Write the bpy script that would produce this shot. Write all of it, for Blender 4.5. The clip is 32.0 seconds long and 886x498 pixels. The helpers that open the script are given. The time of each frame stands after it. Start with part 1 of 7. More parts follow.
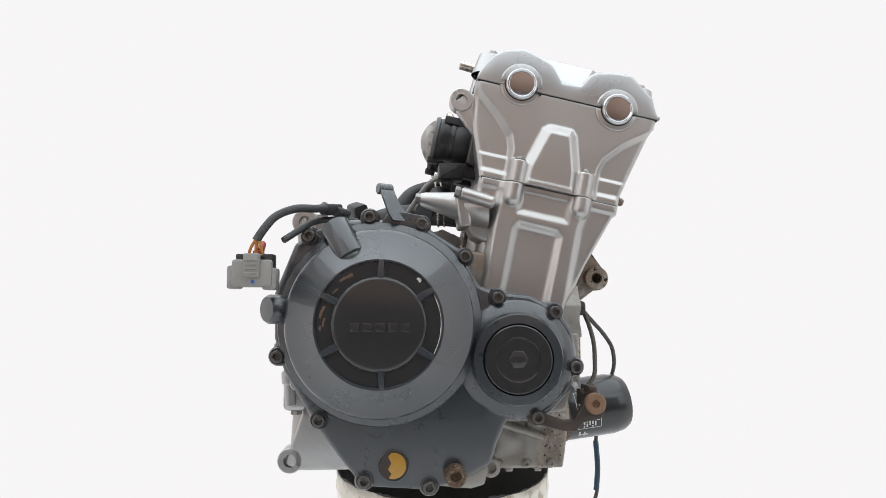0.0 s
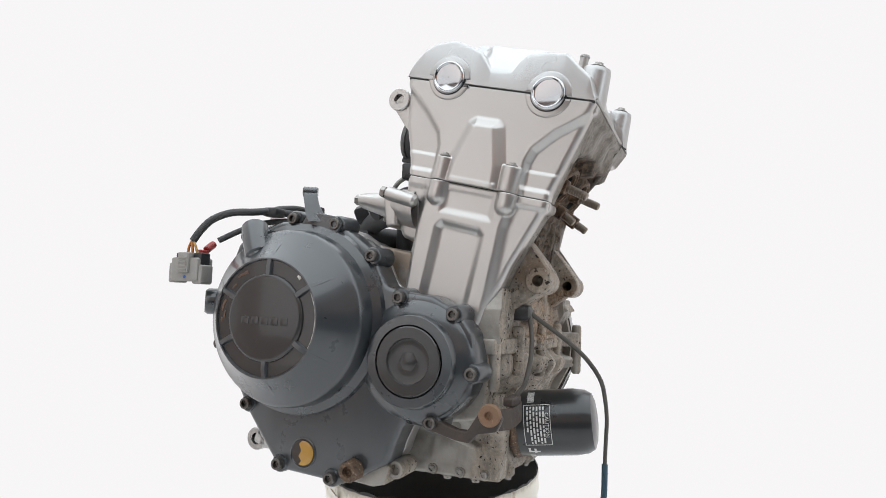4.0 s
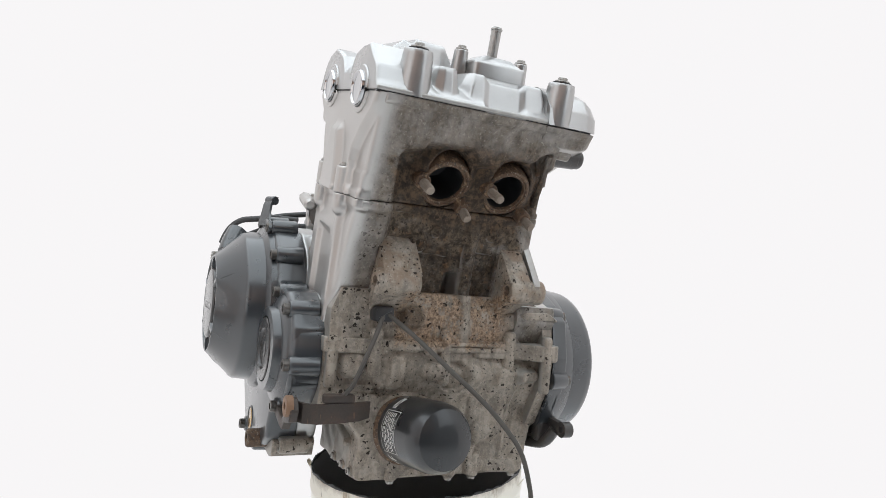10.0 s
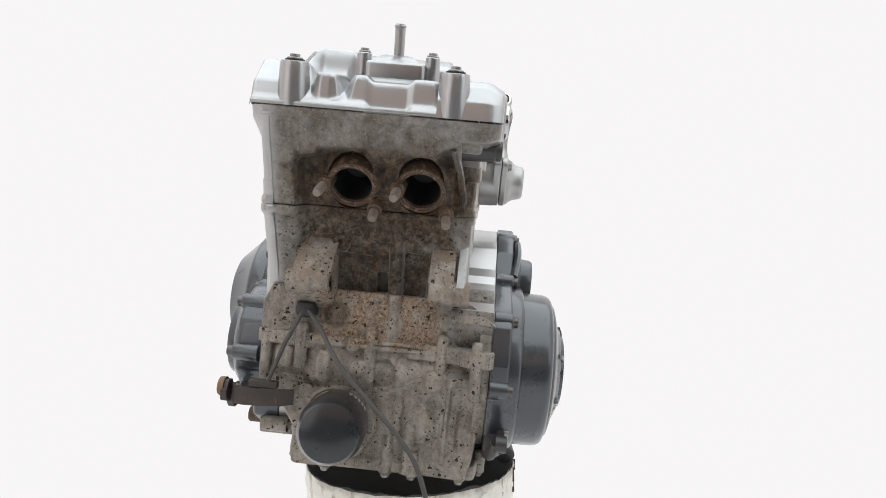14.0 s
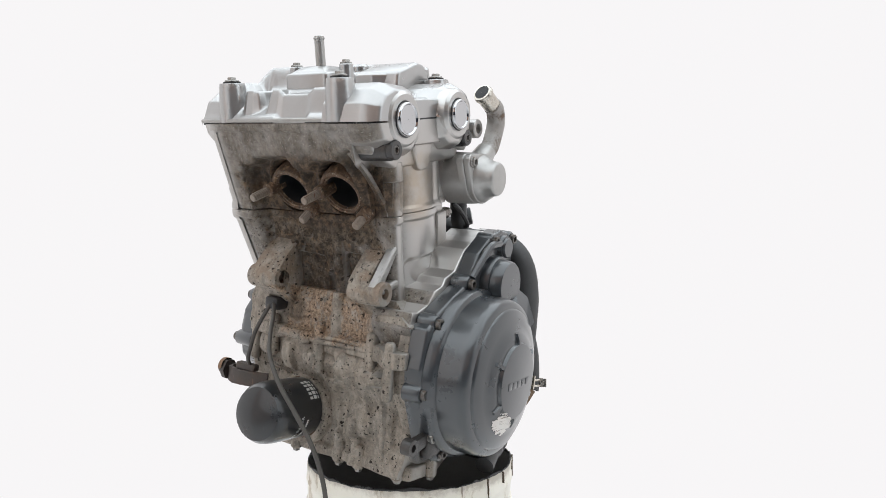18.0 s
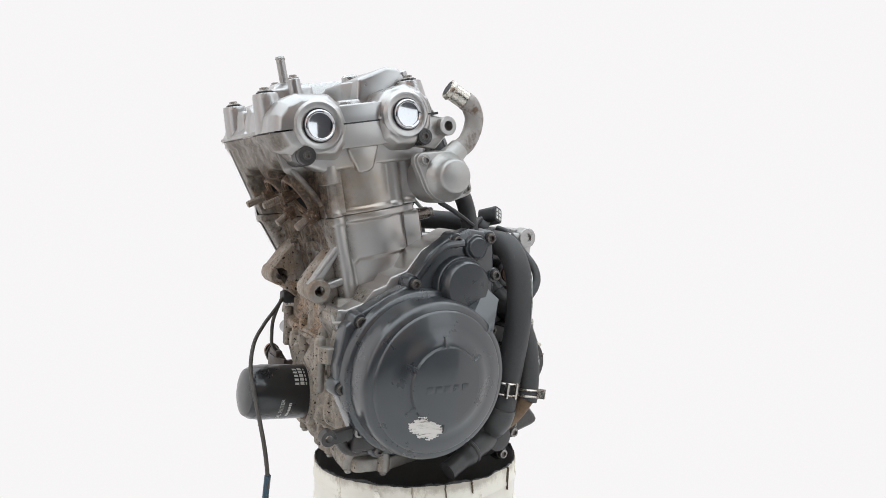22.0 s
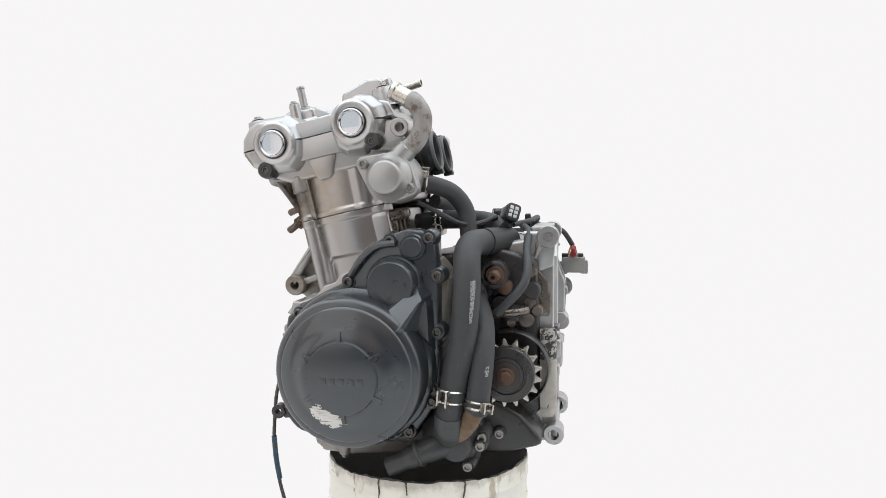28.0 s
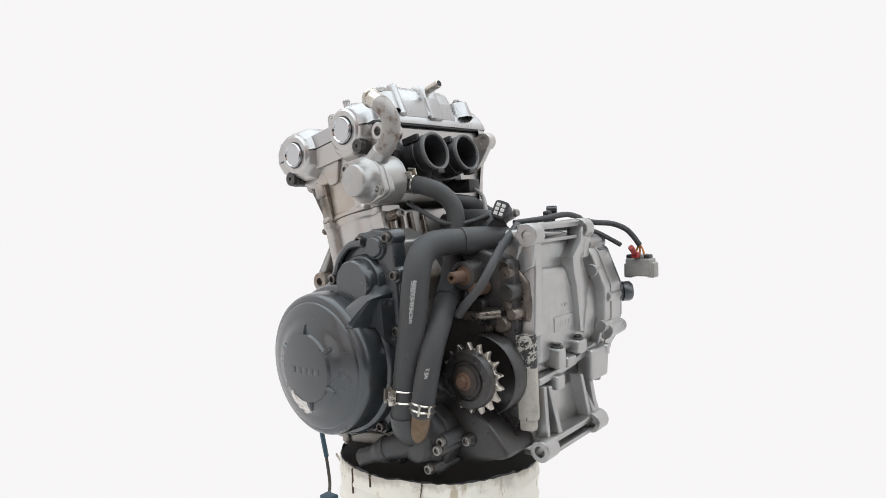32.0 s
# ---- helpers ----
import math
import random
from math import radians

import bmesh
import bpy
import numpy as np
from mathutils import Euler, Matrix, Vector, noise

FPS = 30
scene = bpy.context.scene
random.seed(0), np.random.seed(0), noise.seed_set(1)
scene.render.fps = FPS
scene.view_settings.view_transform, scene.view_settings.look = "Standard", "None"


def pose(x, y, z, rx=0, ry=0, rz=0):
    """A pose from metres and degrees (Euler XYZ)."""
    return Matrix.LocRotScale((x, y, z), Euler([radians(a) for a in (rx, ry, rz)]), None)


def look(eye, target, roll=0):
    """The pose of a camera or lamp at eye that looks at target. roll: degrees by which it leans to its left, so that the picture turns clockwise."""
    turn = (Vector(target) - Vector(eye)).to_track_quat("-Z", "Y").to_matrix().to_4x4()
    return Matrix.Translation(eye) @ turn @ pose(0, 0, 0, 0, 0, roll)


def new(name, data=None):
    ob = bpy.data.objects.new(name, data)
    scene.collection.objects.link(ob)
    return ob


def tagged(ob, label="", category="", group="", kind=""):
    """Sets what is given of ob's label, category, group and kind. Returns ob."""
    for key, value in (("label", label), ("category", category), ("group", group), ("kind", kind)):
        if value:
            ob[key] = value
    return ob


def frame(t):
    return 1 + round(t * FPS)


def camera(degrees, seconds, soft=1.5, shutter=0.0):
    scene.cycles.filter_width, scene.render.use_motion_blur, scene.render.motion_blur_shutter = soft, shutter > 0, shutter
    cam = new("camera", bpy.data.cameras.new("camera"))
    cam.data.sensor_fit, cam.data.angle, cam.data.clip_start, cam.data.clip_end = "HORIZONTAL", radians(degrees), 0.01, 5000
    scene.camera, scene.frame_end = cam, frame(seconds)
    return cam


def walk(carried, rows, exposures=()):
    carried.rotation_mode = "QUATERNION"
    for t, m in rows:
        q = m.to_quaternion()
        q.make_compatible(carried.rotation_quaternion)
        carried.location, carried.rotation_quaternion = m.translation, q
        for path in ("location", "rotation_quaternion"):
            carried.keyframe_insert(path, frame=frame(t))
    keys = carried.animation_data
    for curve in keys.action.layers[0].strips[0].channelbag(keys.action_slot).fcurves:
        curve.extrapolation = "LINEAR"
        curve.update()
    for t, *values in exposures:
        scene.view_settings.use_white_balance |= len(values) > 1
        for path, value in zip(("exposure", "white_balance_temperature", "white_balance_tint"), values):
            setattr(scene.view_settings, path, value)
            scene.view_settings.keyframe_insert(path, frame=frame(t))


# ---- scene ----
# One camera on a stand; a motorcycle engine sits in a bucket that turns before a white backdrop.
cam = camera(68.1, 32.0, soft=0.5)
CAM_Z = 0.66
EYE = look((0, -0.95, CAM_Z), (0.01308, 0, CAM_Z - 0.00056), roll=0.353)
walk(cam, [(0, EYE), (32, EYE)])

# turn of the table in degrees, second by second
TURN = [(0, 0.0), (0.25, 0.1), (0.5, 1.4), (1, 4.8)] + [(t, 7.07 * (t - 0.38)) for t in range(2, 33)]


# ---- world, lamps, backdrop light ----
world = bpy.data.worlds.new("studio_world")
world.use_nodes = True
scene.world = world
bg = world.node_tree.nodes["Background"]
bg.inputs["Color"].default_value = (0.9, 0.95, 1.0, 1)
bg.inputs["Strength"].default_value = 0.35


def area(name, m, sx, sy, watts, colour=(1, 1, 1)):
    lamp = bpy.data.lights.new(name, "AREA")
    lamp.shape, lamp.size, lamp.size_y, lamp.energy, lamp.color = "RECTANGLE", sx, sy, watts, colour
    ob = new(name, lamp)
    ob.matrix_world = m
    return ob


area("ceiling_softbox", look((0, -0.45, 2.56), (0, -0.4501, 0.6)), 4.4, 4.0, 100, (0.85, 0.94, 1.0))
area("side_softbox_west", look((-1.52, -1.75, 1.2), (0, 0, 0.7)), 1.5, 1.5, 7, (0.89, 0.955, 1.0))
# East lamp is an added fill without a known source
area("added_fill_east", look((1.8, -1.15, 1.4), (0, 0, 0.6)), 0.9, 1.3, 6, (0.89, 0.955, 1.0))


# ---- materials ----
def mat(name, colour, rough=0.5, metal=0.0, coat=0.0, spec=0.5):
    m = bpy.data.materials.new(name)
    m.use_nodes = True
    b = m.node_tree.nodes["Principled BSDF"]
    b.inputs["Base Color"].default_value = (*colour, 1)
    b.inputs["Roughness"].default_value = rough
    b.inputs["Metallic"].default_value = metal
    b.inputs["Coat Weight"].default_value = coat
    b.inputs["Specular IOR Level"].default_value = spec
    return m


class Nodes:
    """Short hand for wiring a material."""

    def __init__(self, m):
        self.t = m.node_tree
        self.b = self.t.nodes["Principled BSDF"]
        self.co = self.add("ShaderNodeTexCoord")

    def add(self, kind):
        return self.t.nodes.new(kind)

    def link(self, a, b):
        self.t.links.new(a, b)

    def noise(self, scale, detail=4, rough=0.6, stretch=None):
        n = self.add("ShaderNodeTexNoise")
        n.inputs["Scale"].default_value, n.inputs["Detail"].default_value, n.inputs["Roughness"].default_value = scale, detail, rough
        src = self.co.outputs["Object"]
        if stretch:
            mp = self.add("ShaderNodeMapping")
            mp.inputs["Scale"].default_value = stretch
            self.link(src, mp.inputs["Vector"])
            src = mp.outputs["Vector"]
        self.link(src, n.inputs["Vector"])
        return n.outputs["Fac"]

    def ramp(self, fac, lo, hi, a=0.0, b=1.0):
        n = self.add("ShaderNodeMapRange")
        n.interpolation_type = "SMOOTHSTEP"
        for k, v in (("From Min", lo), ("From Max", hi), ("To Min", a), ("To Max", b)):
            n.inputs[k].default_value = v
        self.link(fac, n.inputs["Value"])
        return n.outputs["Result"]

    def calc(self, op, a, b):
        n = self.add("ShaderNodeMath")
        n.operation, n.use_clamp = op, False
        for i, v in enumerate((a, b)):
            if isinstance(v, (int, float)):
                n.inputs[i].default_value = v
            else:
                self.link(v, n.inputs[i])
        return n.outputs[0]

    def mix(self, fac, a, b):
        n = self.add("ShaderNodeMix")
        n.data_type = "RGBA"
        for k, v in ((0, fac), (6, a), (7, b)):
            if isinstance(v, (int, float)):
                n.inputs[k].default_value = v
            elif isinstance(v, tuple):
                n.inputs[k].default_value = (*v, 1)
            else:
                self.link(v, n.inputs[k])
        return n.outputs[2]

    def bump(self, height, strength, distance=0.001):
        n = self.add("ShaderNodeBump")
        n.inputs["Strength"].default_value, n.inputs["Distance"].default_value = strength, distance
        self.link(height, n.inputs["Height"])
        self.link(n.outputs["Normal"], self.b.inputs["Normal"])


def aluminium(name, colour, rough, metal, front_dirt, all_dirt, mud=(0.168, 0.143, 0.117)):
    """Silver-painted or bare casting; mud, oil and flecks of tar sit on what faces forward."""
    m = mat(name, colour, rough, metal)
    n = Nodes(m)
    place, normal = n.add("ShaderNodeSeparateXYZ"), n.add("ShaderNodeSeparateXYZ")
    n.link(n.co.outputs["Object"], place.inputs[0])
    n.link(n.co.outputs["Normal"], normal.inputs[0])
    px, py, pz = place.outputs["X"], place.outputs["Y"], place.outputs["Z"]
    blot, big = n.noise(45, 6, 0.65), n.noise(24, 8, 0.72)
    # forward of the cylinders' front wall, whichever way it faces
    ahead = n.calc("ADD", n.calc("MULTIPLY", px, CL), n.calc("MULTIPLY", pz, -SL))
    zone = n.calc("MULTIPLY", n.calc("MULTIPLY", n.ramp(ahead, 0.150, 0.166), n.ramp(py, -0.190, -0.166)), n.calc("MULTIPLY", n.ramp(py, 0.034, 0.022), n.ramp(pz, 0.215, 0.200)))
    facing = n.calc("MAXIMUM", n.calc("MULTIPLY", n.ramp(normal.outputs["X"], 0.30, 0.72), 1.0 if all_dirt > 0.3 else n.calc("MULTIPLY", n.ramp(py, -0.190, -0.166), n.ramp(ahead, 0.120, 0.135))), zone)
    front = n.calc("MULTIPLY", facing, front_dirt)
    # oil that ran down below the exhaust ports
    wander = n.calc("MULTIPLY", n.calc("SUBTRACT", n.noise(34, 6, 0.65), 0.5), 0.10)
    wy, wz = n.calc("ADD", py, wander), n.calc("SUBTRACT", pz, wander)
    low_run = n.calc("MULTIPLY", n.ramp(n.calc("ABSOLUTE", n.calc("ADD", wy, 0.060), 0), 0.080, 0.050), n.ramp(wz, -0.040, -0.005))
    high_run = n.calc("MULTIPLY", n.ramp(n.calc("ABSOLUTE", n.calc("ADD", wy, 0.062), 0), 0.108, 0.078), n.ramp(wz, 0.030, 0.060))
    oil = n.calc("MULTIPLY", n.calc("MAXIMUM", low_run, high_run), n.calc("MULTIPLY", n.ramp(wz, 0.178, 0.128), n.ramp(blot, 0.28, 0.55, 0.72, 1.0)))
    if all_dirt > 0.3:
        spot = n.add("ShaderNodeVectorMath")
        spot.operation = "DISTANCE"
        n.link(n.co.outputs["Object"], spot.inputs[0])
        spot.inputs[1].default_value = (0.168, -0.104, -0.036)
        oil = n.ramp(n.calc("ADD", spot.outputs["Value"], n.calc("MULTIPLY", wander, 0.12)), 0.021, 0.014, 0.0, 0.8)
    stain = n.calc("MULTIPLY", n.ramp(big, 0.49, 0.60), 0.38 if all_dirt > 0.3 else 0.45)
    grime = n.calc("MULTIPLY", n.calc("MAXIMUM", oil, stain), front)
    # soot in the exhaust recess
    near = n.add("ShaderNodeVectorMath")
    near.operation = "DISTANCE"
    stretch = n.add("ShaderNodeMapping")
    stretch.inputs["Scale"].default_value = (1.0, 0.62, 1.25)
    n.link(n.co.outputs["Object"], stretch.inputs["Vector"])
    n.link(stretch.outputs["Vector"], near.inputs[0])
    near.inputs[1].default_value = (0.185, -0.0335, 0.155)
    soot = n.calc("MULTIPLY", n.ramp(n.calc("ADD", near.outputs["Value"], n.calc("MULTIPLY", wander, 0.25)), 0.080, 0.056), min(0.95, 0.95 * front_dirt))
    if all_dirt > 0.1:
        grime = n.calc("MAXIMUM", grime, n.calc("MULTIPLY", n.ramp(blot, 0.44, 0.75), all_dirt))
    # flecks: irregular crumbs at two sizes
    flecks = None
    for scale, few, size in ((150, 0.52, 0.34), (310, 0.56, 0.37)):
        v = n.add("ShaderNodeTexVoronoi")
        v.inputs["Scale"].default_value = scale
        warp = n.add("ShaderNodeVectorMath")
        warp.operation = "MULTIPLY_ADD"
        wn = n.add("ShaderNodeTexNoise")
        wn.inputs["Scale"].default_value = scale * 1.6
        n.link(n.co.outputs["Object"], wn.inputs["Vector"])
        n.link(wn.outputs["Color"], warp.inputs[0])
        warp.inputs[1].default_value = (1.1 / scale,) * 3
        n.link(n.co.outputs["Object"], warp.inputs[2])
        n.link(warp.outputs["Vector"], v.inputs["Vector"])
        chance = n.add("ShaderNodeSeparateColor")
        n.link(v.outputs["Color"], chance.inputs[0])
        reach = n.calc("MULTIPLY", n.ramp(chance.outputs["Red"], few, 1.0, 0.0, 1.0), size)
        f = n.ramp(n.calc("SUBTRACT", reach, v.outputs["Distance"]), 0.0, 0.05)
        flecks = f if flecks is None else n.calc("MAXIMUM", flecks, f)
    flecks = n.calc("MULTIPLY", flecks, n.calc("MULTIPLY", n.calc("MULTIPLY", facing, n.ramp(n.calc("ADD", pz, wander), 0.15, 0.06, 0.30, 1.0)), 0.95 if all_dirt > 0.3 else 0.8 * min(1.0, front_dirt)))
    pale = n.calc("MULTIPLY", n.ramp(n.noise(330, 3, 0.6), 0.60, 0.68), n.calc("MULTIPLY", n.calc("MULTIPLY", front, n.calc("SUBTRACT", 1.0, n.calc("MULTIPLY", oil, 0.7))), 0.45))
    c = n.mix(n.ramp(n.noise(9, 3, 0.5), 0.3, 0.8, 0, 0.08 + 0.4 * all_dirt), colour, tuple(v * 0.82 for v in colour))
    c = n.mix(n.ramp(n.noise(380, 3, 0.7), 0.45, 0.66, 0, 0.02 + 0.3 * all_dirt), c, tuple(v * 0.72 for v in colour))
    streak = n.noise(60, 5, 0.7, (1, 1, 0.22))
    veil = n.calc("MULTIPLY", front, n.ramp(blot, 0.25, 0.70, 0.62 if all_dirt < 0.3 else 0.72, 1.0))
    c = n.mix(veil, c, n.mix(n.ramp(n.calc("MULTIPLY", n.calc("ADD", n.noise(150, 7, 0.8), streak), 0.5), 0.40, 0.60), tuple(v * 0.64 for v in mud), tuple(v * 1.30 for v in mud)))
    old = n.ramp(n.noise(140, 6, 0.75), 0.40, 0.62)
    # low oil is darker: shade of the hollows is painted in with it
    c = n.mix(grime, c, n.mix(n.ramp(wz, 0.060, 0.038), n.mix(old, (0.046, 0.035, 0.026), (0.150, 0.115, 0.082)), n.mix(old, (0.032, 0.024, 0.018), (0.088, 0.064, 0.044))))
    # two tan patches below the cylinders: dried mud with warm room reflection painted in
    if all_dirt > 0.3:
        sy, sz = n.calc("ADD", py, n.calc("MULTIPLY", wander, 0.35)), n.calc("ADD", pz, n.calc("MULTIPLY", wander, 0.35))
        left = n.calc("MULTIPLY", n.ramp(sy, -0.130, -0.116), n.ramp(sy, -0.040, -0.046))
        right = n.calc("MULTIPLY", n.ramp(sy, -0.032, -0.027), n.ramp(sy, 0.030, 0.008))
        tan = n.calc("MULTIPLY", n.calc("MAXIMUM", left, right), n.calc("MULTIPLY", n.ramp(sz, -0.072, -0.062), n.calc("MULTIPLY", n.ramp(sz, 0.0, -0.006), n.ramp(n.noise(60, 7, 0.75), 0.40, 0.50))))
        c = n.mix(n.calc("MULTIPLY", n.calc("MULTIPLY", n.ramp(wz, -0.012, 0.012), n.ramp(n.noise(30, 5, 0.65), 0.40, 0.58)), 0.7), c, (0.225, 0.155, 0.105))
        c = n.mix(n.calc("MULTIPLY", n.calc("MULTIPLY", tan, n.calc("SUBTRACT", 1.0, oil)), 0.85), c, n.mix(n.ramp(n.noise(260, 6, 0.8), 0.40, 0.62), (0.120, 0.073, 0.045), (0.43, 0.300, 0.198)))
    if front_dirt == 1.0 and all_dirt < 0.1:
        warm = n.add("ShaderNodeVectorMath")
        warm.operation = "DISTANCE"
        n.link(n.co.outputs["Object"], warm.inputs[0])
        warm.inputs[1].default_value = (0.146, 0.052, 0.133)
        tint = n.calc("MULTIPLY", n.ramp(n.calc("ADD", warm.outputs["Value"], n.calc("MULTIPLY", wander, 0.2)), 0.062, 0.018), n.ramp(n.noise(40, 5, 0.6), 0.32, 0.60, 0.35, 1.0))
        c = n.mix(n.calc("MULTIPLY", tint, 0.55), c, (0.44, 0.335, 0.225))
    rusty = n.calc("MULTIPLY", n.ramp(n.noise(75, 5, 0.7), 0.55, 0.68), n.calc("MULTIPLY", oil, front))
    c = n.mix(n.calc("MULTIPLY", rusty, 0.55), c, (0.23, 0.135, 0.075))
    c = n.mix(pale, c, (0.44, 0.41, 0.36))
    c = n.mix(n.calc("MULTIPLY", soot, n.ramp(blot, 0.2, 0.6, 0.72, 1.0)), c, n.mix(n.ramp(n.noise(110, 6, 0.75), 0.42, 0.62), (0.042, 0.032, 0.025), (0.140, 0.095, 0.062)))
    c = n.mix(flecks, c, (0.020, 0.016, 0.013))
    n.link(c, n.b.inputs["Base Color"])
    dirt = n.calc("MAXIMUM", n.calc("MAXIMUM", n.calc("MAXIMUM", grime, soot), flecks), n.calc("MULTIPLY", veil, 0.42 if all_dirt > 0.3 else 0.6))
    n.link(n.ramp(dirt, 0, 0.7, metal, 0.0), n.b.inputs["Metallic"])
    n.link(n.ramp(dirt, 0.2, 0.8, 0.5, 0.18), n.b.inputs["Specular IOR Level"])
    n.link(n.calc("ADD", n.ramp(dirt, 0, 0.8, rough, 0.66), n.ramp(n.noise(14, 3, 0.5), 0.2, 0.8, -0.03, 0.04 + 0.1 * all_dirt)), n.b.inputs["Roughness"])
    n.bump(n.calc("ADD", n.noise(900, 3), n.calc("ADD", n.calc("MULTIPLY", flecks, 2.5), n.calc("MULTIPLY", n.calc("MULTIPLY", n.noise(150, 6, 0.75), front), 3.0))), 0.02 + 0.3 * all_dirt + 0.12 * front_dirt, 0.0005)
    return m


LEAN = radians(12)
CL, SL = math.cos(LEAN), math.sin(LEAN)


def painted(name, colour, rough, coat=0.0, wear=(0.2, 0.17, 0.15), worn=0.12, metal=0.0, grain=0.15, spec=0.5):
    """Satin paint or plastic with faint dust, scuffs and grain."""
    m = mat(name, colour, rough, metal, coat, spec)
    n = Nodes(m)
    fine, blot = n.noise(700, 3), n.noise(28, 6, 0.65)
    scuff = n.noise(240, 2, 0.5, (1, 1, 0.25))
    c = n.mix(n.ramp(blot, 0.45, 0.8, 0, worn), colour, wear)
    c = n.mix(n.calc("MULTIPLY", n.ramp(scuff, 0.68, 0.74), worn * 1.6), c, wear)
    c = n.mix(n.ramp(n.noise(420, 3, 0.7), 0.42, 0.62, 0, min(0.22, 1.2 * worn)), c, tuple(v * 0.55 for v in colour))
    n.link(c, n.b.inputs["Base Color"])
    n.link(n.ramp(blot, 0.25, 0.8, rough - 0.25 * worn, rough + 0.04 + 0.5 * worn), n.b.inputs["Roughness"])
    n.bump(fine, grain, 0.0004)
    return m


SILVER = aluminium("silver_paint", (0.510, 0.492, 0.474), 0.33, 0.86, 1.0, 0.03)
HEADSILVER = aluminium("silver_head_paint", (0.53, 0.515, 0.50), 0.30, 0.90, 0.55, 0.04)
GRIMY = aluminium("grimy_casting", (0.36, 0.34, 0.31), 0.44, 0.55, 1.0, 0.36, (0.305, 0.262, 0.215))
COVERSILVER = aluminium("silver_cover_paint", (0.475, 0.47, 0.465), 0.285, 0.88, 0.10, 0.02)
REARSILVER = aluminium("bare_casting", (0.47, 0.465, 0.455), 0.33, 0.86, 0.2, 0.13)
DULLCAST = aluminium("dull_casting", (0.45, 0.44, 0.425), 0.38, 0.74, 0.2, 0.16)
BLACK = painted("charcoal_paint", (0.032, 0.0365, 0.0410), 0.27, 0.5, (0.10, 0.10, 0.10), 0.025, 0.0, 0.03, 0.8)
# Same charcoal paint as the cover, with its brown room reflection tinted in
DISC = painted("reflection_tinted_charcoal", (0.030, 0.0285, 0.0280), 0.22, 0.35, (0.10, 0.09, 0.08), 0.03, 0.0, 0.03)
PUMPPAINT = painted("dull_pump_paint", (0.060, 0.060, 0.060), 0.38, 0.0, (0.14, 0.10, 0.09), 0.25)
DARKCAST = painted("oily_dark_casting", (0.030, 0.0275, 0.0265), 0.30, 0.15, (0.105, 0.080, 0.060), 0.35, 0.0, 0.6, 0.6)
RUBBER = painted("hose_rubber", (0.054, 0.054, 0.055), 0.55, 0.0, (0.12, 0.12, 0.12), 0.15)
LIPRUBBER = painted("dusty_lip_rubber", (0.15, 0.148, 0.145), 0.55, 0.0, (0.30, 0.29, 0.28), 0.4)
PLASTIC = painted("black_plastic", (0.026, 0.026, 0.028), 0.4)
GREYPLASTIC = painted("grey_plastic", (0.30, 0.29, 0.27), 0.45)
CHROME = mat("chrome", (0.54, 0.54, 0.55), 0.06, 1.0)
STEEL = painted("bolt_steel", (0.34, 0.325, 0.305), 0.36, 0.0, (0.15, 0.10, 0.07), 0.4, 0.8)
DARKBOLT = painted("dirty_bolt_steel", (0.135, 0.125, 0.115), 0.34, 0.0, (0.10, 0.065, 0.045), 0.5, 0.6)
ZINC = painted("zinc_steel", (0.60, 0.56, 0.50), 0.25, 0.0, (0.25, 0.16, 0.1), 0.35, 0.95)
RUST = painted("rusty_steel", (0.135, 0.078, 0.052), 0.58, 0.0, (0.225, 0.140, 0.090), 0.6, 0.2, 0.6)
RUSTCAST = mat("rusty_casting", (0.08, 0.05, 0.03), 0.65)
_n = Nodes(RUSTCAST)
_crust = _n.noise(190, 6, 0.75)
_c = _n.mix(_n.ramp(_crust, 0.36, 0.52), (0.038, 0.027, 0.020), (0.105, 0.062, 0.036))
_c = _n.mix(_n.ramp(_n.noise(120, 5, 0.7), 0.52, 0.66), _c, (0.255, 0.165, 0.098))
_n.link(_n.mix(_n.ramp(_n.noise(420, 4, 0.7), 0.60, 0.68), _c, (0.42, 0.36, 0.29)), _n.b.inputs["Base Color"])
_n.bump(_crust, 0.9, 0.0012)
RUSTY_TIP = painted("rusty_thread", (0.27, 0.225, 0.185), 0.45, 0.0, (0.17, 0.085, 0.048), 0.8, 0.55, 0.5)
PIPE = mat("stained_pipe", (0.33, 0.31, 0.29), 0.5, 0.35)
_n = Nodes(PIPE)
_blot = _n.noise(55, 6, 0.7)
_n.link(_n.mix(_n.ramp(_blot, 0.50, 0.68), (0.34, 0.32, 0.30), (0.18, 0.12, 0.085)), _n.b.inputs["Base Color"])
_n.link(_n.ramp(_blot, 0.44, 0.58, 0.38, 0.8), _n.b.inputs["Roughness"])
_n.bump(_n.noise(260, 4), 0.5, 0.0008)
RUSTYELBOW = painted("stained_elbow", (0.24, 0.17, 0.11), 0.6, 0.0, (0.1, 0.05, 0.03), 0.6, 0.3, 0.4)
TANRUST = painted("tan_rusty_steel", (0.21, 0.120, 0.070), 0.65, 0.0, (0.33, 0.22, 0.145), 0.6, 0.0, 0.8)
SCUFF = mat("rubbed_rubber", (0.05, 0.05, 0.05), 0.8, 0.0)
_n = Nodes(SCUFF)
_n.link(_n.mix(_n.ramp(_n.noise(520, 4, 0.7), 0.40, 0.54), (0.06, 0.06, 0.06), (0.36, 0.36, 0.35)), _n.b.inputs["Base Color"])
LEAD = painted("grey_lead_sleeve", (0.075, 0.068, 0.06), 0.6)
BLUESLEEVE = painted("dull_blue_plastic", (0.03, 0.075, 0.11), 0.5)
DARKRUST = painted("dark_rusty_steel", (0.055, 0.044, 0.038), 0.45, 0.0, (0.15, 0.09, 0.062), 0.5, 0.2, 0.4)
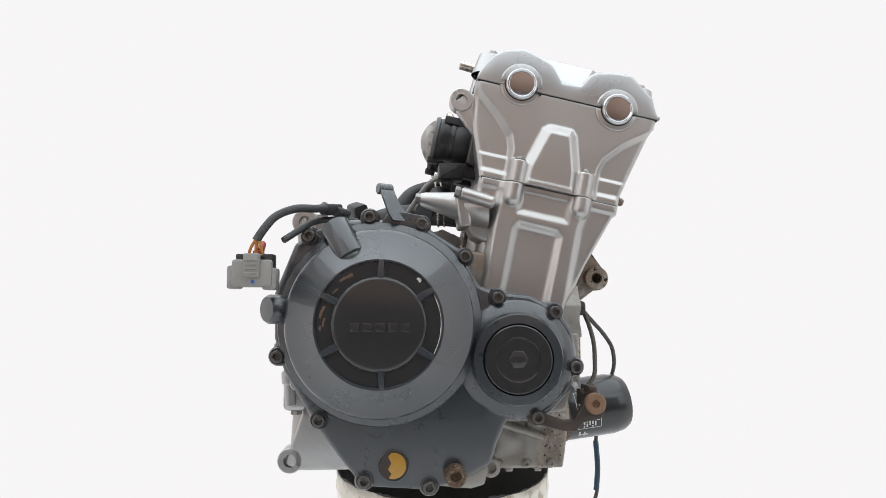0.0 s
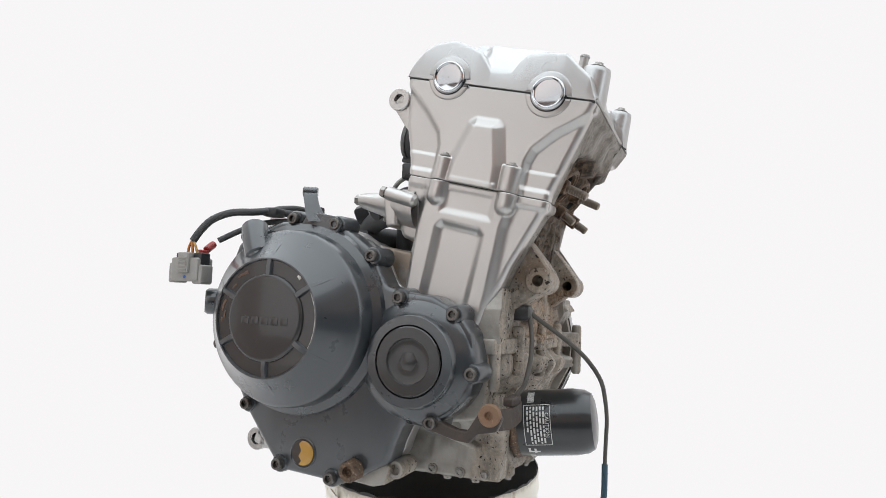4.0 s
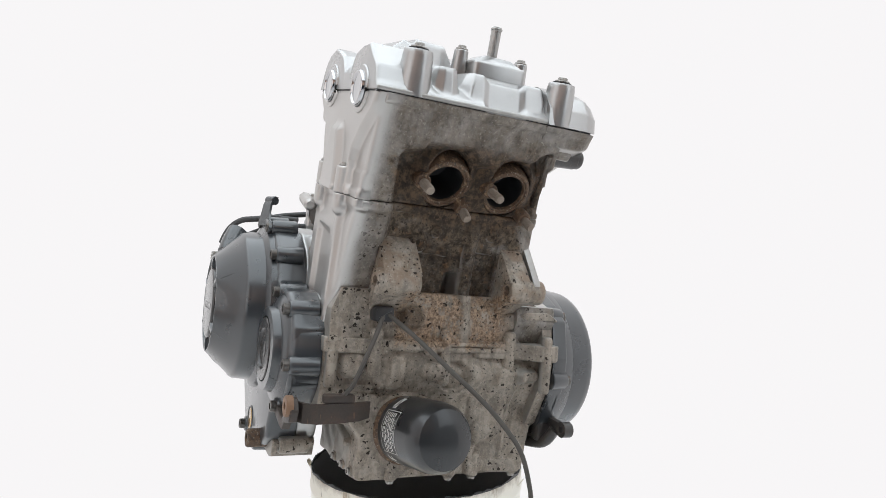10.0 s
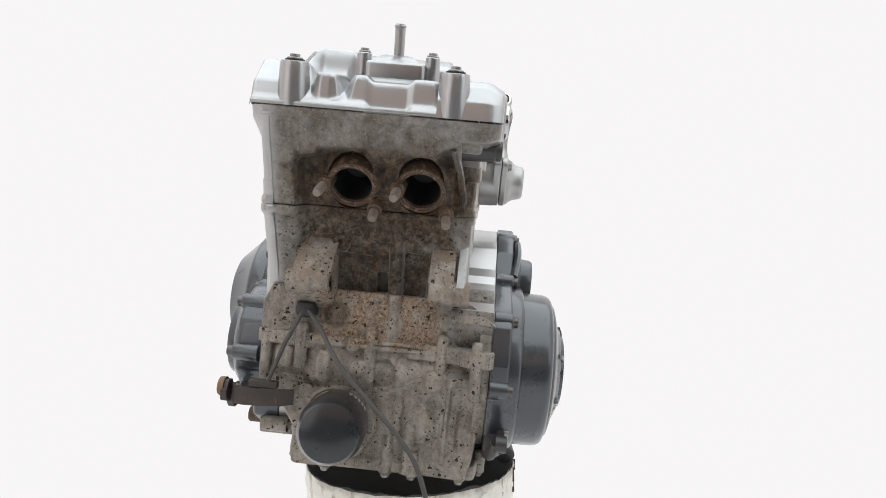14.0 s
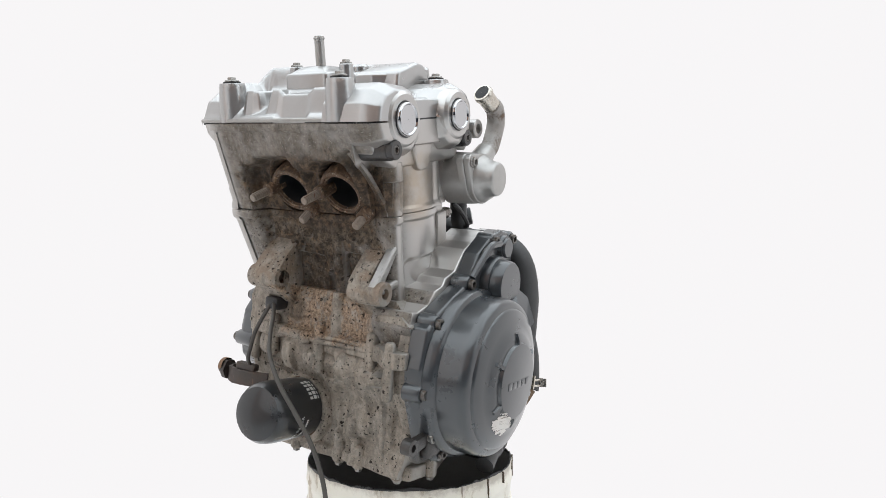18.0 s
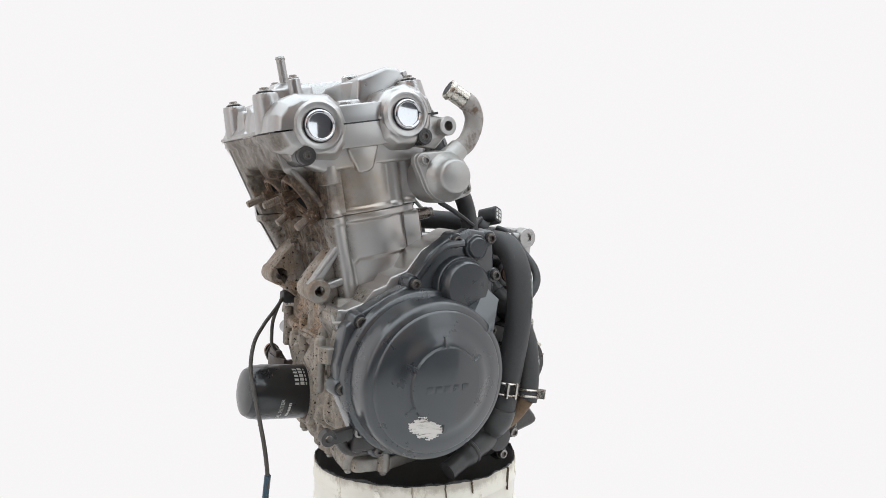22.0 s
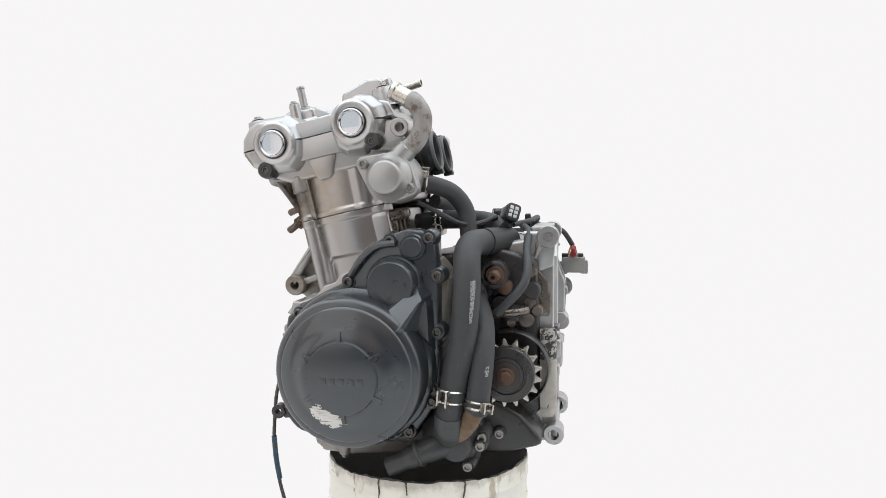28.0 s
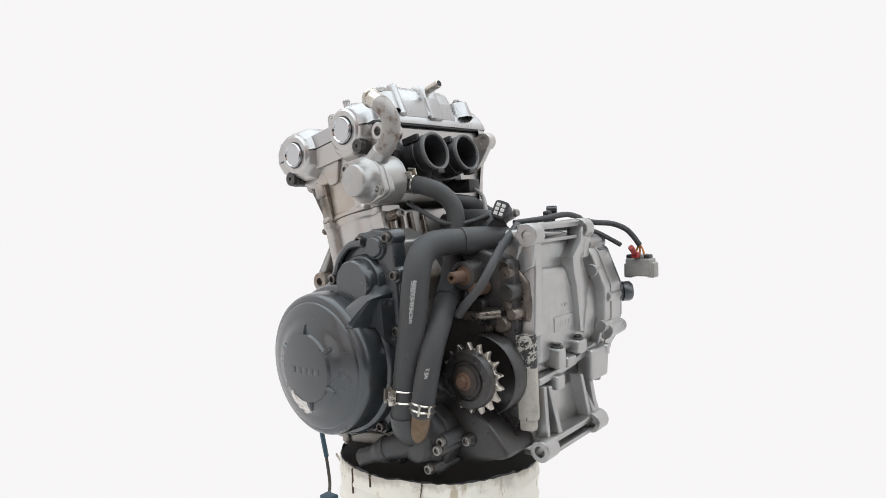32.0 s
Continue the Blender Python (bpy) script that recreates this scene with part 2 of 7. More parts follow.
# Soot of the ports; also shade painted as flat discs in two pipe ends
SOOT_AND_SHADE = mat("soot", (0.012, 0.0125, 0.014), 0.6)
FILTER = painted("gloss_black_enamel", (0.019, 0.020, 0.0215), 0.27, 0.4, (0.1, 0.1, 0.1), 0.05)
PRINT = mat("white_print", (0.62, 0.62, 0.60), 0.6)
AMBER = mat("amber_glass", (0.46, 0.25, 0.045), 0.25, 0, 0.6)
REDPLASTIC = mat("red_plastic", (0.30, 0.025, 0.022), 0.4)
BLUEPLASTIC = mat("blue_dot", (0.03, 0.12, 0.5), 0.4)
COPPER = mat("orange_wire", (0.5, 0.2, 0.05), 0.45)
BARE = painted("scraped_aluminium", (0.74, 0.71, 0.66), 0.5, 0.0, (0.4, 0.37, 0.33), 0.3, 0.3)
SCRAPED = mat("scraped_streaks", (0.72, 0.69, 0.64), 0.45, 0.3)
_n = Nodes(SCRAPED)
_streak = _n.noise(70, 5, 0.7, (0.5, 1, 7))
_n.link(_n.mix(_n.ramp(_streak, 0.52, 0.68), (0.74, 0.71, 0.67), (0.16, 0.12, 0.085)), _n.b.inputs["Base Color"])
_n.bump(_streak, 0.5, 0.001)
BUCKET = mat("white_bucket_plastic", (0.90, 0.87, 0.78), 0.45)
_n = Nodes(BUCKET)
_at = _n.add("ShaderNodeSeparateXYZ")
_n.link(_n.co.outputs["Object"], _at.inputs[0])
_rim = _n.ramp(_n.calc("ADD", _at.outputs["Z"], _n.calc("MULTIPLY", _n.calc("SUBTRACT", _n.noise(30, 6, 0.7), 0.5), 0.05)), 0.346, 0.362)
_spill = _n.calc("MULTIPLY", _n.ramp(_n.noise(26, 6, 0.7, (1, 1, 0.35)), 0.57, 0.66), _n.ramp(_at.outputs["Z"], 0.26, 0.35))
_crack = _n.ramp(_n.noise(60, 4, 0.6, (1, 1, 0.12)), 0.665, 0.69)
_c = _n.mix(_n.ramp(_n.noise(12, 5, 0.6), 0.35, 0.75, 0, 0.35), (0.90, 0.87, 0.78), (0.74, 0.69, 0.56))
_c = _n.mix(_n.calc("MULTIPLY", _spill, 0.75), _c, (0.42, 0.33, 0.20))
_c = _n.mix(_n.calc("MULTIPLY", _crack, 0.65), _c, (0.16, 0.12, 0.08))
_c = _n.mix(_n.calc("MULTIPLY", _rim, 0.5), _c, (0.20, 0.15, 0.10))
_n.link(_c, _n.b.inputs["Base Color"])
_n.bump(_n.noise(80, 5, 0.7), 0.35, 0.001)
CRACK = painted("grimy_crack", (0.10, 0.075, 0.05), 0.8)
LINING = painted("black_bag", (0.20, 0.20, 0.20), 0.4)
WALLPAINT = painted("dim_wall_paint", (0.60, 0.415, 0.325), 0.85)
DADOPAINT = painted("navy_dado_paint", (0.030, 0.034, 0.048), 0.8)
SIDEPAINT = painted("slate_wall_paint", (0.20, 0.205, 0.22), 0.85)
PADPAINT = painted("chipped_pad", (0.46, 0.43, 0.38), 0.5, 0.0, (0.10, 0.085, 0.07), 0.7, 0.3, 0.5)
PADHEAD = mat("chipped_pad_head", (0.03, 0.03, 0.03), 0.4)
_n = Nodes(PADHEAD)
_chip = _n.noise(95, 6, 0.75)
_n.link(_n.mix(_n.ramp(_chip, 0.50, 0.53), (0.028, 0.027, 0.026), (0.42, 0.40, 0.36)), _n.b.inputs["Base Color"])
_n.bump(_chip, 0.6, 0.001)
BROWNSIDE = painted("oil_browned_casting", (0.200, 0.172, 0.148), 0.30, 0.0, (0.045, 0.034, 0.027), 0.8, 0.75, 0.3)
FLOORPAINT = painted("white_floor_paint", (0.75, 0.75, 0.75), 0.7)
CEILPAINT = painted("white_ceiling_paint", (0.6, 0.6, 0.6), 0.85)
# Backdrop white is its own emission, which also lights the engine
GLOW = bpy.data.materials.new("glowing_white_backdrop")
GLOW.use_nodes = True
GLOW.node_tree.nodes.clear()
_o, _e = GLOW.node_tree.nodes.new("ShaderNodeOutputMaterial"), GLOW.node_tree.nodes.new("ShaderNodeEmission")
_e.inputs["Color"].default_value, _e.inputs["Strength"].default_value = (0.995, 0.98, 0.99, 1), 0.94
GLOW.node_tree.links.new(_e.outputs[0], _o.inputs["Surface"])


# ---- mesh helpers ----
CRANK = Vector((0.078, 0, -0.088))


def basis(o, u, v, d):
    m = Matrix.Identity(4)
    for i, a in enumerate((u, v, d, o)):
        for j in range(3):
            m[j][i] = a[j]
    return m


U, W = Vector((CL, 0, -SL)), Vector((SL, 0, CL))
X, Y, Z = Vector((1, 0, 0)), Vector((0, 1, 0)), Vector((0, 0, 1))
O = Vector((0, 0, 0))
RIGHT, LEFT = basis(O, X, Z, -Y), basis(O, X, Z, Y)          # (x, z, out)
FRONT, REAR = basis(O, Y, Z, X), basis(O, Y, Z, -X)          # (y, z, out)
CYR, CYLF = basis(CRANK, U, W, -Y), basis(CRANK, U, W, Y)    # (u, w, out) along the leaning cylinders
PORT, BACK = basis(CRANK, Y, W, U), basis(CRANK, Y, W, -U)   # (y, w, forward)
TOP = basis(CRANK, U, Y, W)                                  # (u, y, up)
UP = basis(O, X, Y, Z)


def cy(u, w, y):
    return CRANK + U * u + W * w + Y * y


def rnd(pts, r=0.005, n=3):
    """Polygon with rounded corners; a corner may carry its own radius."""
    out, k = [], len(pts)
    for i in range(k):
        p, a, b = (Vector(pts[j % k][:2]) for j in (i, i - 1, i + 1))
        rr = pts[i][2] if len(pts[i]) > 2 else r
        da, db = a - p, b - p
        la, lb = da.length, db.length
        cosx = max(-0.999, min(0.999, da.dot(db) / (la * lb)))
        half = math.acos(cosx) / 2
        t = min(rr / math.tan(half), la * 0.45, lb * 0.45)
        if t < 1e-5 or half > 1.55:
            out.append(tuple(p))
            continue
        s, e = p + da * (t / la), p + db * (t / lb)
        for j in range(n + 1):
            q = j / n
            out.append(tuple(s * (1 - q) ** 2 + p * 2 * q * (1 - q) + e * q * q))
    return out


def inset(pts, b):
    k, out = len(pts), []
    area2 = sum(pts[i - 1][0] * pts[i][1] - pts[i][0] * pts[i - 1][1] for i in range(k))
    sgn = 1 if area2 > 0 else -1
    for i in range(k):
        p, a, c = Vector(pts[i]), Vector(pts[i - 1]), Vector(pts[(i + 1) % k])
        d1, d2 = (p - a), (c - p)
        if d1.length < 1e-7 or d2.length < 1e-7:
            out.append(tuple(p))
            continue
        n1, n2 = Vector((-d1.y, d1.x)).normalized() * sgn, Vector((-d2.y, d2.x)).normalized() * sgn
        nn = n1 + n2
        nn = nn.normalized() if nn.length > 1e-6 else n1
        out.append(tuple(p + nn * b / max(0.5, nn.dot(n1))))
    return out


def skin(bm, rings, close=True, caps=True):
    vs = [[bm.verts.new(p) for p in r] for r in rings]
    k = len(vs[0])
    for a, b in zip(vs, vs[1:]):
        for i in range(k if close else k - 1):
            j = (i + 1) % k
            bm.faces.new((a[i], a[j], b[j], b[i]))
    if caps:
        bm.faces.new(vs[0][::-1])
        bm.faces.new(vs[-1])
    return vs


def slab(bm, m, pts, d0, d1, b=0.003, r=0.005, seg=3, draft=0.0, both=False):
    """A plate of that outline from depth d0 to d1, its outer edge rounded by b."""
    base = rnd(pts, r) if r else [tuple(p[:2]) for p in pts]
    top = inset(base, draft) if draft else base
    sg = 1 if d1 > d0 else -1
    rings = []
    if both:
        rings += [(inset(base, b * (1 - math.sin(a))), d0 + sg * b * (1 - math.cos(a))) for a in [math.pi / 2 * i / seg for i in range(seg)]]
    rings.append((base, d0 + (sg * b if both else 0)))
    for i in range(seg + 1):
        a = math.pi / 2 * i / seg
        rings.append((inset(top, b * (1 - math.cos(a))), d1 - sg * b * (1 - math.sin(a))))
    skin(bm, [[m @ Vector((p[0], p[1], d)) for p in ring] for ring, d in rings])
    return bm


def lathe(bm, m, cx, cyy, prof, n=40, caps=True, a0=0.0):
    rings = [[m @ Vector((cx + r * math.cos(a0 + 2 * math.pi * i / n), cyy + r * math.sin(a0 + 2 * math.pi * i / n), d)) for i in range(n)] for r, d in prof]
    skin(bm, rings, True, caps)
    return bm


def path_points(pts, res=8):
    pts = [Vector(p) for p in pts]
    out = []
    for i in range(len(pts) - 1):
        p0, p1, p2, p3 = pts[max(i - 1, 0)], pts[i], pts[i + 1], pts[min(i + 2, len(pts) - 1)]
        for j in range(res):
            t = j / res
            out.append(0.5 * (2 * p1 + (p2 - p0) * t + (2 * p0 - 5 * p1 + 4 * p2 - p3) * t * t + (3 * p1 - p0 - 3 * p2 + p3) * t ** 3))
    out.append(pts[-1])
    return out


def tube(bm, pts, r, n=14, res=8, caps=True, radii=None):
    line = path_points(pts, res) if len(pts) > 2 else [Vector(p) for p in pts]
    t = (line[1] - line[0]).normalized()
    nrm = t.orthogonal().normalized()
    rings = []
    for i, p in enumerate(line):
        t2 = (line[min(i + 1, len(line) - 1)] - line[max(i - 1, 0)]).normalized()
        nrm = (nrm - t2 * nrm.dot(t2)).normalized()
        bn = t2.cross(nrm)
        rr = radii[min(i // res, len(radii) - 1)] if radii else r
        rings.append([p + (nrm * math.cos(2 * math.pi * k / n) + bn * math.sin(2 * math.pi * k / n)) * rr for k in range(n)])
    skin(bm, rings, True, caps)
    return bm


def rod(bm, a, b, r, n=16, bev=0.001, r2=None):
    a, b = Vector(a), Vector(b)
    d = (b - a).normalized()
    u = d.orthogonal().normalized()
    v = d.cross(u)
    L = (b - a).length
    r2 = r if r2 is None else r2
    lathe(bm, basis(a, u, v, d), 0, 0, [(r - bev, 0), (r, bev), (r2, L - bev), (r2 - bev, L)], n)
    return bm


def box(bm, m, x0, x1, y0, y1, d0, d1, b=0.002, r=0.003, both=True):
    return slab(bm, m, [(x0, y0), (x1, y0), (x1, y1), (x0, y1)], d0, d1, b, r, 2, 0, both)


def away(pts, x, y):
    """Distance of the places x, y from a polygon's edge, positive inside."""
    near, odd = np.full(np.shape(x), 9.0), np.zeros(np.shape(x), bool)
    for (ax, ay), (bx, by) in zip(pts, pts[1:] + pts[:1]):
        ex, ey = bx - ax, by - ay
        t = np.clip(((x - ax) * ex + (y - ay) * ey) / max(ex * ex + ey * ey, 1e-12), 0, 1)
        near = np.minimum(near, np.hypot(x - ax - t * ex, y - ay - t * ey))
        if ay != by:
            odd ^= ((ay > y) != (by > y)) & (x < ax + (y - ay) * ex / ey)
    return np.where(odd, near, -near)


def ease(d, wide):
    """A soft step over the width wide, centred where d is nought."""
    t = np.clip(d / wide + 0.5, 0, 1)
    return t * t * (3 - 2 * t)


def merge(a, b, k=0.0012):
    """The greater of two heights with a fillet between them."""
    return np.logaddexp(a / k, b / k) * k


def ridge(x, y, ax, ay, bx, by, r):
    """Height of a half-round ridge with round ends over its own axis."""
    ex, ey = bx - ax, by - ay
    t = np.clip(((x - ax) * ex + (y - ay) * ey) / (ex * ex + ey * ey), 0, 1)
    return np.sqrt(np.maximum(r * r - (x - ax - t * ex) ** 2 - (y - ay - t * ey) ** 2, 0)) - 0.004 * (np.hypot(x - ax - t * ex, y - ay - t * ey) > r)


def relief(bm, m, rows, lo, hi, depth, back, step=0.0015, edge=0.002):
    """A cast face with soft forms: rows across it run from lo to hi (by height), its surface lies at depth(x, y)."""
    y0, y1 = rows
    ends, side = edge if isinstance(edge, tuple) else (edge, edge)
    n = max(8, int((y1 - y0) / step))
    curl = [1 - math.cos(math.pi / 2 * k / 4) for k in range(4)]
    ys = np.array([y0 + ends * e for e in curl] + list(np.linspace(y0 + ends, y1 - ends, n)) + [y1 - ends * e for e in curl[::-1]])
    la, lb = np.interp(ys, *zip(*lo)), np.interp(ys, *zip(*hi))
    k = max(8, int(np.max(lb - la) / step))
    xs = np.array([[a + side * e for e in curl] + list(np.linspace(a + side, b - side, k)) + [b - side * e for e in curl[::-1]] for a, b in zip(la, lb)])
    yy = np.repeat(ys[:, None], xs.shape[1], 1)
    zz = depth(xs, yy)
    for d, e in ((yy - y0, ends), (y1 - yy, ends), (xs - la[:, None], side), (lb[:, None] - xs, side)):
        q = np.clip(e - d, 0, e)
        zz = zz - (e - np.sqrt(np.maximum(e * e - q * q, 0)))
    r, c = xs.shape
    vs = [[bm.verts.new(m @ Vector((xs[i, j], yy[i, j], zz[i, j]))) for j in range(c)] for i in range(r)]
    for i in range(r - 1):
        for j in range(c - 1):
            bm.faces.new((vs[i][j], vs[i][j + 1], vs[i + 1][j + 1], vs[i + 1][j]))
    loop = [(0, j) for j in range(c)] + [(i, c - 1) for i in range(1, r)] + [(r - 1, j) for j in range(c - 2, -1, -1)] + [(i, 0) for i in range(r - 2, 0, -1)]
    foot = [bm.verts.new(m @ Vector((xs[i, j], yy[i, j], back))) for i, j in loop]
    for k in range(len(loop)):
        (i, j), (i2, j2) = loop[k], loop[(k + 1) % len(loop)]
        bm.faces.new((vs[i][j], foot[k], foot[(k + 1) % len(loop)], vs[i2][j2]))
    return bm


def finish(bm, name, material, angle=38):
    bmesh.ops.recalc_face_normals(bm, faces=bm.faces)
    me = bpy.data.meshes.new(name)
    bm.to_mesh(me)
    bm.free()
    me.materials.append(material)
    me.polygons.foreach_set("use_smooth", [True] * len(me.polygons))
    me.set_sharp_from_angle(angle=radians(angle))
    return me


def part(name, bm, material, parent, label="", angle=38):
    ob = new(name, finish(bm, name, material, angle))
    ob.parent = parent
    return tagged(ob, label)


def nb():
    return bmesh.new()


# ---- the room ----
def room():
    bm = nb()
    n = 48
    rings = []
    # a white sweep, glowing by itself, that rises from the floor and runs round the back and the sides
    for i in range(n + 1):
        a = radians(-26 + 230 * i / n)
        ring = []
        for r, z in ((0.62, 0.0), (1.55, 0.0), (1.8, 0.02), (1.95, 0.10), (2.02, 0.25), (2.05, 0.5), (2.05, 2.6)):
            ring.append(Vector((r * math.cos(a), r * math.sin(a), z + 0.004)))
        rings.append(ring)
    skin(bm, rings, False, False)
    ob = part("backdrop", bm, GLOW, None, "plain white studio backdrop that glows by itself")
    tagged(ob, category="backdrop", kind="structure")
    bm = nb()
    box(bm, UP, -2.6, 2.6, -3.2, 2.4, -0.1, 0.0, 0.002, 0)
    tagged(part("floor", bm, FLOORPAINT, None, "white painted studio floor"), category="floor", kind="structure")
    bm = nb()
    box(bm, UP, -2.6, 2.6, -3.2, 2.4, 2.62, 2.72, 0.002, 0)
    tagged(part("ceiling", bm, CEILPAINT, None, "plain pale studio ceiling"), category="ceiling", kind="structure")
    for nm, x0, x1, y0, y1 in (("wall_west", -2.7, -2.6, -3.2, 2.4), ("wall_east", 2.6, 2.7, -3.2, 2.4), ("wall_north", -2.7, 2.7, 2.4, 2.5), ("wall_south", -2.7, 2.7, -3.3, -3.2)):
        foot = 1.15 if nm == "wall_south" else 0.0
        bm = nb()
        box(bm, UP, x0, x1, y0, y1, foot, 2.62, 0.002, 0)
        tagged(part(nm, bm, WALLPAINT if nm in ("wall_south", "wall_west") else SIDEPAINT, None, "dim brown studio wall" if nm in ("wall_south", "wall_west") else "dark slate studio wall"), category="wall", kind="structure")
    # unseen dark wall foot, added so the chrome caps reflect something dark
    bm = nb()
    box(bm, UP, -2.7, 2.7, -3.3, -3.19, 0, 1.15, 0.002, 0)
    tagged(part("added_dark_dado", bm, DADOPAINT, None, "unseen dark navy wall foot added for dark reflections"), category="wall", kind="structure")


room()

# ---- the engine ----
engine = tagged(new("motorcycle_engine"), "used silver and charcoal parallel-twin motorcycle engine standing in a white bucket", "engine")

BOLT = {}


def bolt(parent, p, out, r=0.0062, h=0.006, flange=0.0, socket=True, material=None, name="bolt"):
    """A hexagon-socket or hexagon bolt at p, its head towards out."""
    material = material or STEEL
    key = (r, h, flange, socket, material.name)
    if key not in BOLT:
        bm = nb()
        if flange:
            lathe(bm, UP, 0, 0, [(flange, 0), (flange, 0.0012), (flange * 0.9, 0.002), (r, 0.0022)], 20)
        if socket:
            lathe(bm, UP, 0, 0, [(r, 0), (r, h - 0.0008), (r - 0.0008, h), (r * 0.58, h)], 20, False)
            lathe(bm, UP, 0, 0, [(r * 0.58, h), (r * 0.54, h * 0.45), (0.0002, h * 0.4)], 6, False)
        else:
            lathe(bm, UP, 0, 0, [(r, 0), (r, h - 0.001), (r * 0.86, h), (0.0002, h)], 6, False)
        BOLT[key] = finish(bm, "bolt", material)
    ob = new(name, BOLT[key])
    ob.parent = parent
    d = Vector(out).normalized()
    u = d.orthogonal().normalized()
    ob.matrix_local = basis(Vector(p), u, d.cross(u), d)
    return ob


def boss(parent, m, x, y, size, d0, d1, paint, bolt_d=None, label="", n=24, name="bolt_boss", **kw):
    """A round boss; with bolt_d its bolt head sits on top."""
    bm = nb()
    lathe(bm, m, x, y, [(0.0004, d0), (size * 1.12 - 0.001, d0), (size * 1.12, d0 + 0.001), (size, d1 - 0.002), (size - 0.0015, d1), (0.0004, d1)], n, False)
    ob = part(name, bm, paint, parent, label)
    if bolt_d is not None:
        bolt(parent, m @ Vector((x, y, d1)), m.to_3x3() @ Vector((0, 0, 1)), **kw)
    return ob


def lug(parent, name, m, x, y, r, hole, d0, d1, material, label="", web=None):
    """A drilled mounting eye between two depths, with a web back to the casting."""
    bm = nb()
    lathe(bm, m, x, y, [(hole, d0), (r - 0.001, d0), (r, d0 + 0.001), (r, d1 - 0.001), (r - 0.001, d1), (hole, d1), (hole, d0)], 32, False)
    if web:
        slab(bm, m, web, d0 + 0.003, d1 - 0.003, 0.002, 0.004, both=True)
    return part(name, bm, material, parent, label)


# --- crankcase ---
def case_plan(y):
    return np.interp(y, [-0.196, -0.170, -0.120, -0.06, 0.0, 0.05, 0.088], [0.147, 0.154, 0.166, 0.171, 0.169, 0.174, 0.179])


def bumps(d, y, z, rows):
    """Soft raised or sunk oblongs on a casting: middle, width, height, rise."""
    for cy0, cz0, w, h, up in rows:
        k = 0.25 * min(w, h)
        a, b, up = w / 2, h / 2, 1.35 * up
        d = d + up * ease(away([(cy0 - a + k, cz0 - b), (cy0 + a - k, cz0 - b), (cy0 + a, cz0 - b + k), (cy0 + a, cz0 + b - k), (cy0 + a - k, cz0 + b), (cy0 - a + k, cz0 + b), (cy0 - a, cz0 + b - k), (cy0 - a, cz0 - b + k)], y, z), 0.0042)
    return d


def case_upper(y, z):
    d = case_plan(y) - 0.010 * ease(z + 0.010, 0.03) - 0.005 * ease(away([(-0.21, -0.04), (-0.162, -0.04), (-0.162, 0.02), (-0.21, 0.02)], y, z), 0.008)
    d = d + 0.0075 * ease(-0.0605 - z, 0.003)
    rows = ((-0.167, -0.0565, 0.034, 0.016, -0.012), (-0.160, -0.036, 0.024, 0.016, 0.004), (0.0625, -0.0500, 0.042, 0.024, -0.0075), (0.062, -0.026, 0.054, 0.012, 0.007), (-0.123, -0.034, 0.020, 0.026, -0.006), (-0.104, -0.038, 0.036, 0.018, 0.003), (0.030, -0.034, 0.020, 0.020, 0.004))
    d = bumps(d, y, z, rows)
    d = merge(d, 0.1655 + ridge(y, z, -0.0365, 0.2, -0.0355, -0.060, 0.0090), 0.0012)
    return d + 0.0010 * np.sin(y * 130 + 2) * np.sin(z * 170)


def case_lower(y, z):
    d = case_plan(y) - 0.020 * ease(-0.118 - z, 0.05) + 0.010 * ease(away([(-0.062, -0.09), (0.052, -0.09), (0.032, -0.178), (-0.032, -0.190)], y, z), 0.020)
    d = d + 0.0075 * ease(z + 0.0745, 0.003)
    rows = ((-0.068, -0.097, 0.028, 0.022, 0.007), (-0.044, -0.102, 0.030, 0.034, -0.007), (-0.018, -0.104, 0.016, 0.05, 0.003), (0.052, -0.100, 0.030, 0.016, 0.009), (0.020, -0.103, 0.022, 0.026, 0.005), (-0.165, -0.092, 0.024, 0.030, 0.006), (-0.115, -0.1, 0.018, 0.040, 0.005), (-0.160, -0.120, 0.050, 0.012, 0.004), (0.005, -0.165, 0.040, 0.040, 0.003), (-0.020, -0.150, 0.012, 0.070, -0.003), (0.062, -0.165, 0.020, 0.05, -0.004))
    d = bumps(d, y, z, rows)
    for y0, z0, y1, z1, r in ((0.0405, -0.105, 0.037, -0.205, 0.0030), (-0.128, -0.115, -0.134, -0.215, 0.0032), (-0.004, -0.165, -0.005, -0.225, 0.0070), (-0.030, -0.185, -0.030, -0.225, 0.0065)):
        d = merge(d, d + ridge(y, z, y0, z0, y1, z1, r) + 0.001 - 0.02 * (ridge(y, z, y0, z0, y1, z1, r) <= 0), 0.0010)
    d = d + 0.004 * ease(-0.209 - z, 0.004)
    return d + 0.0010 * np.sin(y * 120) * np.sin(z * 150 + 1)


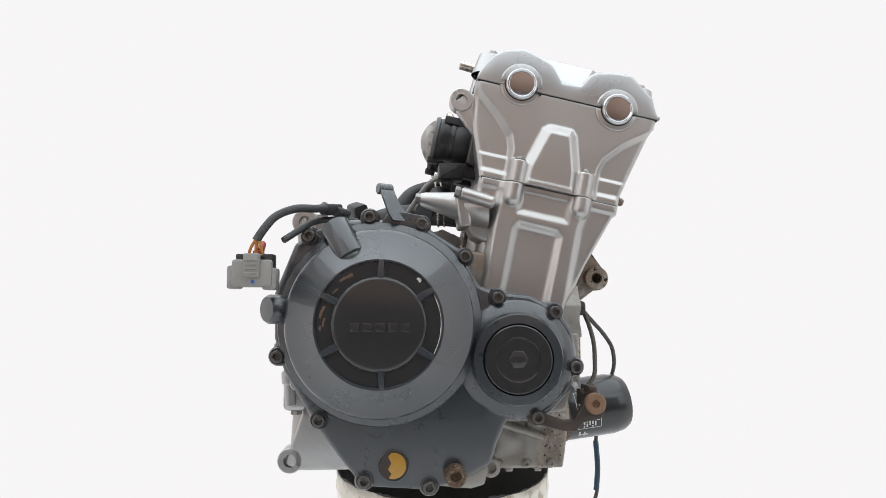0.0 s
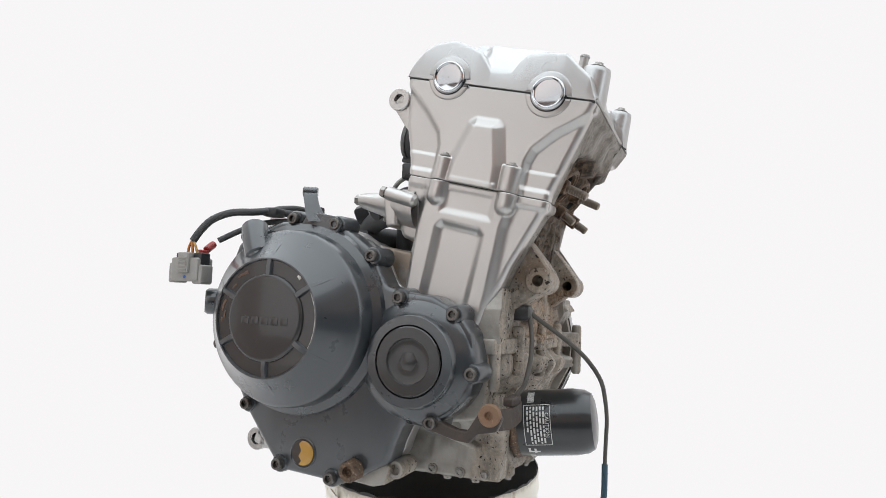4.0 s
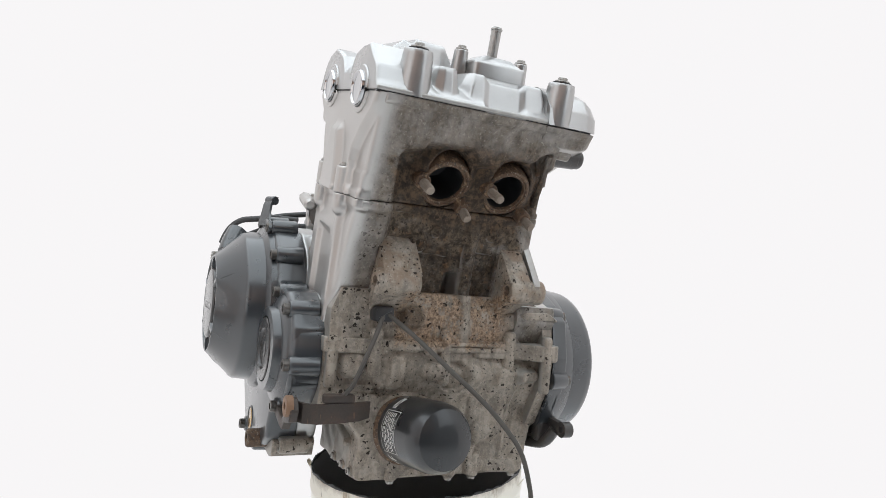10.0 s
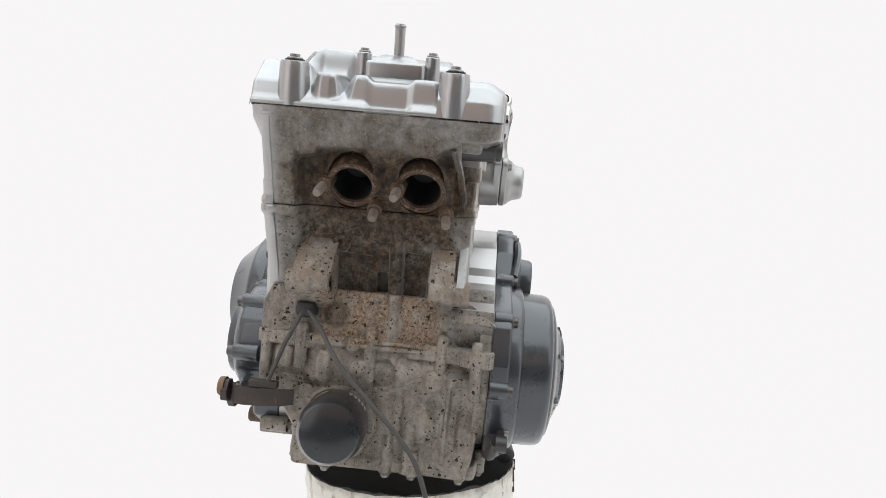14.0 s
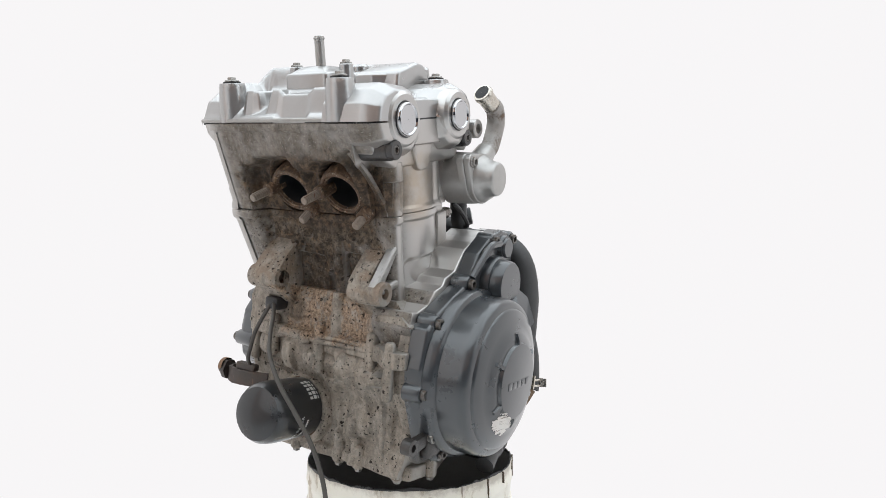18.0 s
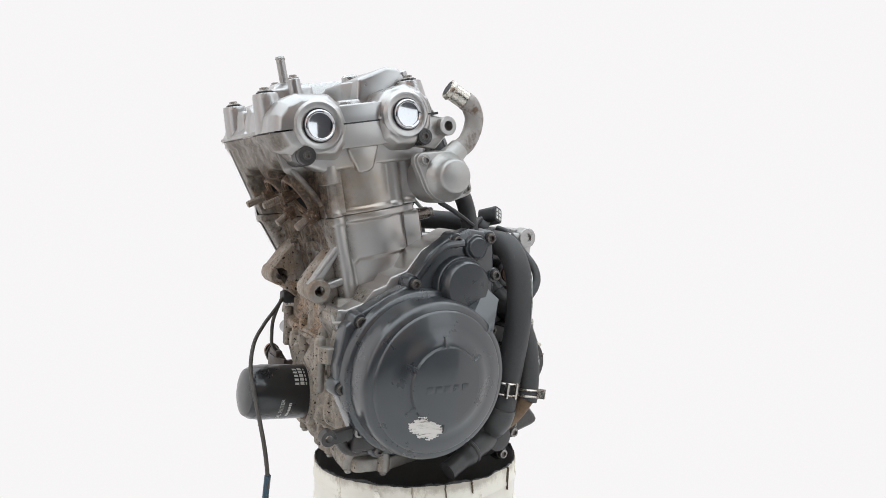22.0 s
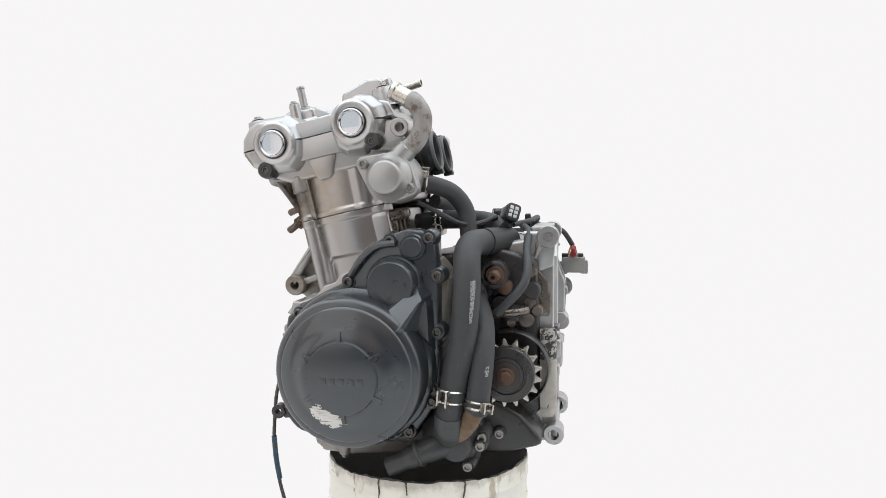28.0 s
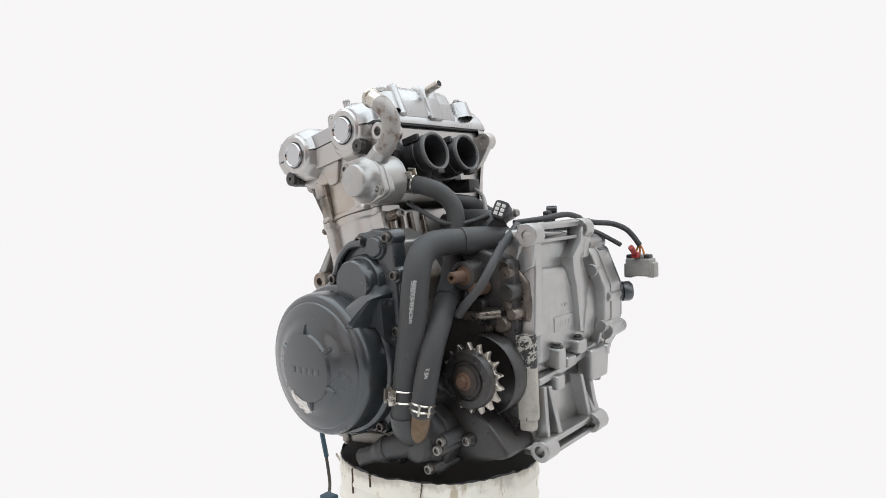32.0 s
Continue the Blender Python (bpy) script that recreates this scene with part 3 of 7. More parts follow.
def crankcase():
    bm = nb()
    slab(bm, LEFT, [(0.150, -0.0668), (0.158, -0.03), (0.140, -0.012), (0.10, 0.0), (0.06, 0.03), (-0.02, 0.045), (-0.04, 0.02), (-0.03, -0.0668)], -0.19, 0.086, 0.004, 0.008, both=True)
    relief(bm, FRONT, (-0.0668, -0.0065), [(-0.07, -0.196), (-0.03, -0.196), (-0.006, -0.186)], [(-0.07, 0.0870), (-0.03, 0.0870), (-0.006, 0.052)], case_upper, 0.08, 0.0015, 0.002)
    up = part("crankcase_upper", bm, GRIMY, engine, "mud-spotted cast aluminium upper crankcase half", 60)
    bm = nb()
    slab(bm, LEFT, [(0.150, -0.0672), (0.150, -0.12), (0.142, -0.15), (0.0, -0.17), (-0.03, -0.0672)], -0.198, 0.088, 0.004, 0.008, both=True)
    slab(bm, FRONT, [(-0.130, -0.11), (0.072, -0.11), (0.070, -0.207), (0.062, -0.216), (-0.12, -0.224), (-0.128, -0.213)], -0.02, 0.138, 0.010, 0.008)
    relief(bm, FRONT, (-0.223, -0.0672), [(-0.223, -0.130), (-0.2, -0.135), (-0.135, -0.140), (-0.120, -0.192), (-0.06, -0.196)], [(-0.223, 0.066), (-0.2, 0.073), (-0.12, 0.085), (-0.06, 0.088)], case_lower, 0.06, 0.002, 0.003)
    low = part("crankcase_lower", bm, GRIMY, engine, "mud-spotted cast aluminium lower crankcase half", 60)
    # joint flanges with their bolt columns
    for pts, z0, z1 in (([(0.13, -0.2), (0.157, -0.2), (0.163, -0.175), (0.172, -0.135), (0.165, -0.125), (0.13, -0.125)], -0.079, -0.062), ([(0.15, -0.015), (0.172, -0.02), (0.181, 0.04), (0.199, 0.06), (0.200, 0.08), (0.192, 0.088), (0.15, 0.088)], -0.080, -0.060), ([(0.14, -0.13), (0.174, -0.13), (0.1765, -0.06), (0.173, -0.01), (0.14, -0.01)], -0.0715, -0.0625)):
        bm = nb()
        slab(bm, UP, pts, z0, z1, 0.002, 0.004, both=True)
        part("joint_flange", bm, GRIMY, low)
    for y, z0, z1, r, x in ((0.068, -0.118, -0.049, 0.0068, 0.195), (0.027, -0.1, -0.046, 0.0080, 0.174), (-0.143, -0.104, -0.048, 0.0076, 0.167), (-0.189, -0.118, -0.044, 0.0070, 0.1535), (-0.0585, -0.112, -0.045, 0.0075, 0.172), (-0.079, -0.078, -0.0600, 0.0085, 0.174)):
        bm = nb()
        lathe(bm, basis(Vector((x, y, 0)), X, Y, Z), 0, 0, [(r * 0.7, z0), (r, z0 + 0.003), (r, z1 - 0.75 * r), (0.9 * r, z1 - 0.36 * r), (0.6 * r, z1 - 0.08 * r), (0.0004, z1)], 22, False)
        part("bolt_column", bm, GRIMY, low)
    # front edge that carries the alternator cover
    bm = nb()
    slab(bm, LEFT, [(0.178, -0.034), (0.187, -0.076), (0.184, -0.11), (0.158, -0.162), (0.12, -0.19), (0.10, -0.1), (0.12, -0.02), (0.155, -0.014)], 0.07, 0.0852, 0.002, 0.006)
    part("cover_flange", bm, GRIMY, low)
    # sump skirt
    bm = nb()
    slab(bm, UP, [(0.148, -0.128), (0.148, 0.078), (0.10, 0.085), (-0.02, 0.05), (-0.06, -0.12), (0.0, -0.14), (0.15, -0.138)], -0.226, -0.208, 0.003, 0.01, both=True)
    part("sump_flange", bm, GRIMY, low, "grimy sump flange")
    for x, y in ((0.149, -0.105), (0.150, -0.03), (0.150, 0.002), (0.148, 0.06), (0.12, -0.138), (0.085, -0.138), (0.11, 0.084)):
        bm = nb()
        rod(bm, (x, y, -0.2275), (x, y, -0.196), 0.0080, 14, 0.003)
        part("sump_bolt_boss", bm, GRIMY, low)
        bolt(low, (x, y, -0.2275), -Z, 0.005, 0.003, 0.0, False)
    # filter seat
    bm = nb()
    m = basis(Vector((0.147, -0.0935, -0.169)), Vector((0.1, 0.995, 0)), Vector((0, 0, 1)), Vector((0.995, -0.09, 0.06)).normalized())
    lathe(bm, m, 0, 0, [(0.052, -0.02), (0.047, 0.007), (0.045, 0.0105), (0.039, 0.0105)], 40, True)
    part("filter_seat", bm, GRIMY, low, "grimy round filter seat")
    # right lower side under the cover: hollow, ribs and bolt columns in the sump wall
    def sump_wall(x, z):
        d = 0.166 - 0.026 * ease(-0.170 - z, 0.05) + 0.006 * ease(-0.2115 - z, 0.004)
        d = bumps(d, x, z, ((0.083, -0.172, 0.042, 0.034, -0.026), (0.083, -0.196, 0.024, 0.014, -0.016), (0.118, -0.196, 0.020, 0.018, -0.006), (0.035, -0.205, 0.05, 0.012, -0.005), (0.130, -0.150, 0.02, 0.03, 0.006)))
        for x0, x1 in ((0.072, 0.066), (0.108, 0.102), (0.136, 0.131), (0.150, 0.147)):
            d = merge(d, 0.1420 + ridge(x, z, x0, -0.185, x1, -0.222, 0.0062), 0.0015)
        d = merge(d, 0.152 + ridge(x, z, 0.055, -0.165, 0.125, -0.188, 0.0045), 0.0015)
        return d + 0.0008 * np.sin(x * 160) * np.sin(z * 190)

    bm = nb()
    relief(bm, RIGHT, (-0.2255, -0.125), [(-0.23, 0.0), (-0.12, 0.0)], [(-0.23, 0.149), (-0.21, 0.152), (-0.17, 0.158), (-0.13, 0.150), (-0.12, 0.146)], sump_wall, 0.10, 0.0016, 0.004)
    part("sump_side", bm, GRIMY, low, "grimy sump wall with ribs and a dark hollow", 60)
    for x, z, d in ((0.086, -0.203, 0.142), (0.070, -0.2185, 0.150), (0.104, -0.2185, 0.150), (0.134, -0.2185, 0.150)):
        boss(low, RIGHT, x, z, 0.0068, 0.12, d, GRIMY, 1, r=0.0042, h=0.003)
    # left shelf under the cylinder, painted silver
    bm = nb()
    slab(bm, LEFT, [(0.1840, -0.034), (0.1815, -0.0135), (0.1695, -0.0147), (0.1484, -0.0074), (0.1344, 0.0081), (0.1171, 0.0144), (0.1115, 0.0237), (0.0895, 0.0323), (0.0786, 0.0468), (0.0677, 0.0600), (0.0511, 0.0690), (0.0333, 0.0755), (0.0141, 0.0850), (-0.018, 0.07), (-0.02, -0.03), (0.10, -0.07), (0.17, -0.06)], 0.03, 0.0845, 0.002, 0.005)
    part("cover_seat", bm, SILVER, up, "silver-painted seat of the alternator cover")
    return up, low


# --- gearbox ---
COVER_EDGE = [(-0.087, -0.222), (-0.111, -0.193), (-0.136, -0.16), (-0.172, -0.101), (-0.183, -0.065), (-0.184, -0.017), (-0.163, 0.037), (-0.139, 0.053), (-0.103, 0.064), (-0.054, 0.064), (-0.017, 0.055), (0.019, 0.032), (0.039, -0.008), (0.058, -0.014), (0.095, -0.018), (0.126, -0.034), (0.142, -0.056), (0.147, -0.091), (0.141, -0.121), (0.118, -0.145), (0.095, -0.157), (0.069, -0.153), (0.057, -0.18), (0.051, -0.2), (0.02, -0.217), (-0.016, -0.227)]


def gearbox():
    bm = nb()
    slab(bm, LEFT, [(-0.02, 0.03), (-0.08, 0.06), (-0.145, 0.068), (-0.153, 0.055), (-0.156, -0.05), (-0.156, -0.15), (-0.13, -0.21), (-0.03, -0.19)], -0.13, -0.005, 0.006, 0.012, both=True)
    g = part("gearbox_case", bm, REARSILVER, engine, "bare cast aluminium gearbox case")
    # round clutch housing with its stepped rim
    bm = nb()
    lathe(bm, RIGHT, -0.069, -0.0485, [(0.080, 0.112), (0.092, 0.120), (0.098, 0.130), (0.101, 0.142), (0.102, 0.172), (0.1055, 0.175), (0.1065, 0.187), (0.112, 0.189), (0.112, 0.1965)], 96, False)
    part("clutch_housing", bm, REARSILVER, g, "dull silver round clutch housing")
    bm = nb()
    slab(bm, RIGHT, [(p[0], p[1]) for p in COVER_EDGE], 0.170, 0.1957, 0.003, 0.03, 3, 0, True)
    part("case_flange", bm, REARSILVER, g, "dull silver flange that carries the clutch cover")
    bm = nb()
    edge = inset(rnd([p for p in COVER_EDGE if p[0] < -0.05], 0.04), -0.0012)
    slab(bm, RIGHT, edge + [(-0.06, 0.03), (-0.07, -0.15)], 0.19, 0.2215, 0.002, 0, 2)
    part("case_edge", bm, REARSILVER, g)
    for k in (128, 150, 172, 194, 216, 238):
        t = radians(k)
        boss(g, RIGHT, -0.069 + 0.111 * math.cos(t), -0.0485 + 0.111 * math.sin(t), 0.0085, 0.166 if k % 4 else 0.180, 0.2215, REARSILVER)
    for x, z in ((-0.178, -0.084), (-0.1336, -0.1514), (-0.147, 0.045)):
        boss(g, RIGHT, x, z, 0.0116, 0.178, 0.2215, REARSILVER)
    # swollen panel with marks in the upper half
    bm = nb()
    slab(bm, REAR, [(-0.012, 0.026), (-0.095, 0.022), (-0.108, -0.005), (-0.118, -0.04), (-0.120, -0.095), (-0.012, -0.105)], 0.14, 0.1655, 0.008, 0.012, 4)
    part("rear_panel", bm, REARSILVER, g)
    bm = nb()
    box(bm, REAR, -0.106, -0.053, -0.066, -0.045, 0.16, 0.1668, 0.0012, 0.002)
    part("maker_pad", bm, REARSILVER, g)
    bm = nb()
    for i in range(4):
        box(bm, REAR, -0.096 + i * 0.008, -0.091 + i * 0.008, -0.059, -0.052, 0.1662, 0.1673, 0.0003, 0)
    for i in range(3):
        box(bm, REAR, -0.094 + i * 0.007, -0.090 + i * 0.007, -0.033, -0.028, 0.165, 0.1662, 0.0003, 0)
    tagged(part("cast_marks", bm, REARSILVER, g), kind="stuff")
    # upright edges and cross bars that carry the upper rear mounts
    bm = nb()
    slab(bm, REAR, [(0.002, 0.078), (-0.020, 0.078), (-0.022, 0.03), (-0.019, -0.02), (-0.017, -0.062), (0.006, -0.062), (0.002, -0.02), (-0.003, 0.03)], 0.13, 0.1715, 0.003, 0.006)
    part("upright_edge", bm, REARSILVER, g)
    bm = nb()
    rows = (((-0.134, 0.078), (-0.154, 0.076)), ((-0.124, 0.054), (-0.152, 0.048)), ((-0.100, 0.034), (-0.152, 0.024)), ((-0.101, 0.012), (-0.168, -0.004)), ((-0.107, -0.006), (-0.172, -0.020)), ((-0.111, -0.037), (-0.166, -0.040)), ((-0.114, -0.074), (-0.136, -0.078)))
    skin(bm, [[REAR @ Vector((a[0] + 0.004, a[1], 0.150)), REAR @ Vector((*a, 0.1725)), REAR @ Vector((a[0] - 0.006, a[1], 0.1745)), REAR @ Vector((a[0] * 0.55 + b[0] * 0.45, b[1], 0.172)), REAR @ Vector((*b, 0.160)), REAR @ Vector((b[0], b[1], 0.14))] for a, b in rows])
    part("curved_rib", bm, REARSILVER, g)
    for z0, z1, d in ((0.0755, 0.084, 0.1685), (0.058, 0.0635, 0.1655)):
        bm = nb()
        box(bm, REAR, -0.135, -0.010, z0, z1, 0.14, d, 0.002, 0.002)
        part("cross_bar", bm, REARSILVER, g)
    for y0, y1 in ((-0.018, 0.004), (-0.155, -0.132)):
        lug(g, "upper_rear_mount", LEFT, -0.1635, 0.0705, 0.0155, 0.007, y0, y1, REARSILVER, "drilled aluminium mounting eye", [(-0.16, 0.085), (-0.175, 0.07), (-0.170, 0.03), (-0.15, 0.02), (-0.145, 0.06)])
    bm = nb()
    slab(bm, LEFT, [(-0.153, 0.056), (-0.149, 0.056), (-0.135, 0.02), (-0.141, 0.018)], -0.004, 0.003, 0.001, 0.001)
    part("strut", bm, REARSILVER, g)
    for y0, y1, x in ((-0.022, 0.006, -0.172), (-0.158, -0.128, -0.1755)):
        lug(g, "lower_rear_mount", LEFT, x, -0.2105, 0.0145, 0.0075, y0, y1, REARSILVER, "drilled aluminium mounting eye")
    for pts in ([(-0.006, -0.128), (-0.013, -0.128), (-0.019, -0.208), (-0.012, -0.208)], [(-0.018, -0.130), (-0.026, -0.130), (-0.050, -0.200), (-0.042, -0.205)], [(-0.105, -0.134), (-0.112, -0.134), (-0.136, -0.206), (-0.128, -0.206)], [(-0.130, -0.138), (-0.138, -0.140), (-0.158, -0.210), (-0.149, -0.212)]):
        bm = nb()
        slab(bm, REAR, pts, 0.13, 0.1755, 0.002, 0.002)
        part("stiffening_rib", bm, REARSILVER, g)
    bm = nb()
    box(bm, REAR, -0.150, -0.004, -0.208, -0.199, 0.14, 0.178, 0.003, 0.003)
    part("cross_bar", bm, REARSILVER, g)
    bm = nb()
    box(bm, REAR, -0.150, -0.004, -0.2235, -0.2165, 0.14, 0.178, 0.003, 0.003)
    part("cross_bar", bm, REARSILVER, g)
    bm = nb()
    box(bm, REAR, -0.140, -0.005, -0.218, -0.11, 0.11, 0.156, 0.003, 0.004)
    part("lower_panel", bm, REARSILVER, g)
    # joint line with its bolt towers
    bm = nb()
    slab(bm, REAR, [(-0.005, -0.118), (-0.09, -0.112), (-0.165, -0.098), (-0.165, -0.108), (-0.09, -0.121), (-0.005, -0.128)], 0.13, 0.170, 0.002, 0.003)
    part("joint_flange", bm, REARSILVER, g)
    for y, z0, z1, w, d in ((-0.050, -0.112, -0.084, 0.020, 0.180), (-0.111, -0.104, -0.084, 0.026, 0.178), (-0.046, -0.140, -0.120, 0.022, 0.179), (-0.085, -0.118, -0.103, 0.026, 0.175)):
        bm = nb()
        box(bm, REAR, y - w / 2, y + w / 2, z0, z1, 0.13, d, 0.004, 0.005)
        part("bolt_tower", bm, REARSILVER, g)
        if z1 > -0.1:
            bolt(g, (-d + 0.009, y, z1), Z, 0.0062, 0.0055, 0.008, False, DARKCAST)
    # chain side pad: black chipped head on a bare half-round foot
    for z0, z1, m, lab in ((-0.056, -0.098, PADHEAD, "chipped black head of the chain pad"), (-0.0985, -0.166, PADPAINT, "scuffed bare aluminium chain pad"), (-0.1665, -0.180, PADPAINT, "")):
        bm = nb()
        k = 0.8 if z1 < -0.17 else 1.0
        rings = []
        for z, q in ((z0, 0.93), (z0 - 0.003, 1.0), (z1 + 0.003, 1.0), (z1, 0.93)):
            ring = []
            for a in range(13):
                t = math.pi * a / 12
                ring.append(Vector((-0.160 - 0.0165 * k * q * math.sin(t), 0.0115 + 0.0120 * k * q * math.cos(t), z)))
            ring += [Vector((-0.154, 0.0115 - 0.0120 * k * q, z)), Vector((-0.154, 0.0115 + 0.0120 * k * q, z))]
            rings.append(ring)
        skin(bm, rings)
        part("chain_guide_pad", bm, m, g, lab)
    # ribs under the upper mount, with the brown wall behind them
    bm = nb()
    slab(bm, LEFT, [(-0.158, 0.058), (-0.152, 0.060), (-0.128, 0.022), (-0.134, 0.020)], -0.012, 0.002, 0.001, 0.001)
    part("stiffening_rib", bm, REARSILVER, g)
    bm = nb()
    slab(bm, LEFT, [(-0.155, 0.060), (-0.10, 0.060), (-0.10, 0.0), (-0.164, 0.0)], -0.03, -0.008, 0.002, 0.004)
    part("side_wall", bm, BROWNSIDE, g, "oil-browned gearbox side wall")
    # scalloped bosses along the edge of the chain side
    for x, z, r in ((-0.1405, 0.0235, 0.010), (-0.1435, -0.002, 0.0115), (-0.140, -0.020, 0.010), (-0.136, -0.041, 0.0115)):
        bm = nb()
        lathe(bm, LEFT, x, z, [(r, -0.01), (r, 0.017), (r - 0.0025, 0.0205), (0.0004, 0.0215)], 24, False)
        part("bolt_boss", bm, BROWNSIDE, g)
    bm = nb()
    slab(bm, LEFT, [(-0.120, -0.050), (-0.145, -0.052), (-0.156, -0.060), (-0.150, -0.080), (-0.128, -0.066)], -0.01, 0.016, 0.005, 0.006)
    part("casting_pad", bm, BROWNSIDE, g)
    bm = nb()
    rod(bm, (-0.175, -0.18, -0.106), (-0.172, -0.18, -0.145), 0.0065, 14, 0.002)
    rod(bm, (-0.175, -0.18, -0.104), (-0.174, -0.18, -0.120), 0.0085, 14, 0.002)
    part("neutral_switch", bm, REARSILVER, g)
    # right-hand rear piece and lug seen beside the clutch cover
    bm = nb()
    box(bm, RIGHT, -0.181, -0.155, -0.150, -0.104, 0.13, 0.18, 0.004, 0.006)
    part("rear_block", bm, REARSILVER, g)
    bolt(g, (-0.168, -0.165, -0.151), -Z, 0.007, 0.005, 0.0, False)
    bm = nb()
    slab(bm, RIGHT, [(-0.160, -0.145), (-0.14, -0.15), (-0.095, -0.222), (-0.165, -0.222), (-0.182, -0.215)], 0.135, 0.158, 0.004, 0.006, both=True)
    part("mount_web", bm, REARSILVER, g)
    # the oily chain side
    bm = nb()
    slab(bm, LEFT, [(0.0, 0.045), (-0.10, 0.055), (-0.15, 0.04), (-0.156, -0.17), (-0.10, -0.218), (0.04, -0.218), (0.04, -0.1)], -0.02, 0.02, 0.006, 0.012, both=True)
    c = part("sprocket_side_case", bm, DARKCAST, engine, "oily blackened casing round the output shaft")
    bm = nb()
    slab(bm, LEFT, [(-0.118, 0.036), (-0.150, 0.026), (-0.163, 0.010), (-0.168, -0.02), (-0.167, -0.058), (-0.150, -0.056), (-0.136, -0.046), (-0.144, -0.02), (-0.132, 0.0)], -0.01, 0.004, 0.003, 0.006)
    part("flange_side", bm, BROWNSIDE, c, "oil-browned flange side")
    bm = nb()
    slab(bm, LEFT, [(-0.020, -0.11), (-0.06, -0.13), (-0.13, -0.165), (-0.165, -0.205), (-0.10, -0.222), (0.06, -0.222), (0.07, -0.17)], 0.0, 0.06, 0.006, 0.01)
    part("lower_side_case", bm, DARKCAST, c)
    for x, z, r, d in ((-0.1353, -0.0428, 0.0105, 0.03), (-0.1429, -0.0017, 0.012, 0.026), (-0.138, 0.03, 0.010, 0.02), (-0.1, -0.02, 0.012, 0.032), (-0.075, 0.0, 0.016, 0.04), (-0.15, -0.03, 0.008, 0.025), (-0.115, -0.047, 0.007, 0.03)):
        boss(c, LEFT, x, z, r, 0.0, d, BROWNSIDE if r < 0.0115 else DARKCAST)
    bm = nb()
    tube(bm, [(-0.085, 0.04, -0.032), (-0.115, 0.045, -0.03), (-0.137, 0.03, -0.028)], 0.006, 10, 5)
    part("shift_lever", bm, BROWNSIDE, c)
    bm = nb()
    box(bm, LEFT, -0.135, -0.10, -0.048, -0.022, 0.015, 0.03, 0.004, 0.006)
    part("detent_block", bm, DARKCAST, c)
    # pinned shaft in its rusty collar
    bm = nb()
    lathe(bm, LEFT, -0.094, 0.022, [(0.019, 0.01), (0.019, 0.05), (0.016, 0.052), (0.013, 0.052), (0.012, 0.045), (0.0004, 0.045)], 28, False)
    part("seal_collar", bm, DARKCAST, c)
    bm = nb()
    lathe(bm, LEFT, -0.096, 0.022, [(0.0125, 0.04), (0.0125, 0.052), (0.0075, 0.053), (0.0078, 0.0745), (0.0065, 0.0765), (0.003, 0.0765), (0.003, 0.07), (0.0004, 0.07)], 22, False)
    part("shift_shaft", bm, RUST, c, "rusty shift shaft")
    bm = nb()
    lathe(bm, LEFT, -0.108, 0.004, [(0.009, 0.02), (0.009, 0.048), (0.006, 0.05), (0.0004, 0.05)], 16, False)
    part("rusty_plug", bm, RUST, c, "rusty plug")
    for x, z, d in ((-0.0813, -0.1955, 0.1), (-0.1022, -0.19, 0.066), (-0.0647, -0.224, 0.1)):
        boss(c, LEFT, x, z, 0.009, 0.03, d, DARKCAST, 1)
    return g


def sprocket():
    x, z = -0.1130, -0.1072
    n = 17
    bm = nb()
    pts = []
    for i in range(n):
        a = 2 * math.pi * i / n
        for da, r in ((-0.5, 0.0368), (-0.36, 0.0374), (-0.22, 0.0405), (-0.11, 0.0448), (-0.05, 0.0462), (0.05, 0.0462), (0.11, 0.0448), (0.22, 0.0405), (0.36, 0.0374)):
            t = a + da * 2 * math.pi / n
            pts.append((x + r * math.cos(t), z + r * math.sin(t)))
    slab(bm, LEFT, pts, 0.0595, 0.0665, 0.001, 0)
    s = part("sprocket", bm, ZINC, engine, "worn steel drive sprocket with bright teeth")
    bm = nb()
    lathe(bm, LEFT, x, z, [(0.0375, 0.066), (0.0375, 0.074), (0.036, 0.0765), (0.0265, 0.0775), (0.0255, 0.0755), (0.0235, 0.0755), (0.0225, 0.078), (0.0004, 0.0785)], 56, False)
    part("damper_ring", bm, DARKCAST, s, "black rubber-faced damper ring")
    bm = nb()
    lathe(bm, LEFT, x, z, [(0.0185, 0.0780), (0.0180, 0.0805), (0.012, 0.082), (0.0004, 0.082)], 36, False)
    part("washer", bm, DARKRUST, s, "dark rusty thick washer")
    bolt(s, (x, 0.082, z), Y, 0.0078, 0.008, 0.0115, False, RUST)
    # thin bright guard that runs round behind the teeth
    bm = nb()
    arc = []
    for i in range(25):
        t = radians(70 + 175 * i / 24)
        arc.append((math.cos(t), math.sin(t)))
    skin(bm, [[LEFT @ Vector((x - 0.002 + r * c, z + r * sn, d)) for r, d in ((0.0500, 0.0100), (0.0535, 0.0100), (0.0530, 0.0440), (0.0512, 0.0465))] for c, sn in arc])
    part("sprocket_guard", bm, DARKCAST, s, "oily black sprocket guard")


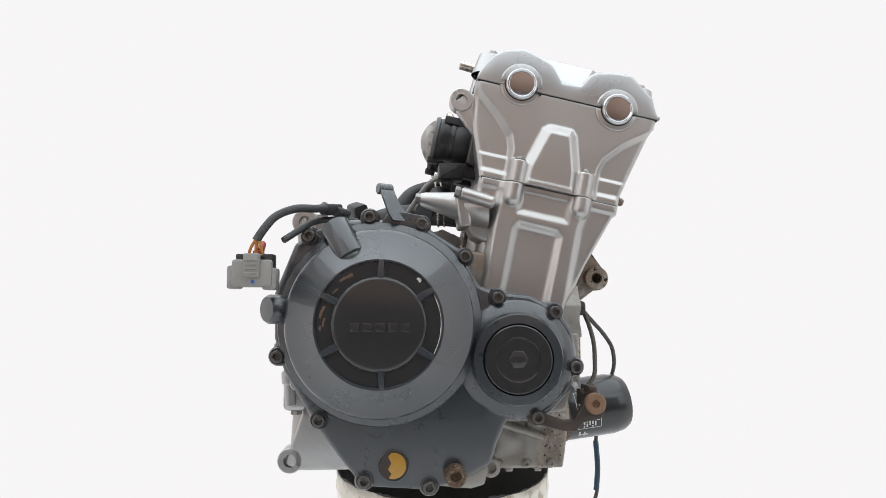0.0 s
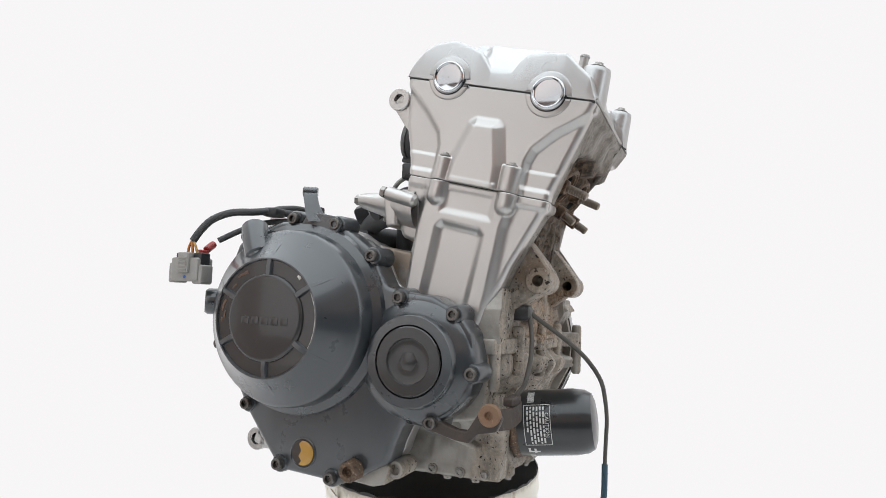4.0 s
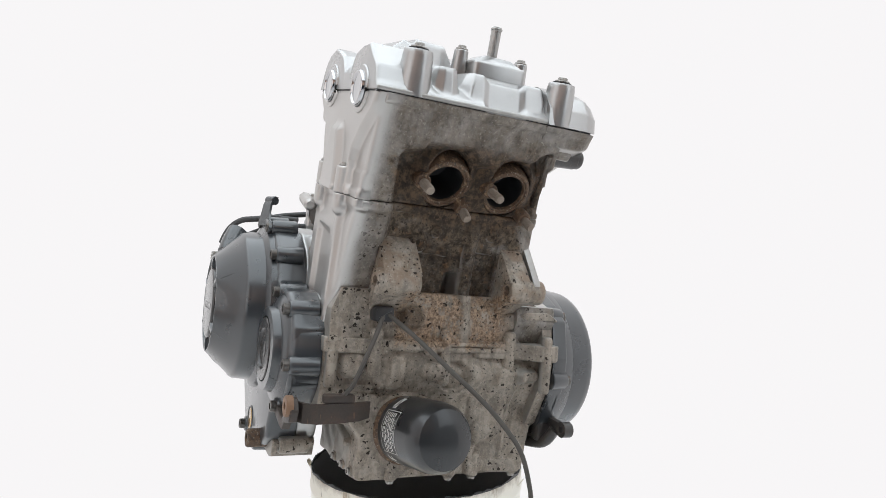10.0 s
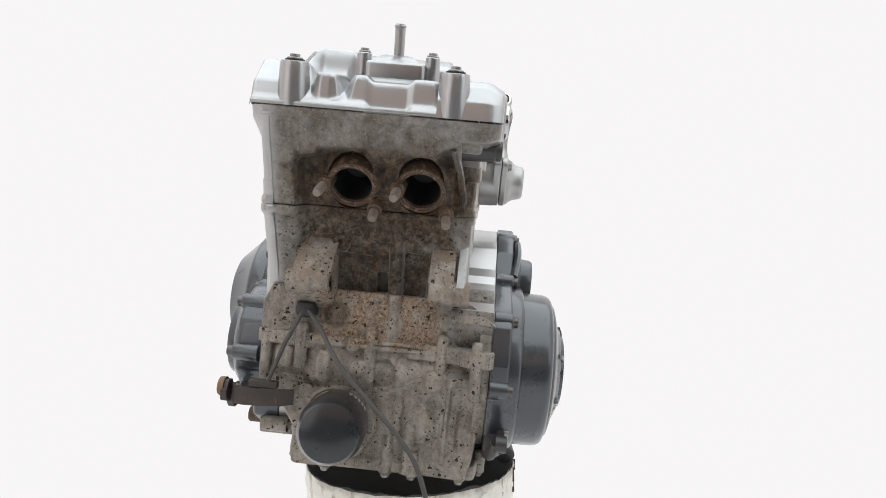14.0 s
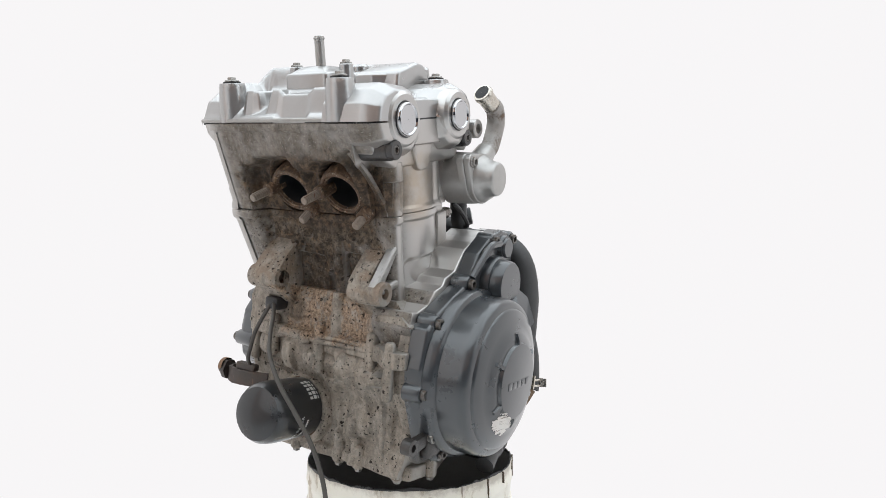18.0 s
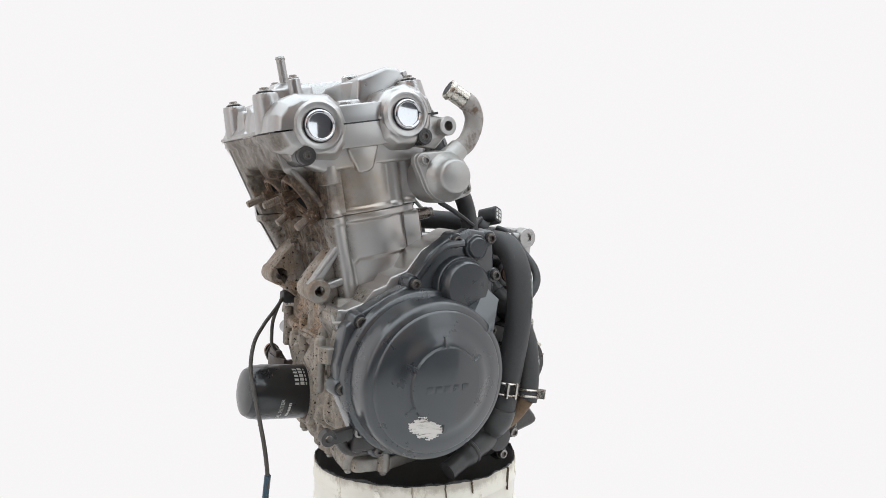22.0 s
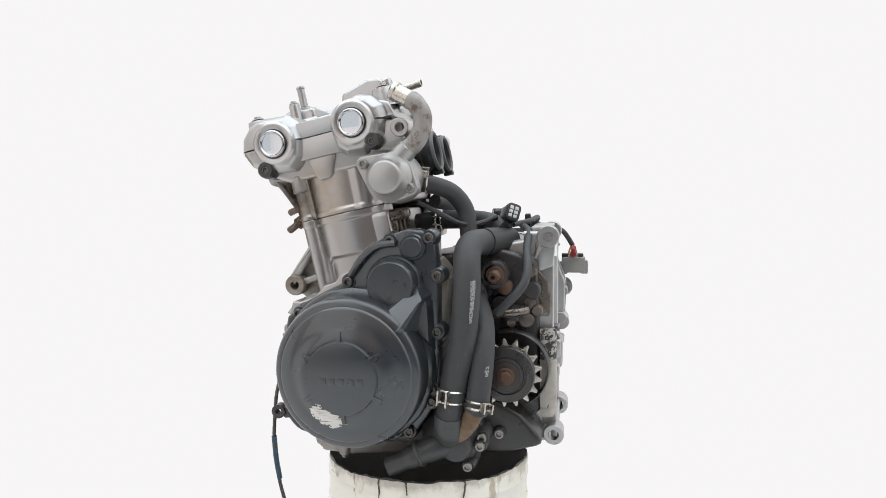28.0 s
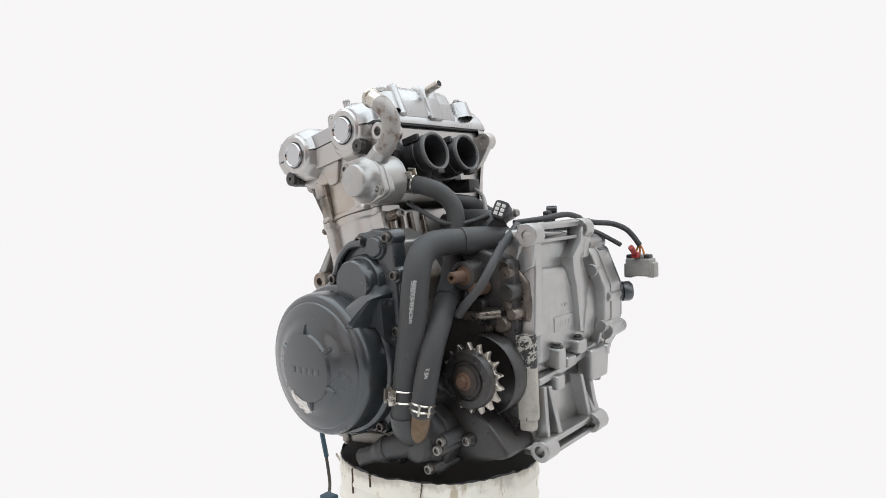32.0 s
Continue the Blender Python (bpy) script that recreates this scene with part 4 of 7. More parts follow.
# --- cylinders and head ---
CYL_LO = [(0.045, -0.046), (0.15, -0.0545), (0.170, -0.058), (0.180, -0.0765), (0.2, -0.0768)]
CYL_HI = [(0.045, 0.049), (0.0648, 0.0535), (0.1214, 0.0676), (0.1838, 0.0886), (0.188, 0.0926), (0.2, 0.0926)]
HEAD_LO = [(0.198, -0.0768), (0.2175, -0.0821), (0.2589, -0.0976), (0.300, -0.1035), (0.31, -0.104)]
HEAD_HI = [(0.198, 0.0926), (0.2065, 0.0926), (0.2090, 0.0925), (0.294, 0.1146), (0.31, 0.1185)]


def chain_cylinder(x, y):
    d = 0.1885 + 0.0110 * ease(away([(-0.0515, 0.0), (-0.0525, 0.155), (-0.049, 0.21), (0.0605, 0.21), (0.0525, 0.16), (0.0545, 0.0)], x, y), 0.015)
    d = d - 0.0072 * ease(away([(-0.0225, 0.0), (-0.0235, 0.146), (-0.0195, 0.1515), (0.024, 0.1505), (0.0285, 0.146), (0.0270, 0.0)], x, y), 0.012)
    d = d - 0.0030 * ease(away([(-0.024, 0.1665), (0.034, 0.1665), (0.034, 0.25), (-0.024, 0.25)], x, y), 0.011)
    for u, w in ((-0.0345, 0.181), (0.0475, 0.184)):
        d = merge(d, 0.1955 + ridge(x, y, u, w, u * 0.97, 0.3, 0.0112), 0.002)
    # rim under the head joint, and the pocket under the rear corner
    d = d + 0.0026 * ease(y - 0.1880, 0.007) * ease(np.minimum(np.abs(x - 0.006) - 0.052, 1.0), 0.006)
    d = merge(d, 0.1975 - 0.012 * ease(np.abs(y - 0.1945) - 0.007, 0.010) - 0.02 * ease(np.abs(x - 0.005) - 0.030, 0.008))
    return d


def chain_head(x, y):
    d = 0.1910 + 0.0082 * ease(away([(-0.12, 0.33), (-0.1045, 0.302), (-0.0954, 0.2943), (-0.0723, 0.2752), (-0.0521, 0.2534), (-0.0470, 0.2381), (-0.047, 0.19), (0.0612, 0.19), (0.0600, 0.2359), (0.0645, 0.2494), (0.084, 0.2708), (0.1146, 0.294), (0.13, 0.304), (0.13, 0.33)], x, y), 0.009)
    d = d + 0.0075 * ease(away([(-0.0275, 0.19), (-0.0245, 0.2225), (-0.0115, 0.2665), (-0.006, 0.2705), (0.0175, 0.2705), (0.0215, 0.2665), (0.0325, 0.2250), (0.0345, 0.19)], x, y), 0.015)
    for u, w in ((-0.0345, 0.2265), (0.0455, 0.2280)):
        d = merge(d, 0.1955 + ridge(x, y, u, 0.15, u, 0.3, 0.0112) - 0.02 * ease(y - w, 0.0016))
    d = d + 0.0026 * ease(0.2078 - y, 0.007) * ease(np.minimum(np.abs(x - 0.006) - 0.052, 1.0), 0.006)
    d = merge(d, 0.2030 + 0.0035 * ease(away([(-0.0245, 0.19), (-0.0245, 0.25), (0.0345, 0.25), (0.0345, 0.19)], x, y), 0.006) - 0.010 * ease(y - 0.2075, 0.010) - 0.03 * ease(np.abs(x - 0.005) - 0.030, 0.008))
    return d


def exhaust_head(y, w):
    """Front of the head: the brow over the sunk exhaust ports."""
    edge = np.interp(w, [0.19, 0.203, 0.294, 0.31], [0.0895, 0.0905, 0.1130, 0.1165])
    sunk = away([(-0.1500, 0.19), (-0.1545, 0.2500), (-0.1500, 0.2555), (-0.1306, 0.2583), (-0.1265, 0.2650), (-0.0772, 0.2672), (-0.0680, 0.2540), (-0.060, 0.2505), (-0.0400, 0.2520), (-0.0318, 0.2618), (0.0033, 0.2640), (0.0118, 0.2740), (0.0215, 0.2769), (0.026, 0.25), (0.026, 0.19)], y, w)
    d = edge - (edge - 0.0720) * ease(sunk, 0.010)
    d = d + 0.0015 * np.sin(y * 95 + 1.0) * ease(w - 0.268, 0.02) * ease(0.304 - w, 0.004)
    d = d + 0.0036 * ease(w - 0.3000, 0.003)
    for py in (-0.0925, -0.0135):
        d = merge(d, 0.0835 - 0.024 * ease(np.hypot(y - py, w - 0.2320) - 0.0400, 0.026) - 0.45 * (0.2290 - w), 0.004)
    # open where the throats go in
    rise = w - np.clip(w, 0.2235, 0.2410)
    return d - 0.050 * ease(0.0238 - np.minimum(np.hypot(y + 0.0925, rise), np.hypot(y + 0.0135, rise)), 0.003)


def exhaust_cylinder(y, w):
    """Oily front of the cylinders with its centre rib, pocket and old bosses."""
    edge = np.interp(w, [0.06, 0.1214, 0.1838, 0.188, 0.2], [0.052, 0.0660, 0.0868, 0.0900, 0.0902])
    mid = 0.0605 + 0.0050 * ease(w - 0.16, 0.05)
    out = ease(-0.1490 - y, 0.014)
    d = mid + (np.maximum(edge, mid) - mid) * out
    d = d + 0.0035 * ease(w - 0.1885, 0.004)
    d = d - 0.0125 * ease(away([(-0.117, 0.07), (-0.063, 0.07), (-0.063, 0.120), (-0.066, 0.139), (-0.112, 0.142), (-0.117, 0.136)], y, w), 0.009)
    d = d - 0.0170 * ease(away([(-0.029, 0.07), (0.006, 0.07), (0.006, 0.132), (0.001, 0.143), (-0.008, 0.147), (-0.029, 0.147)], y, w), 0.007)
    d = merge(d, 0.0610 + ridge(y, w, -0.0380, 0.180, -0.0355, 0.02, 0.0095), 0.0015)
    d = d - 0.030 * ease(away([(-0.0615, 0.0880), (-0.0475, 0.0880), (-0.0475, 0.116), (-0.0490, 0.121), (-0.0600, 0.121), (-0.0615, 0.116)], y, w), 0.003)
    for py, pw, r in ((-0.105, 0.155, 0.0105), (-0.085, 0.170, 0.0065), (-0.012, 0.172, 0.007)):
        d = d + 0.006 * ease(r - np.hypot(y - py, w - pw), 0.003) - 0.004 * ease(r * 0.45 - np.hypot(y - py, w - pw), 0.002)
    return d + 0.0012 * np.sin(y * 210 + w * 90) * np.sin(w * 160) * (1 - out)


def barrel(x, y):
    """Round left wall of the rear cylinder with its stud column."""
    return -0.022 + np.sqrt(np.maximum(0.0745 ** 2 - (np.clip(x + 0.001, -0.058, 0.058)) ** 2, 0))


def barrel_cylinder(x, y):
    d = barrel(x, y) - 0.0012
    d = d - 0.0050 * ease(away([(-0.046, 0.0), (-0.046, 0.120), (-0.038, 0.1385), (0.030, 0.1395), (0.0375, 0.132), (0.0375, 0.0)], x, y), 0.006)
    d = merge(d, 0.0375 + ridge(x, y, 0.0515, 0.0, 0.0535, 0.3, 0.0118), 0.002)
    d = merge(d, 0.0300 + ridge(x, y, -0.0490, 0.0, -0.0500, 0.3, 0.0105), 0.003)
    return d + 0.0026 * ease(y - 0.1885, 0.003)


def barrel_head(x, y):
    d = barrel(x, y)
    d = merge(d, 0.0395 + ridge(x, y, 0.0532, 0.1, 0.0532, 0.27, 0.0098), 0.0015)
    d = merge(d, 0.0400 + ridge(x, y, -0.0300, 0.1, -0.0330, 0.27, 0.0105), 0.003)
    d = merge(d, 0.0300 + ridge(x, y, -0.0530, 0.1, -0.0600, 0.27, 0.0110), 0.003)
    return d + 0.0024 * ease(0.2055 - y, 0.003)


def cylinder():
    bm = nb()
    slab(bm, CYLF, [(-0.056, 0.06), (0.030, 0.06), (0.038, 0.19), (-0.058, 0.19)], -0.185, 0.02, 0.004, 0.008, both=True)
    c = part("cylinder_block", bm, SILVER, engine, "silver-painted cylinder block with a dirty front")
    bm = nb()
    relief(bm, CYLF, (0.06, 0.1982), [(0.06, -0.058), (0.2, -0.060)], [(0.06, 0.0625), (0.2, 0.0655)], barrel_cylinder, 0.0, 0.0016, 0.0011)
    part("barrel_wall", bm, SILVER, c, "smooth silver-painted barrel wall", 80)
    bm = nb()
    relief(bm, PORT, (0.075, 0.1982), [(0.05, -0.1885), (0.2, -0.1885)], [(0.05, 0.022), (0.2, 0.024)], exhaust_cylinder, 0.02, 0.0018, 0.003)
    part("exhaust_side", bm, SILVER, c, "oil-browned front of the cylinders", 80)
    # chain side: rails, sunk panel and the lower ends of the stud columns, all in one casting
    bm = nb()
    relief(bm, CYR, (0.045, 0.1982), CYL_LO, CYL_HI, chain_cylinder, 0.180, 0.0012, (0.0012, 0.006))
    part("chain_side", bm, SILVER, c, "smooth silver-painted chain tunnel wall", 80)
    bm = nb()
    slab(bm, CYR, [(-0.075, 0.1945), (0.0865, 0.1945), (0.0865, 0.1995), (-0.075, 0.1995)], 0.156, 0.1945, 0.0004, 0)
    part("head_gasket", bm, DARKCAST, c, "thin steel head gasket edge")
    for u, w in ((-0.0345, 0.2262), (0.0455, 0.2278)):
        bolt(c, cy(u, w, -0.1975), W, 0.0048, 0.0045, 0.0072, False)
    # left side: column, pocket and arch
    bm = nb()
    lathe(bm, basis(cy(0.053, 0.2395, 0.0405), U, Y, W), 0, 0, [(0.0095, -0.0008), (0.0125, 0), (0.0136, 0.0012), (0.0136, 0.022), (0.012, 0.024), (0.0004, 0.024)], 20, False)
    part("column_cap", bm, SILVER, c)
    # front engine mounts
    for y0, y1, e0, e1 in ((-0.154, -0.108, -0.160, -0.110), (0.004, 0.034, 0.006, 0.053)):
        web = [(0.150, 0.066), (0.172, 0.0545), (0.191, 0.0310), (0.2040, 0.0130), (0.1990, 0.0100), (0.1915, 0.0122), (0.1848, 0.0082), (0.1836, 0.0012), (0.187, -0.0050), (0.190, -0.0112), (0.165, -0.03), (0.13, -0.03), (0.13, 0.05)]
        bm = nb()
        slab(bm, LEFT, web, y0, y1, 0.0025, 0.002, 2, both=True)
        part("front_mount", bm, GRIMY, c, "mud-spotted mounting lug")
        bm = nb()
        lathe(bm, LEFT, 0.192, 0.0035, [(0.0065, e0), (0.0135, e0), (0.0145, e0 + 0.001), (0.0150, e0 + 0.004), (0.0150, e1 - 0.004), (0.0145, e1 - 0.001), (0.0135, e1), (0.0065, e1), (0.0062, e1 - 0.004), (0.0062, e0 + 0.004), (0.0065, e0)], 36, False)
        part("mount_bush", bm, GRIMY, c, "bare drilled mounting eye")
    # open frame of the left mount
    for pts in ([(0.154, 0.071), (0.163, 0.071), (0.206, 0.010), (0.194, 0.002)], [(0.148, 0.024), (0.148, 0.013), (0.188, 0.001), (0.190, 0.010)]):
        bm = nb()
        slab(bm, LEFT, pts, 0.037, 0.0475, 0.003, 0.003, 3)
        part("mount_brace", bm, DULLCAST, c)
    return c


LOWER_BOSS = ([(0.122, 0.309), (0.112, 0.288), (0.085, 0.2735), (0.046, 0.268), (0.03, 0.283), (0.024, 0.309)], [(-0.094, 0.309), (-0.089, 0.29), (-0.058, 0.268), (-0.03, 0.27), (-0.016, 0.283), (-0.013, 0.309)])
UPPER_BOSS = ([(0.123, 0.311), (0.118, 0.33), (0.104, 0.345), (0.0836, 0.352), (0.043, 0.348), (0.029, 0.333), (0.024, 0.311)], [(-0.095, 0.311), (-0.092, 0.33), (-0.08, 0.345), (-0.062, 0.352), (-0.034, 0.345), (-0.018, 0.328), (-0.012, 0.311)])


def cam_boss(bm, pts):
    """Half of a chamfered boss round a cam end; its flat edge lies on the joint."""
    flat = pts[0][1]
    c = Vector(((pts[0][0] + pts[-1][0]) / 2, flat))
    ring = rnd([(*pts[0], 0.0)] + [(p[0], p[1], 0.008) for p in pts[1:-1]] + [(*pts[-1], 0.0)], 0.006)
    rings = []
    for d, k in ((0.0, 1.0), (0.050, 1.0), (0.056, 0.98), (0.068, 0.83), (0.0705, 0.78), (0.0715, 0.72)):
        rings.append([CYLF @ Vector((c.x + (p[0] - c.x) * k, flat + (p[1] - flat) * k, d)) for p in ring])
    skin(bm, rings)


def head():
    bm = nb()
    slab(bm, CYLF, [(-0.072, 0.2), (0.028, 0.2), (0.028, 0.284), (0.097, 0.286), (0.108, 0.309), (-0.10, 0.309), (-0.085, 0.24)], -0.186, 0.02, 0.004, 0.008, both=True)
    slab(bm, CYLF, [(-0.078, 0.255), (0.062, 0.255), (0.10, 0.275), (0.119, 0.3094), (-0.10, 0.3094)], 0.022, 0.053, 0.005, 0.008)
    h = part("cylinder_head", bm, SILVER, engine, "silver-painted twin-cam cylinder head with a dirty front")
    # chain side: raised panel, tongue and stud columns in one casting
    bm = nb()
    relief(bm, CYR, (0.1988, 0.3094), HEAD_LO, HEAD_HI, chain_head, 0.180, 0.0012, (0.0012, 0.006))
    part("chain_side", bm, SILVER, h, "smooth silver-painted side of the head", 80)
    bm = nb()
    relief(bm, CYLF, (0.1988, 0.264), [(0.19, -0.060), (0.264, -0.068)], [(0.19, 0.0655), (0.264, 0.067)], barrel_head, 0.020, 0.0016, 0.0011)
    part("barrel_wall", bm, SILVER, h, "smooth silver-painted left wall of the head", 80)
    bm = nb()
    relief(bm, PORT, (0.1988, 0.3102), [(0.19, -0.1885), (0.32, -0.1885)], [(0.19, 0.024), (0.25, 0.024), (0.265, 0.030), (0.32, 0.030)], exhaust_head, 0.02, 0.0016, 0.0025)
    part("exhaust_side", bm, SILVER, h, "mud-spotted brow over sooty exhaust ports", 80)
    for u, w in ((-0.051, 0.3155), (0.067, 0.311)):
        bm = nb()
        pts = [(u + 0.0255 * math.cos(math.pi * k / 16), w - 0.0255 * math.sin(math.pi * k / 16)) for k in range(17)]
        pts = [(p[0], min(p[1], 0.3085)) for p in pts]
        slab(bm, CYR, pts, 0.19, 0.2012, 0.002, 0)
        part("cam_seat", bm, SILVER, h)
    # left cam bosses, lower halves, and the collars round the caps
    for pts in LOWER_BOSS:
        bm = nb()
        cam_boss(bm, pts)
        part("cam_boss", bm, SILVER, h)
    for x, z in ((0.2078, 0.2026), (0.0937, 0.2283)):
        bm = nb()
        lathe(bm, LEFT, x, z, [(0.0335, 0.058), (0.0315, 0.0705), (0.0275, 0.0740), (0.0210, 0.0740), (0.0199, 0.0732)], 48, False)
        part("cap_collar", bm, HEADSILVER, h)
    bm = nb()
    slab(bm, CYLF, [(0.0305, 0.2815), (-0.0135, 0.2815), (-0.002, 0.2535), (0.003, 0.2495), (0.0165, 0.2485), (0.0205, 0.2515)], 0.04, 0.0585, 0.003, 0.004)
    part("side_wedge", bm, SILVER, h)
    bm = nb()
    slab(bm, CYLF, [(0.050, 0.3096), (-0.035, 0.3096), (-0.035, 0.280), (0.050, 0.281)], 0.03, 0.0612, 0.0012, 0)
    part("valley_wall", bm, SILVER, h)
    for x, z, r in ((0.2211, 0.1669, 0.0112), (0.066, 0.2033, 0.0105)):
        bm = nb()
        lathe(bm, LEFT, x, z, [(r + 0.002, 0.03), (r + 0.001, 0.066), (r, 0.067), (r, 0.0725), (r - 0.001, 0.074), (0.0055, 0.074), (0.005, 0.07), (0.0004, 0.07)], 28, False)
        part("rubber_plug", bm, DARKCAST, h, "dark rubber-faced bush")
        bolt(h, (x, 0.070, z), Y, 0.0055, 0.004, 0.0, True, DARKBOLT)
    bm = nb()
    lathe(bm, LEFT, 0.0292, 0.2206, [(0.0065, 0.03), (0.0125, 0.03), (0.0125, 0.067), (0.0115, 0.068), (0.0065, 0.068), (0.0065, 0.03)], 28, False)
    slab(bm, LEFT, [(0.03, 0.233), (0.07, 0.235), (0.075, 0.19), (0.04, 0.19), (0.025, 0.208)], 0.035, 0.056, 0.003, 0.004)
    part("hanger_eye", bm, SILVER, h, "drilled hanger eye")
    lug(h, "hanger_eye", RIGHT, 0.0235, 0.2159, 0.0138, 0.0065, 0.168, 0.187, SILVER, "drilled hanger eye", [(0.012, 0.212), (0.03, 0.226), (0.06, 0.22), (0.05, 0.16), (0.03, 0.185)])
    # exhaust ports and studs
    tip_down = radians(27)
    port_d = U * math.cos(tip_down) - W * math.sin(tip_down)
    port_w = W * math.cos(tip_down) + U * math.sin(tip_down)
    for y in (-0.0925, -0.0135):
        m = basis(cy(0.0800, 0.2265, y), Y, port_w, port_d)
        bm = nb()
        lathe(bm, m, 0, 0, [(0.0330, -0.024), (0.0315, -0.004), (0.0295, 0.0015), (0.0270, 0.0030), (0.0256, 0.0026), (0.0248, 0.0010), (0.0232, 0.0008), (0.0222, -0.0030)], 48, False)
        part("exhaust_port", bm, RUSTCAST, h, "rust-brown exhaust port")
        bm = nb()
        lathe(bm, m, 0, 0, [(0.0223, -0.0028), (0.0214, -0.020), (0.0204, -0.034), (0.016, -0.042), (0.0004, -0.043)], 32, False)
        part("port_throat", bm, SOOT_AND_SHADE, h, "sooty port throat")
    for tip, base_y, bw in (((0.2389, -0.1242, 0.1022), -0.122, 0.232), ((0.2394, -0.0396, 0.1032), -0.039, 0.232), ((0.2129, -0.0652, 0.0798), -0.0655, 0.207), ((0.214, 0.0189, 0.0787), 0.0165, 0.205)):
        base = cy(0.068, bw, base_y)
        bm = nb()
        d = Vector(tip) - base
        rod(bm, base, base + d * 0.5, 0.0088, 14, 0.001)
        part("stud_nut", bm, RUSTCAST, h, "rusty stud boss")
        bm = nb()
        rod(bm, base + d * 0.4, Vector(tip), 0.0048, 12, 0.001)
        n = d.normalized()
        for k in range(7):
            q = base + d * (0.55 + 0.06 * k)
            rod(bm, q, q + n * 0.0012, 0.0054, 12, 0.0003)
        part("exhaust_stud", bm, RUSTY_TIP, h, "rusty threaded exhaust stud")
    bm = nb()
    slab(bm, PORT, [(0.022, 0.2), (0.046, 0.2), (0.05, 0.285), (0.028, 0.27)], 0.04, 0.062, 0.003, 0.004)
    part("corner_web", bm, SILVER, h)
    bm = nb()
    tube(bm, [cy(0.104, 0.278, 0.022), cy(0.085, 0.25, 0.03), cy(0.066, 0.215, 0.036)], 0.004, 8, 4)
    part("cast_rib", bm, SILVER, h)
    # gasket
    bm = nb()
    slab(bm, CYLF, [(-0.1025, 0.3085), (0.1175, 0.3085), (0.1175, 0.3115), (-0.1025, 0.3115)], -0.1985, 0.061, 0.0002, 0)
    part("cover_gasket", bm, PLASTIC, engine, "black rubber cover gasket")
    return h


END_TOP = [(-0.104, 0.3180), (-0.1025, 0.3220), (-0.0965, 0.3340), (-0.0885, 0.3460), (-0.0775, 0.3540), (-0.056, 0.3600), (-0.042, 0.3570), (-0.0205, 0.3500), (-0.0115, 0.3400), (-0.0030, 0.3295), (0.0205, 0.3325), (0.0275, 0.3455), (0.0345, 0.3520), (0.054, 0.3570), (0.0765, 0.3585), (0.0925, 0.3465), (0.1070, 0.3365), (0.1145, 0.320), (0.119, 0.316)]


def cover_top(u, y):
    """Height of the cam cover over its joint: two cam humps, the deck between them and the seats on the exhaust side."""
    low = np.interp(u, [-0.104, -0.098, -0.075, -0.02, 0.03, 0.06, 0.10, 0.119], [0.317, 0.334, 0.343, 0.334, 0.334, 0.340, 0.328, 0.316])
    end = np.interp(u, *zip(*END_TOP))
    h = low + (end - low) * ease(-0.143 - y, 0.020)
    h = h + np.maximum(0.3475 - h, 0) * ease(away([(0.030, -0.137), (0.098, -0.137), (0.106, -0.134), (0.110, -0.127), (0.110, -0.117), (0.106, -0.110), (0.098, -0.107), (0.030, -0.107)], u, y), 0.0075)
    h = h + np.maximum(0.3485 - h, 0) * ease(away([(0.020, -0.098), (0.094, -0.098), (0.107, -0.092), (0.107, -0.004), (0.094, 0.003), (0.020, 0.003)], u, y), 0.012)
    h = h - 0.006 * ease(away([(0.092, -0.075), (0.12, -0.075), (0.12, -0.030), (0.092, -0.030)], u, y), 0.010)
    # deck, and the facet that falls from it to the notch
    h = h + np.maximum(0.3765 - h, 0) * ease(away([(-0.054, -0.149), (0.058, -0.149), (0.048, -0.097), (-0.054, -0.097)], u, y), 0.018)
    fall = np.interp(y, [-0.201, -0.149], [0.3300, 0.3765])
    h = h + np.maximum(fall - h, 0) * ease(away([(-0.0035, -0.205), (0.021, -0.205), (0.046, -0.148), (-0.034, -0.148)], u, y), 0.009)
    return h


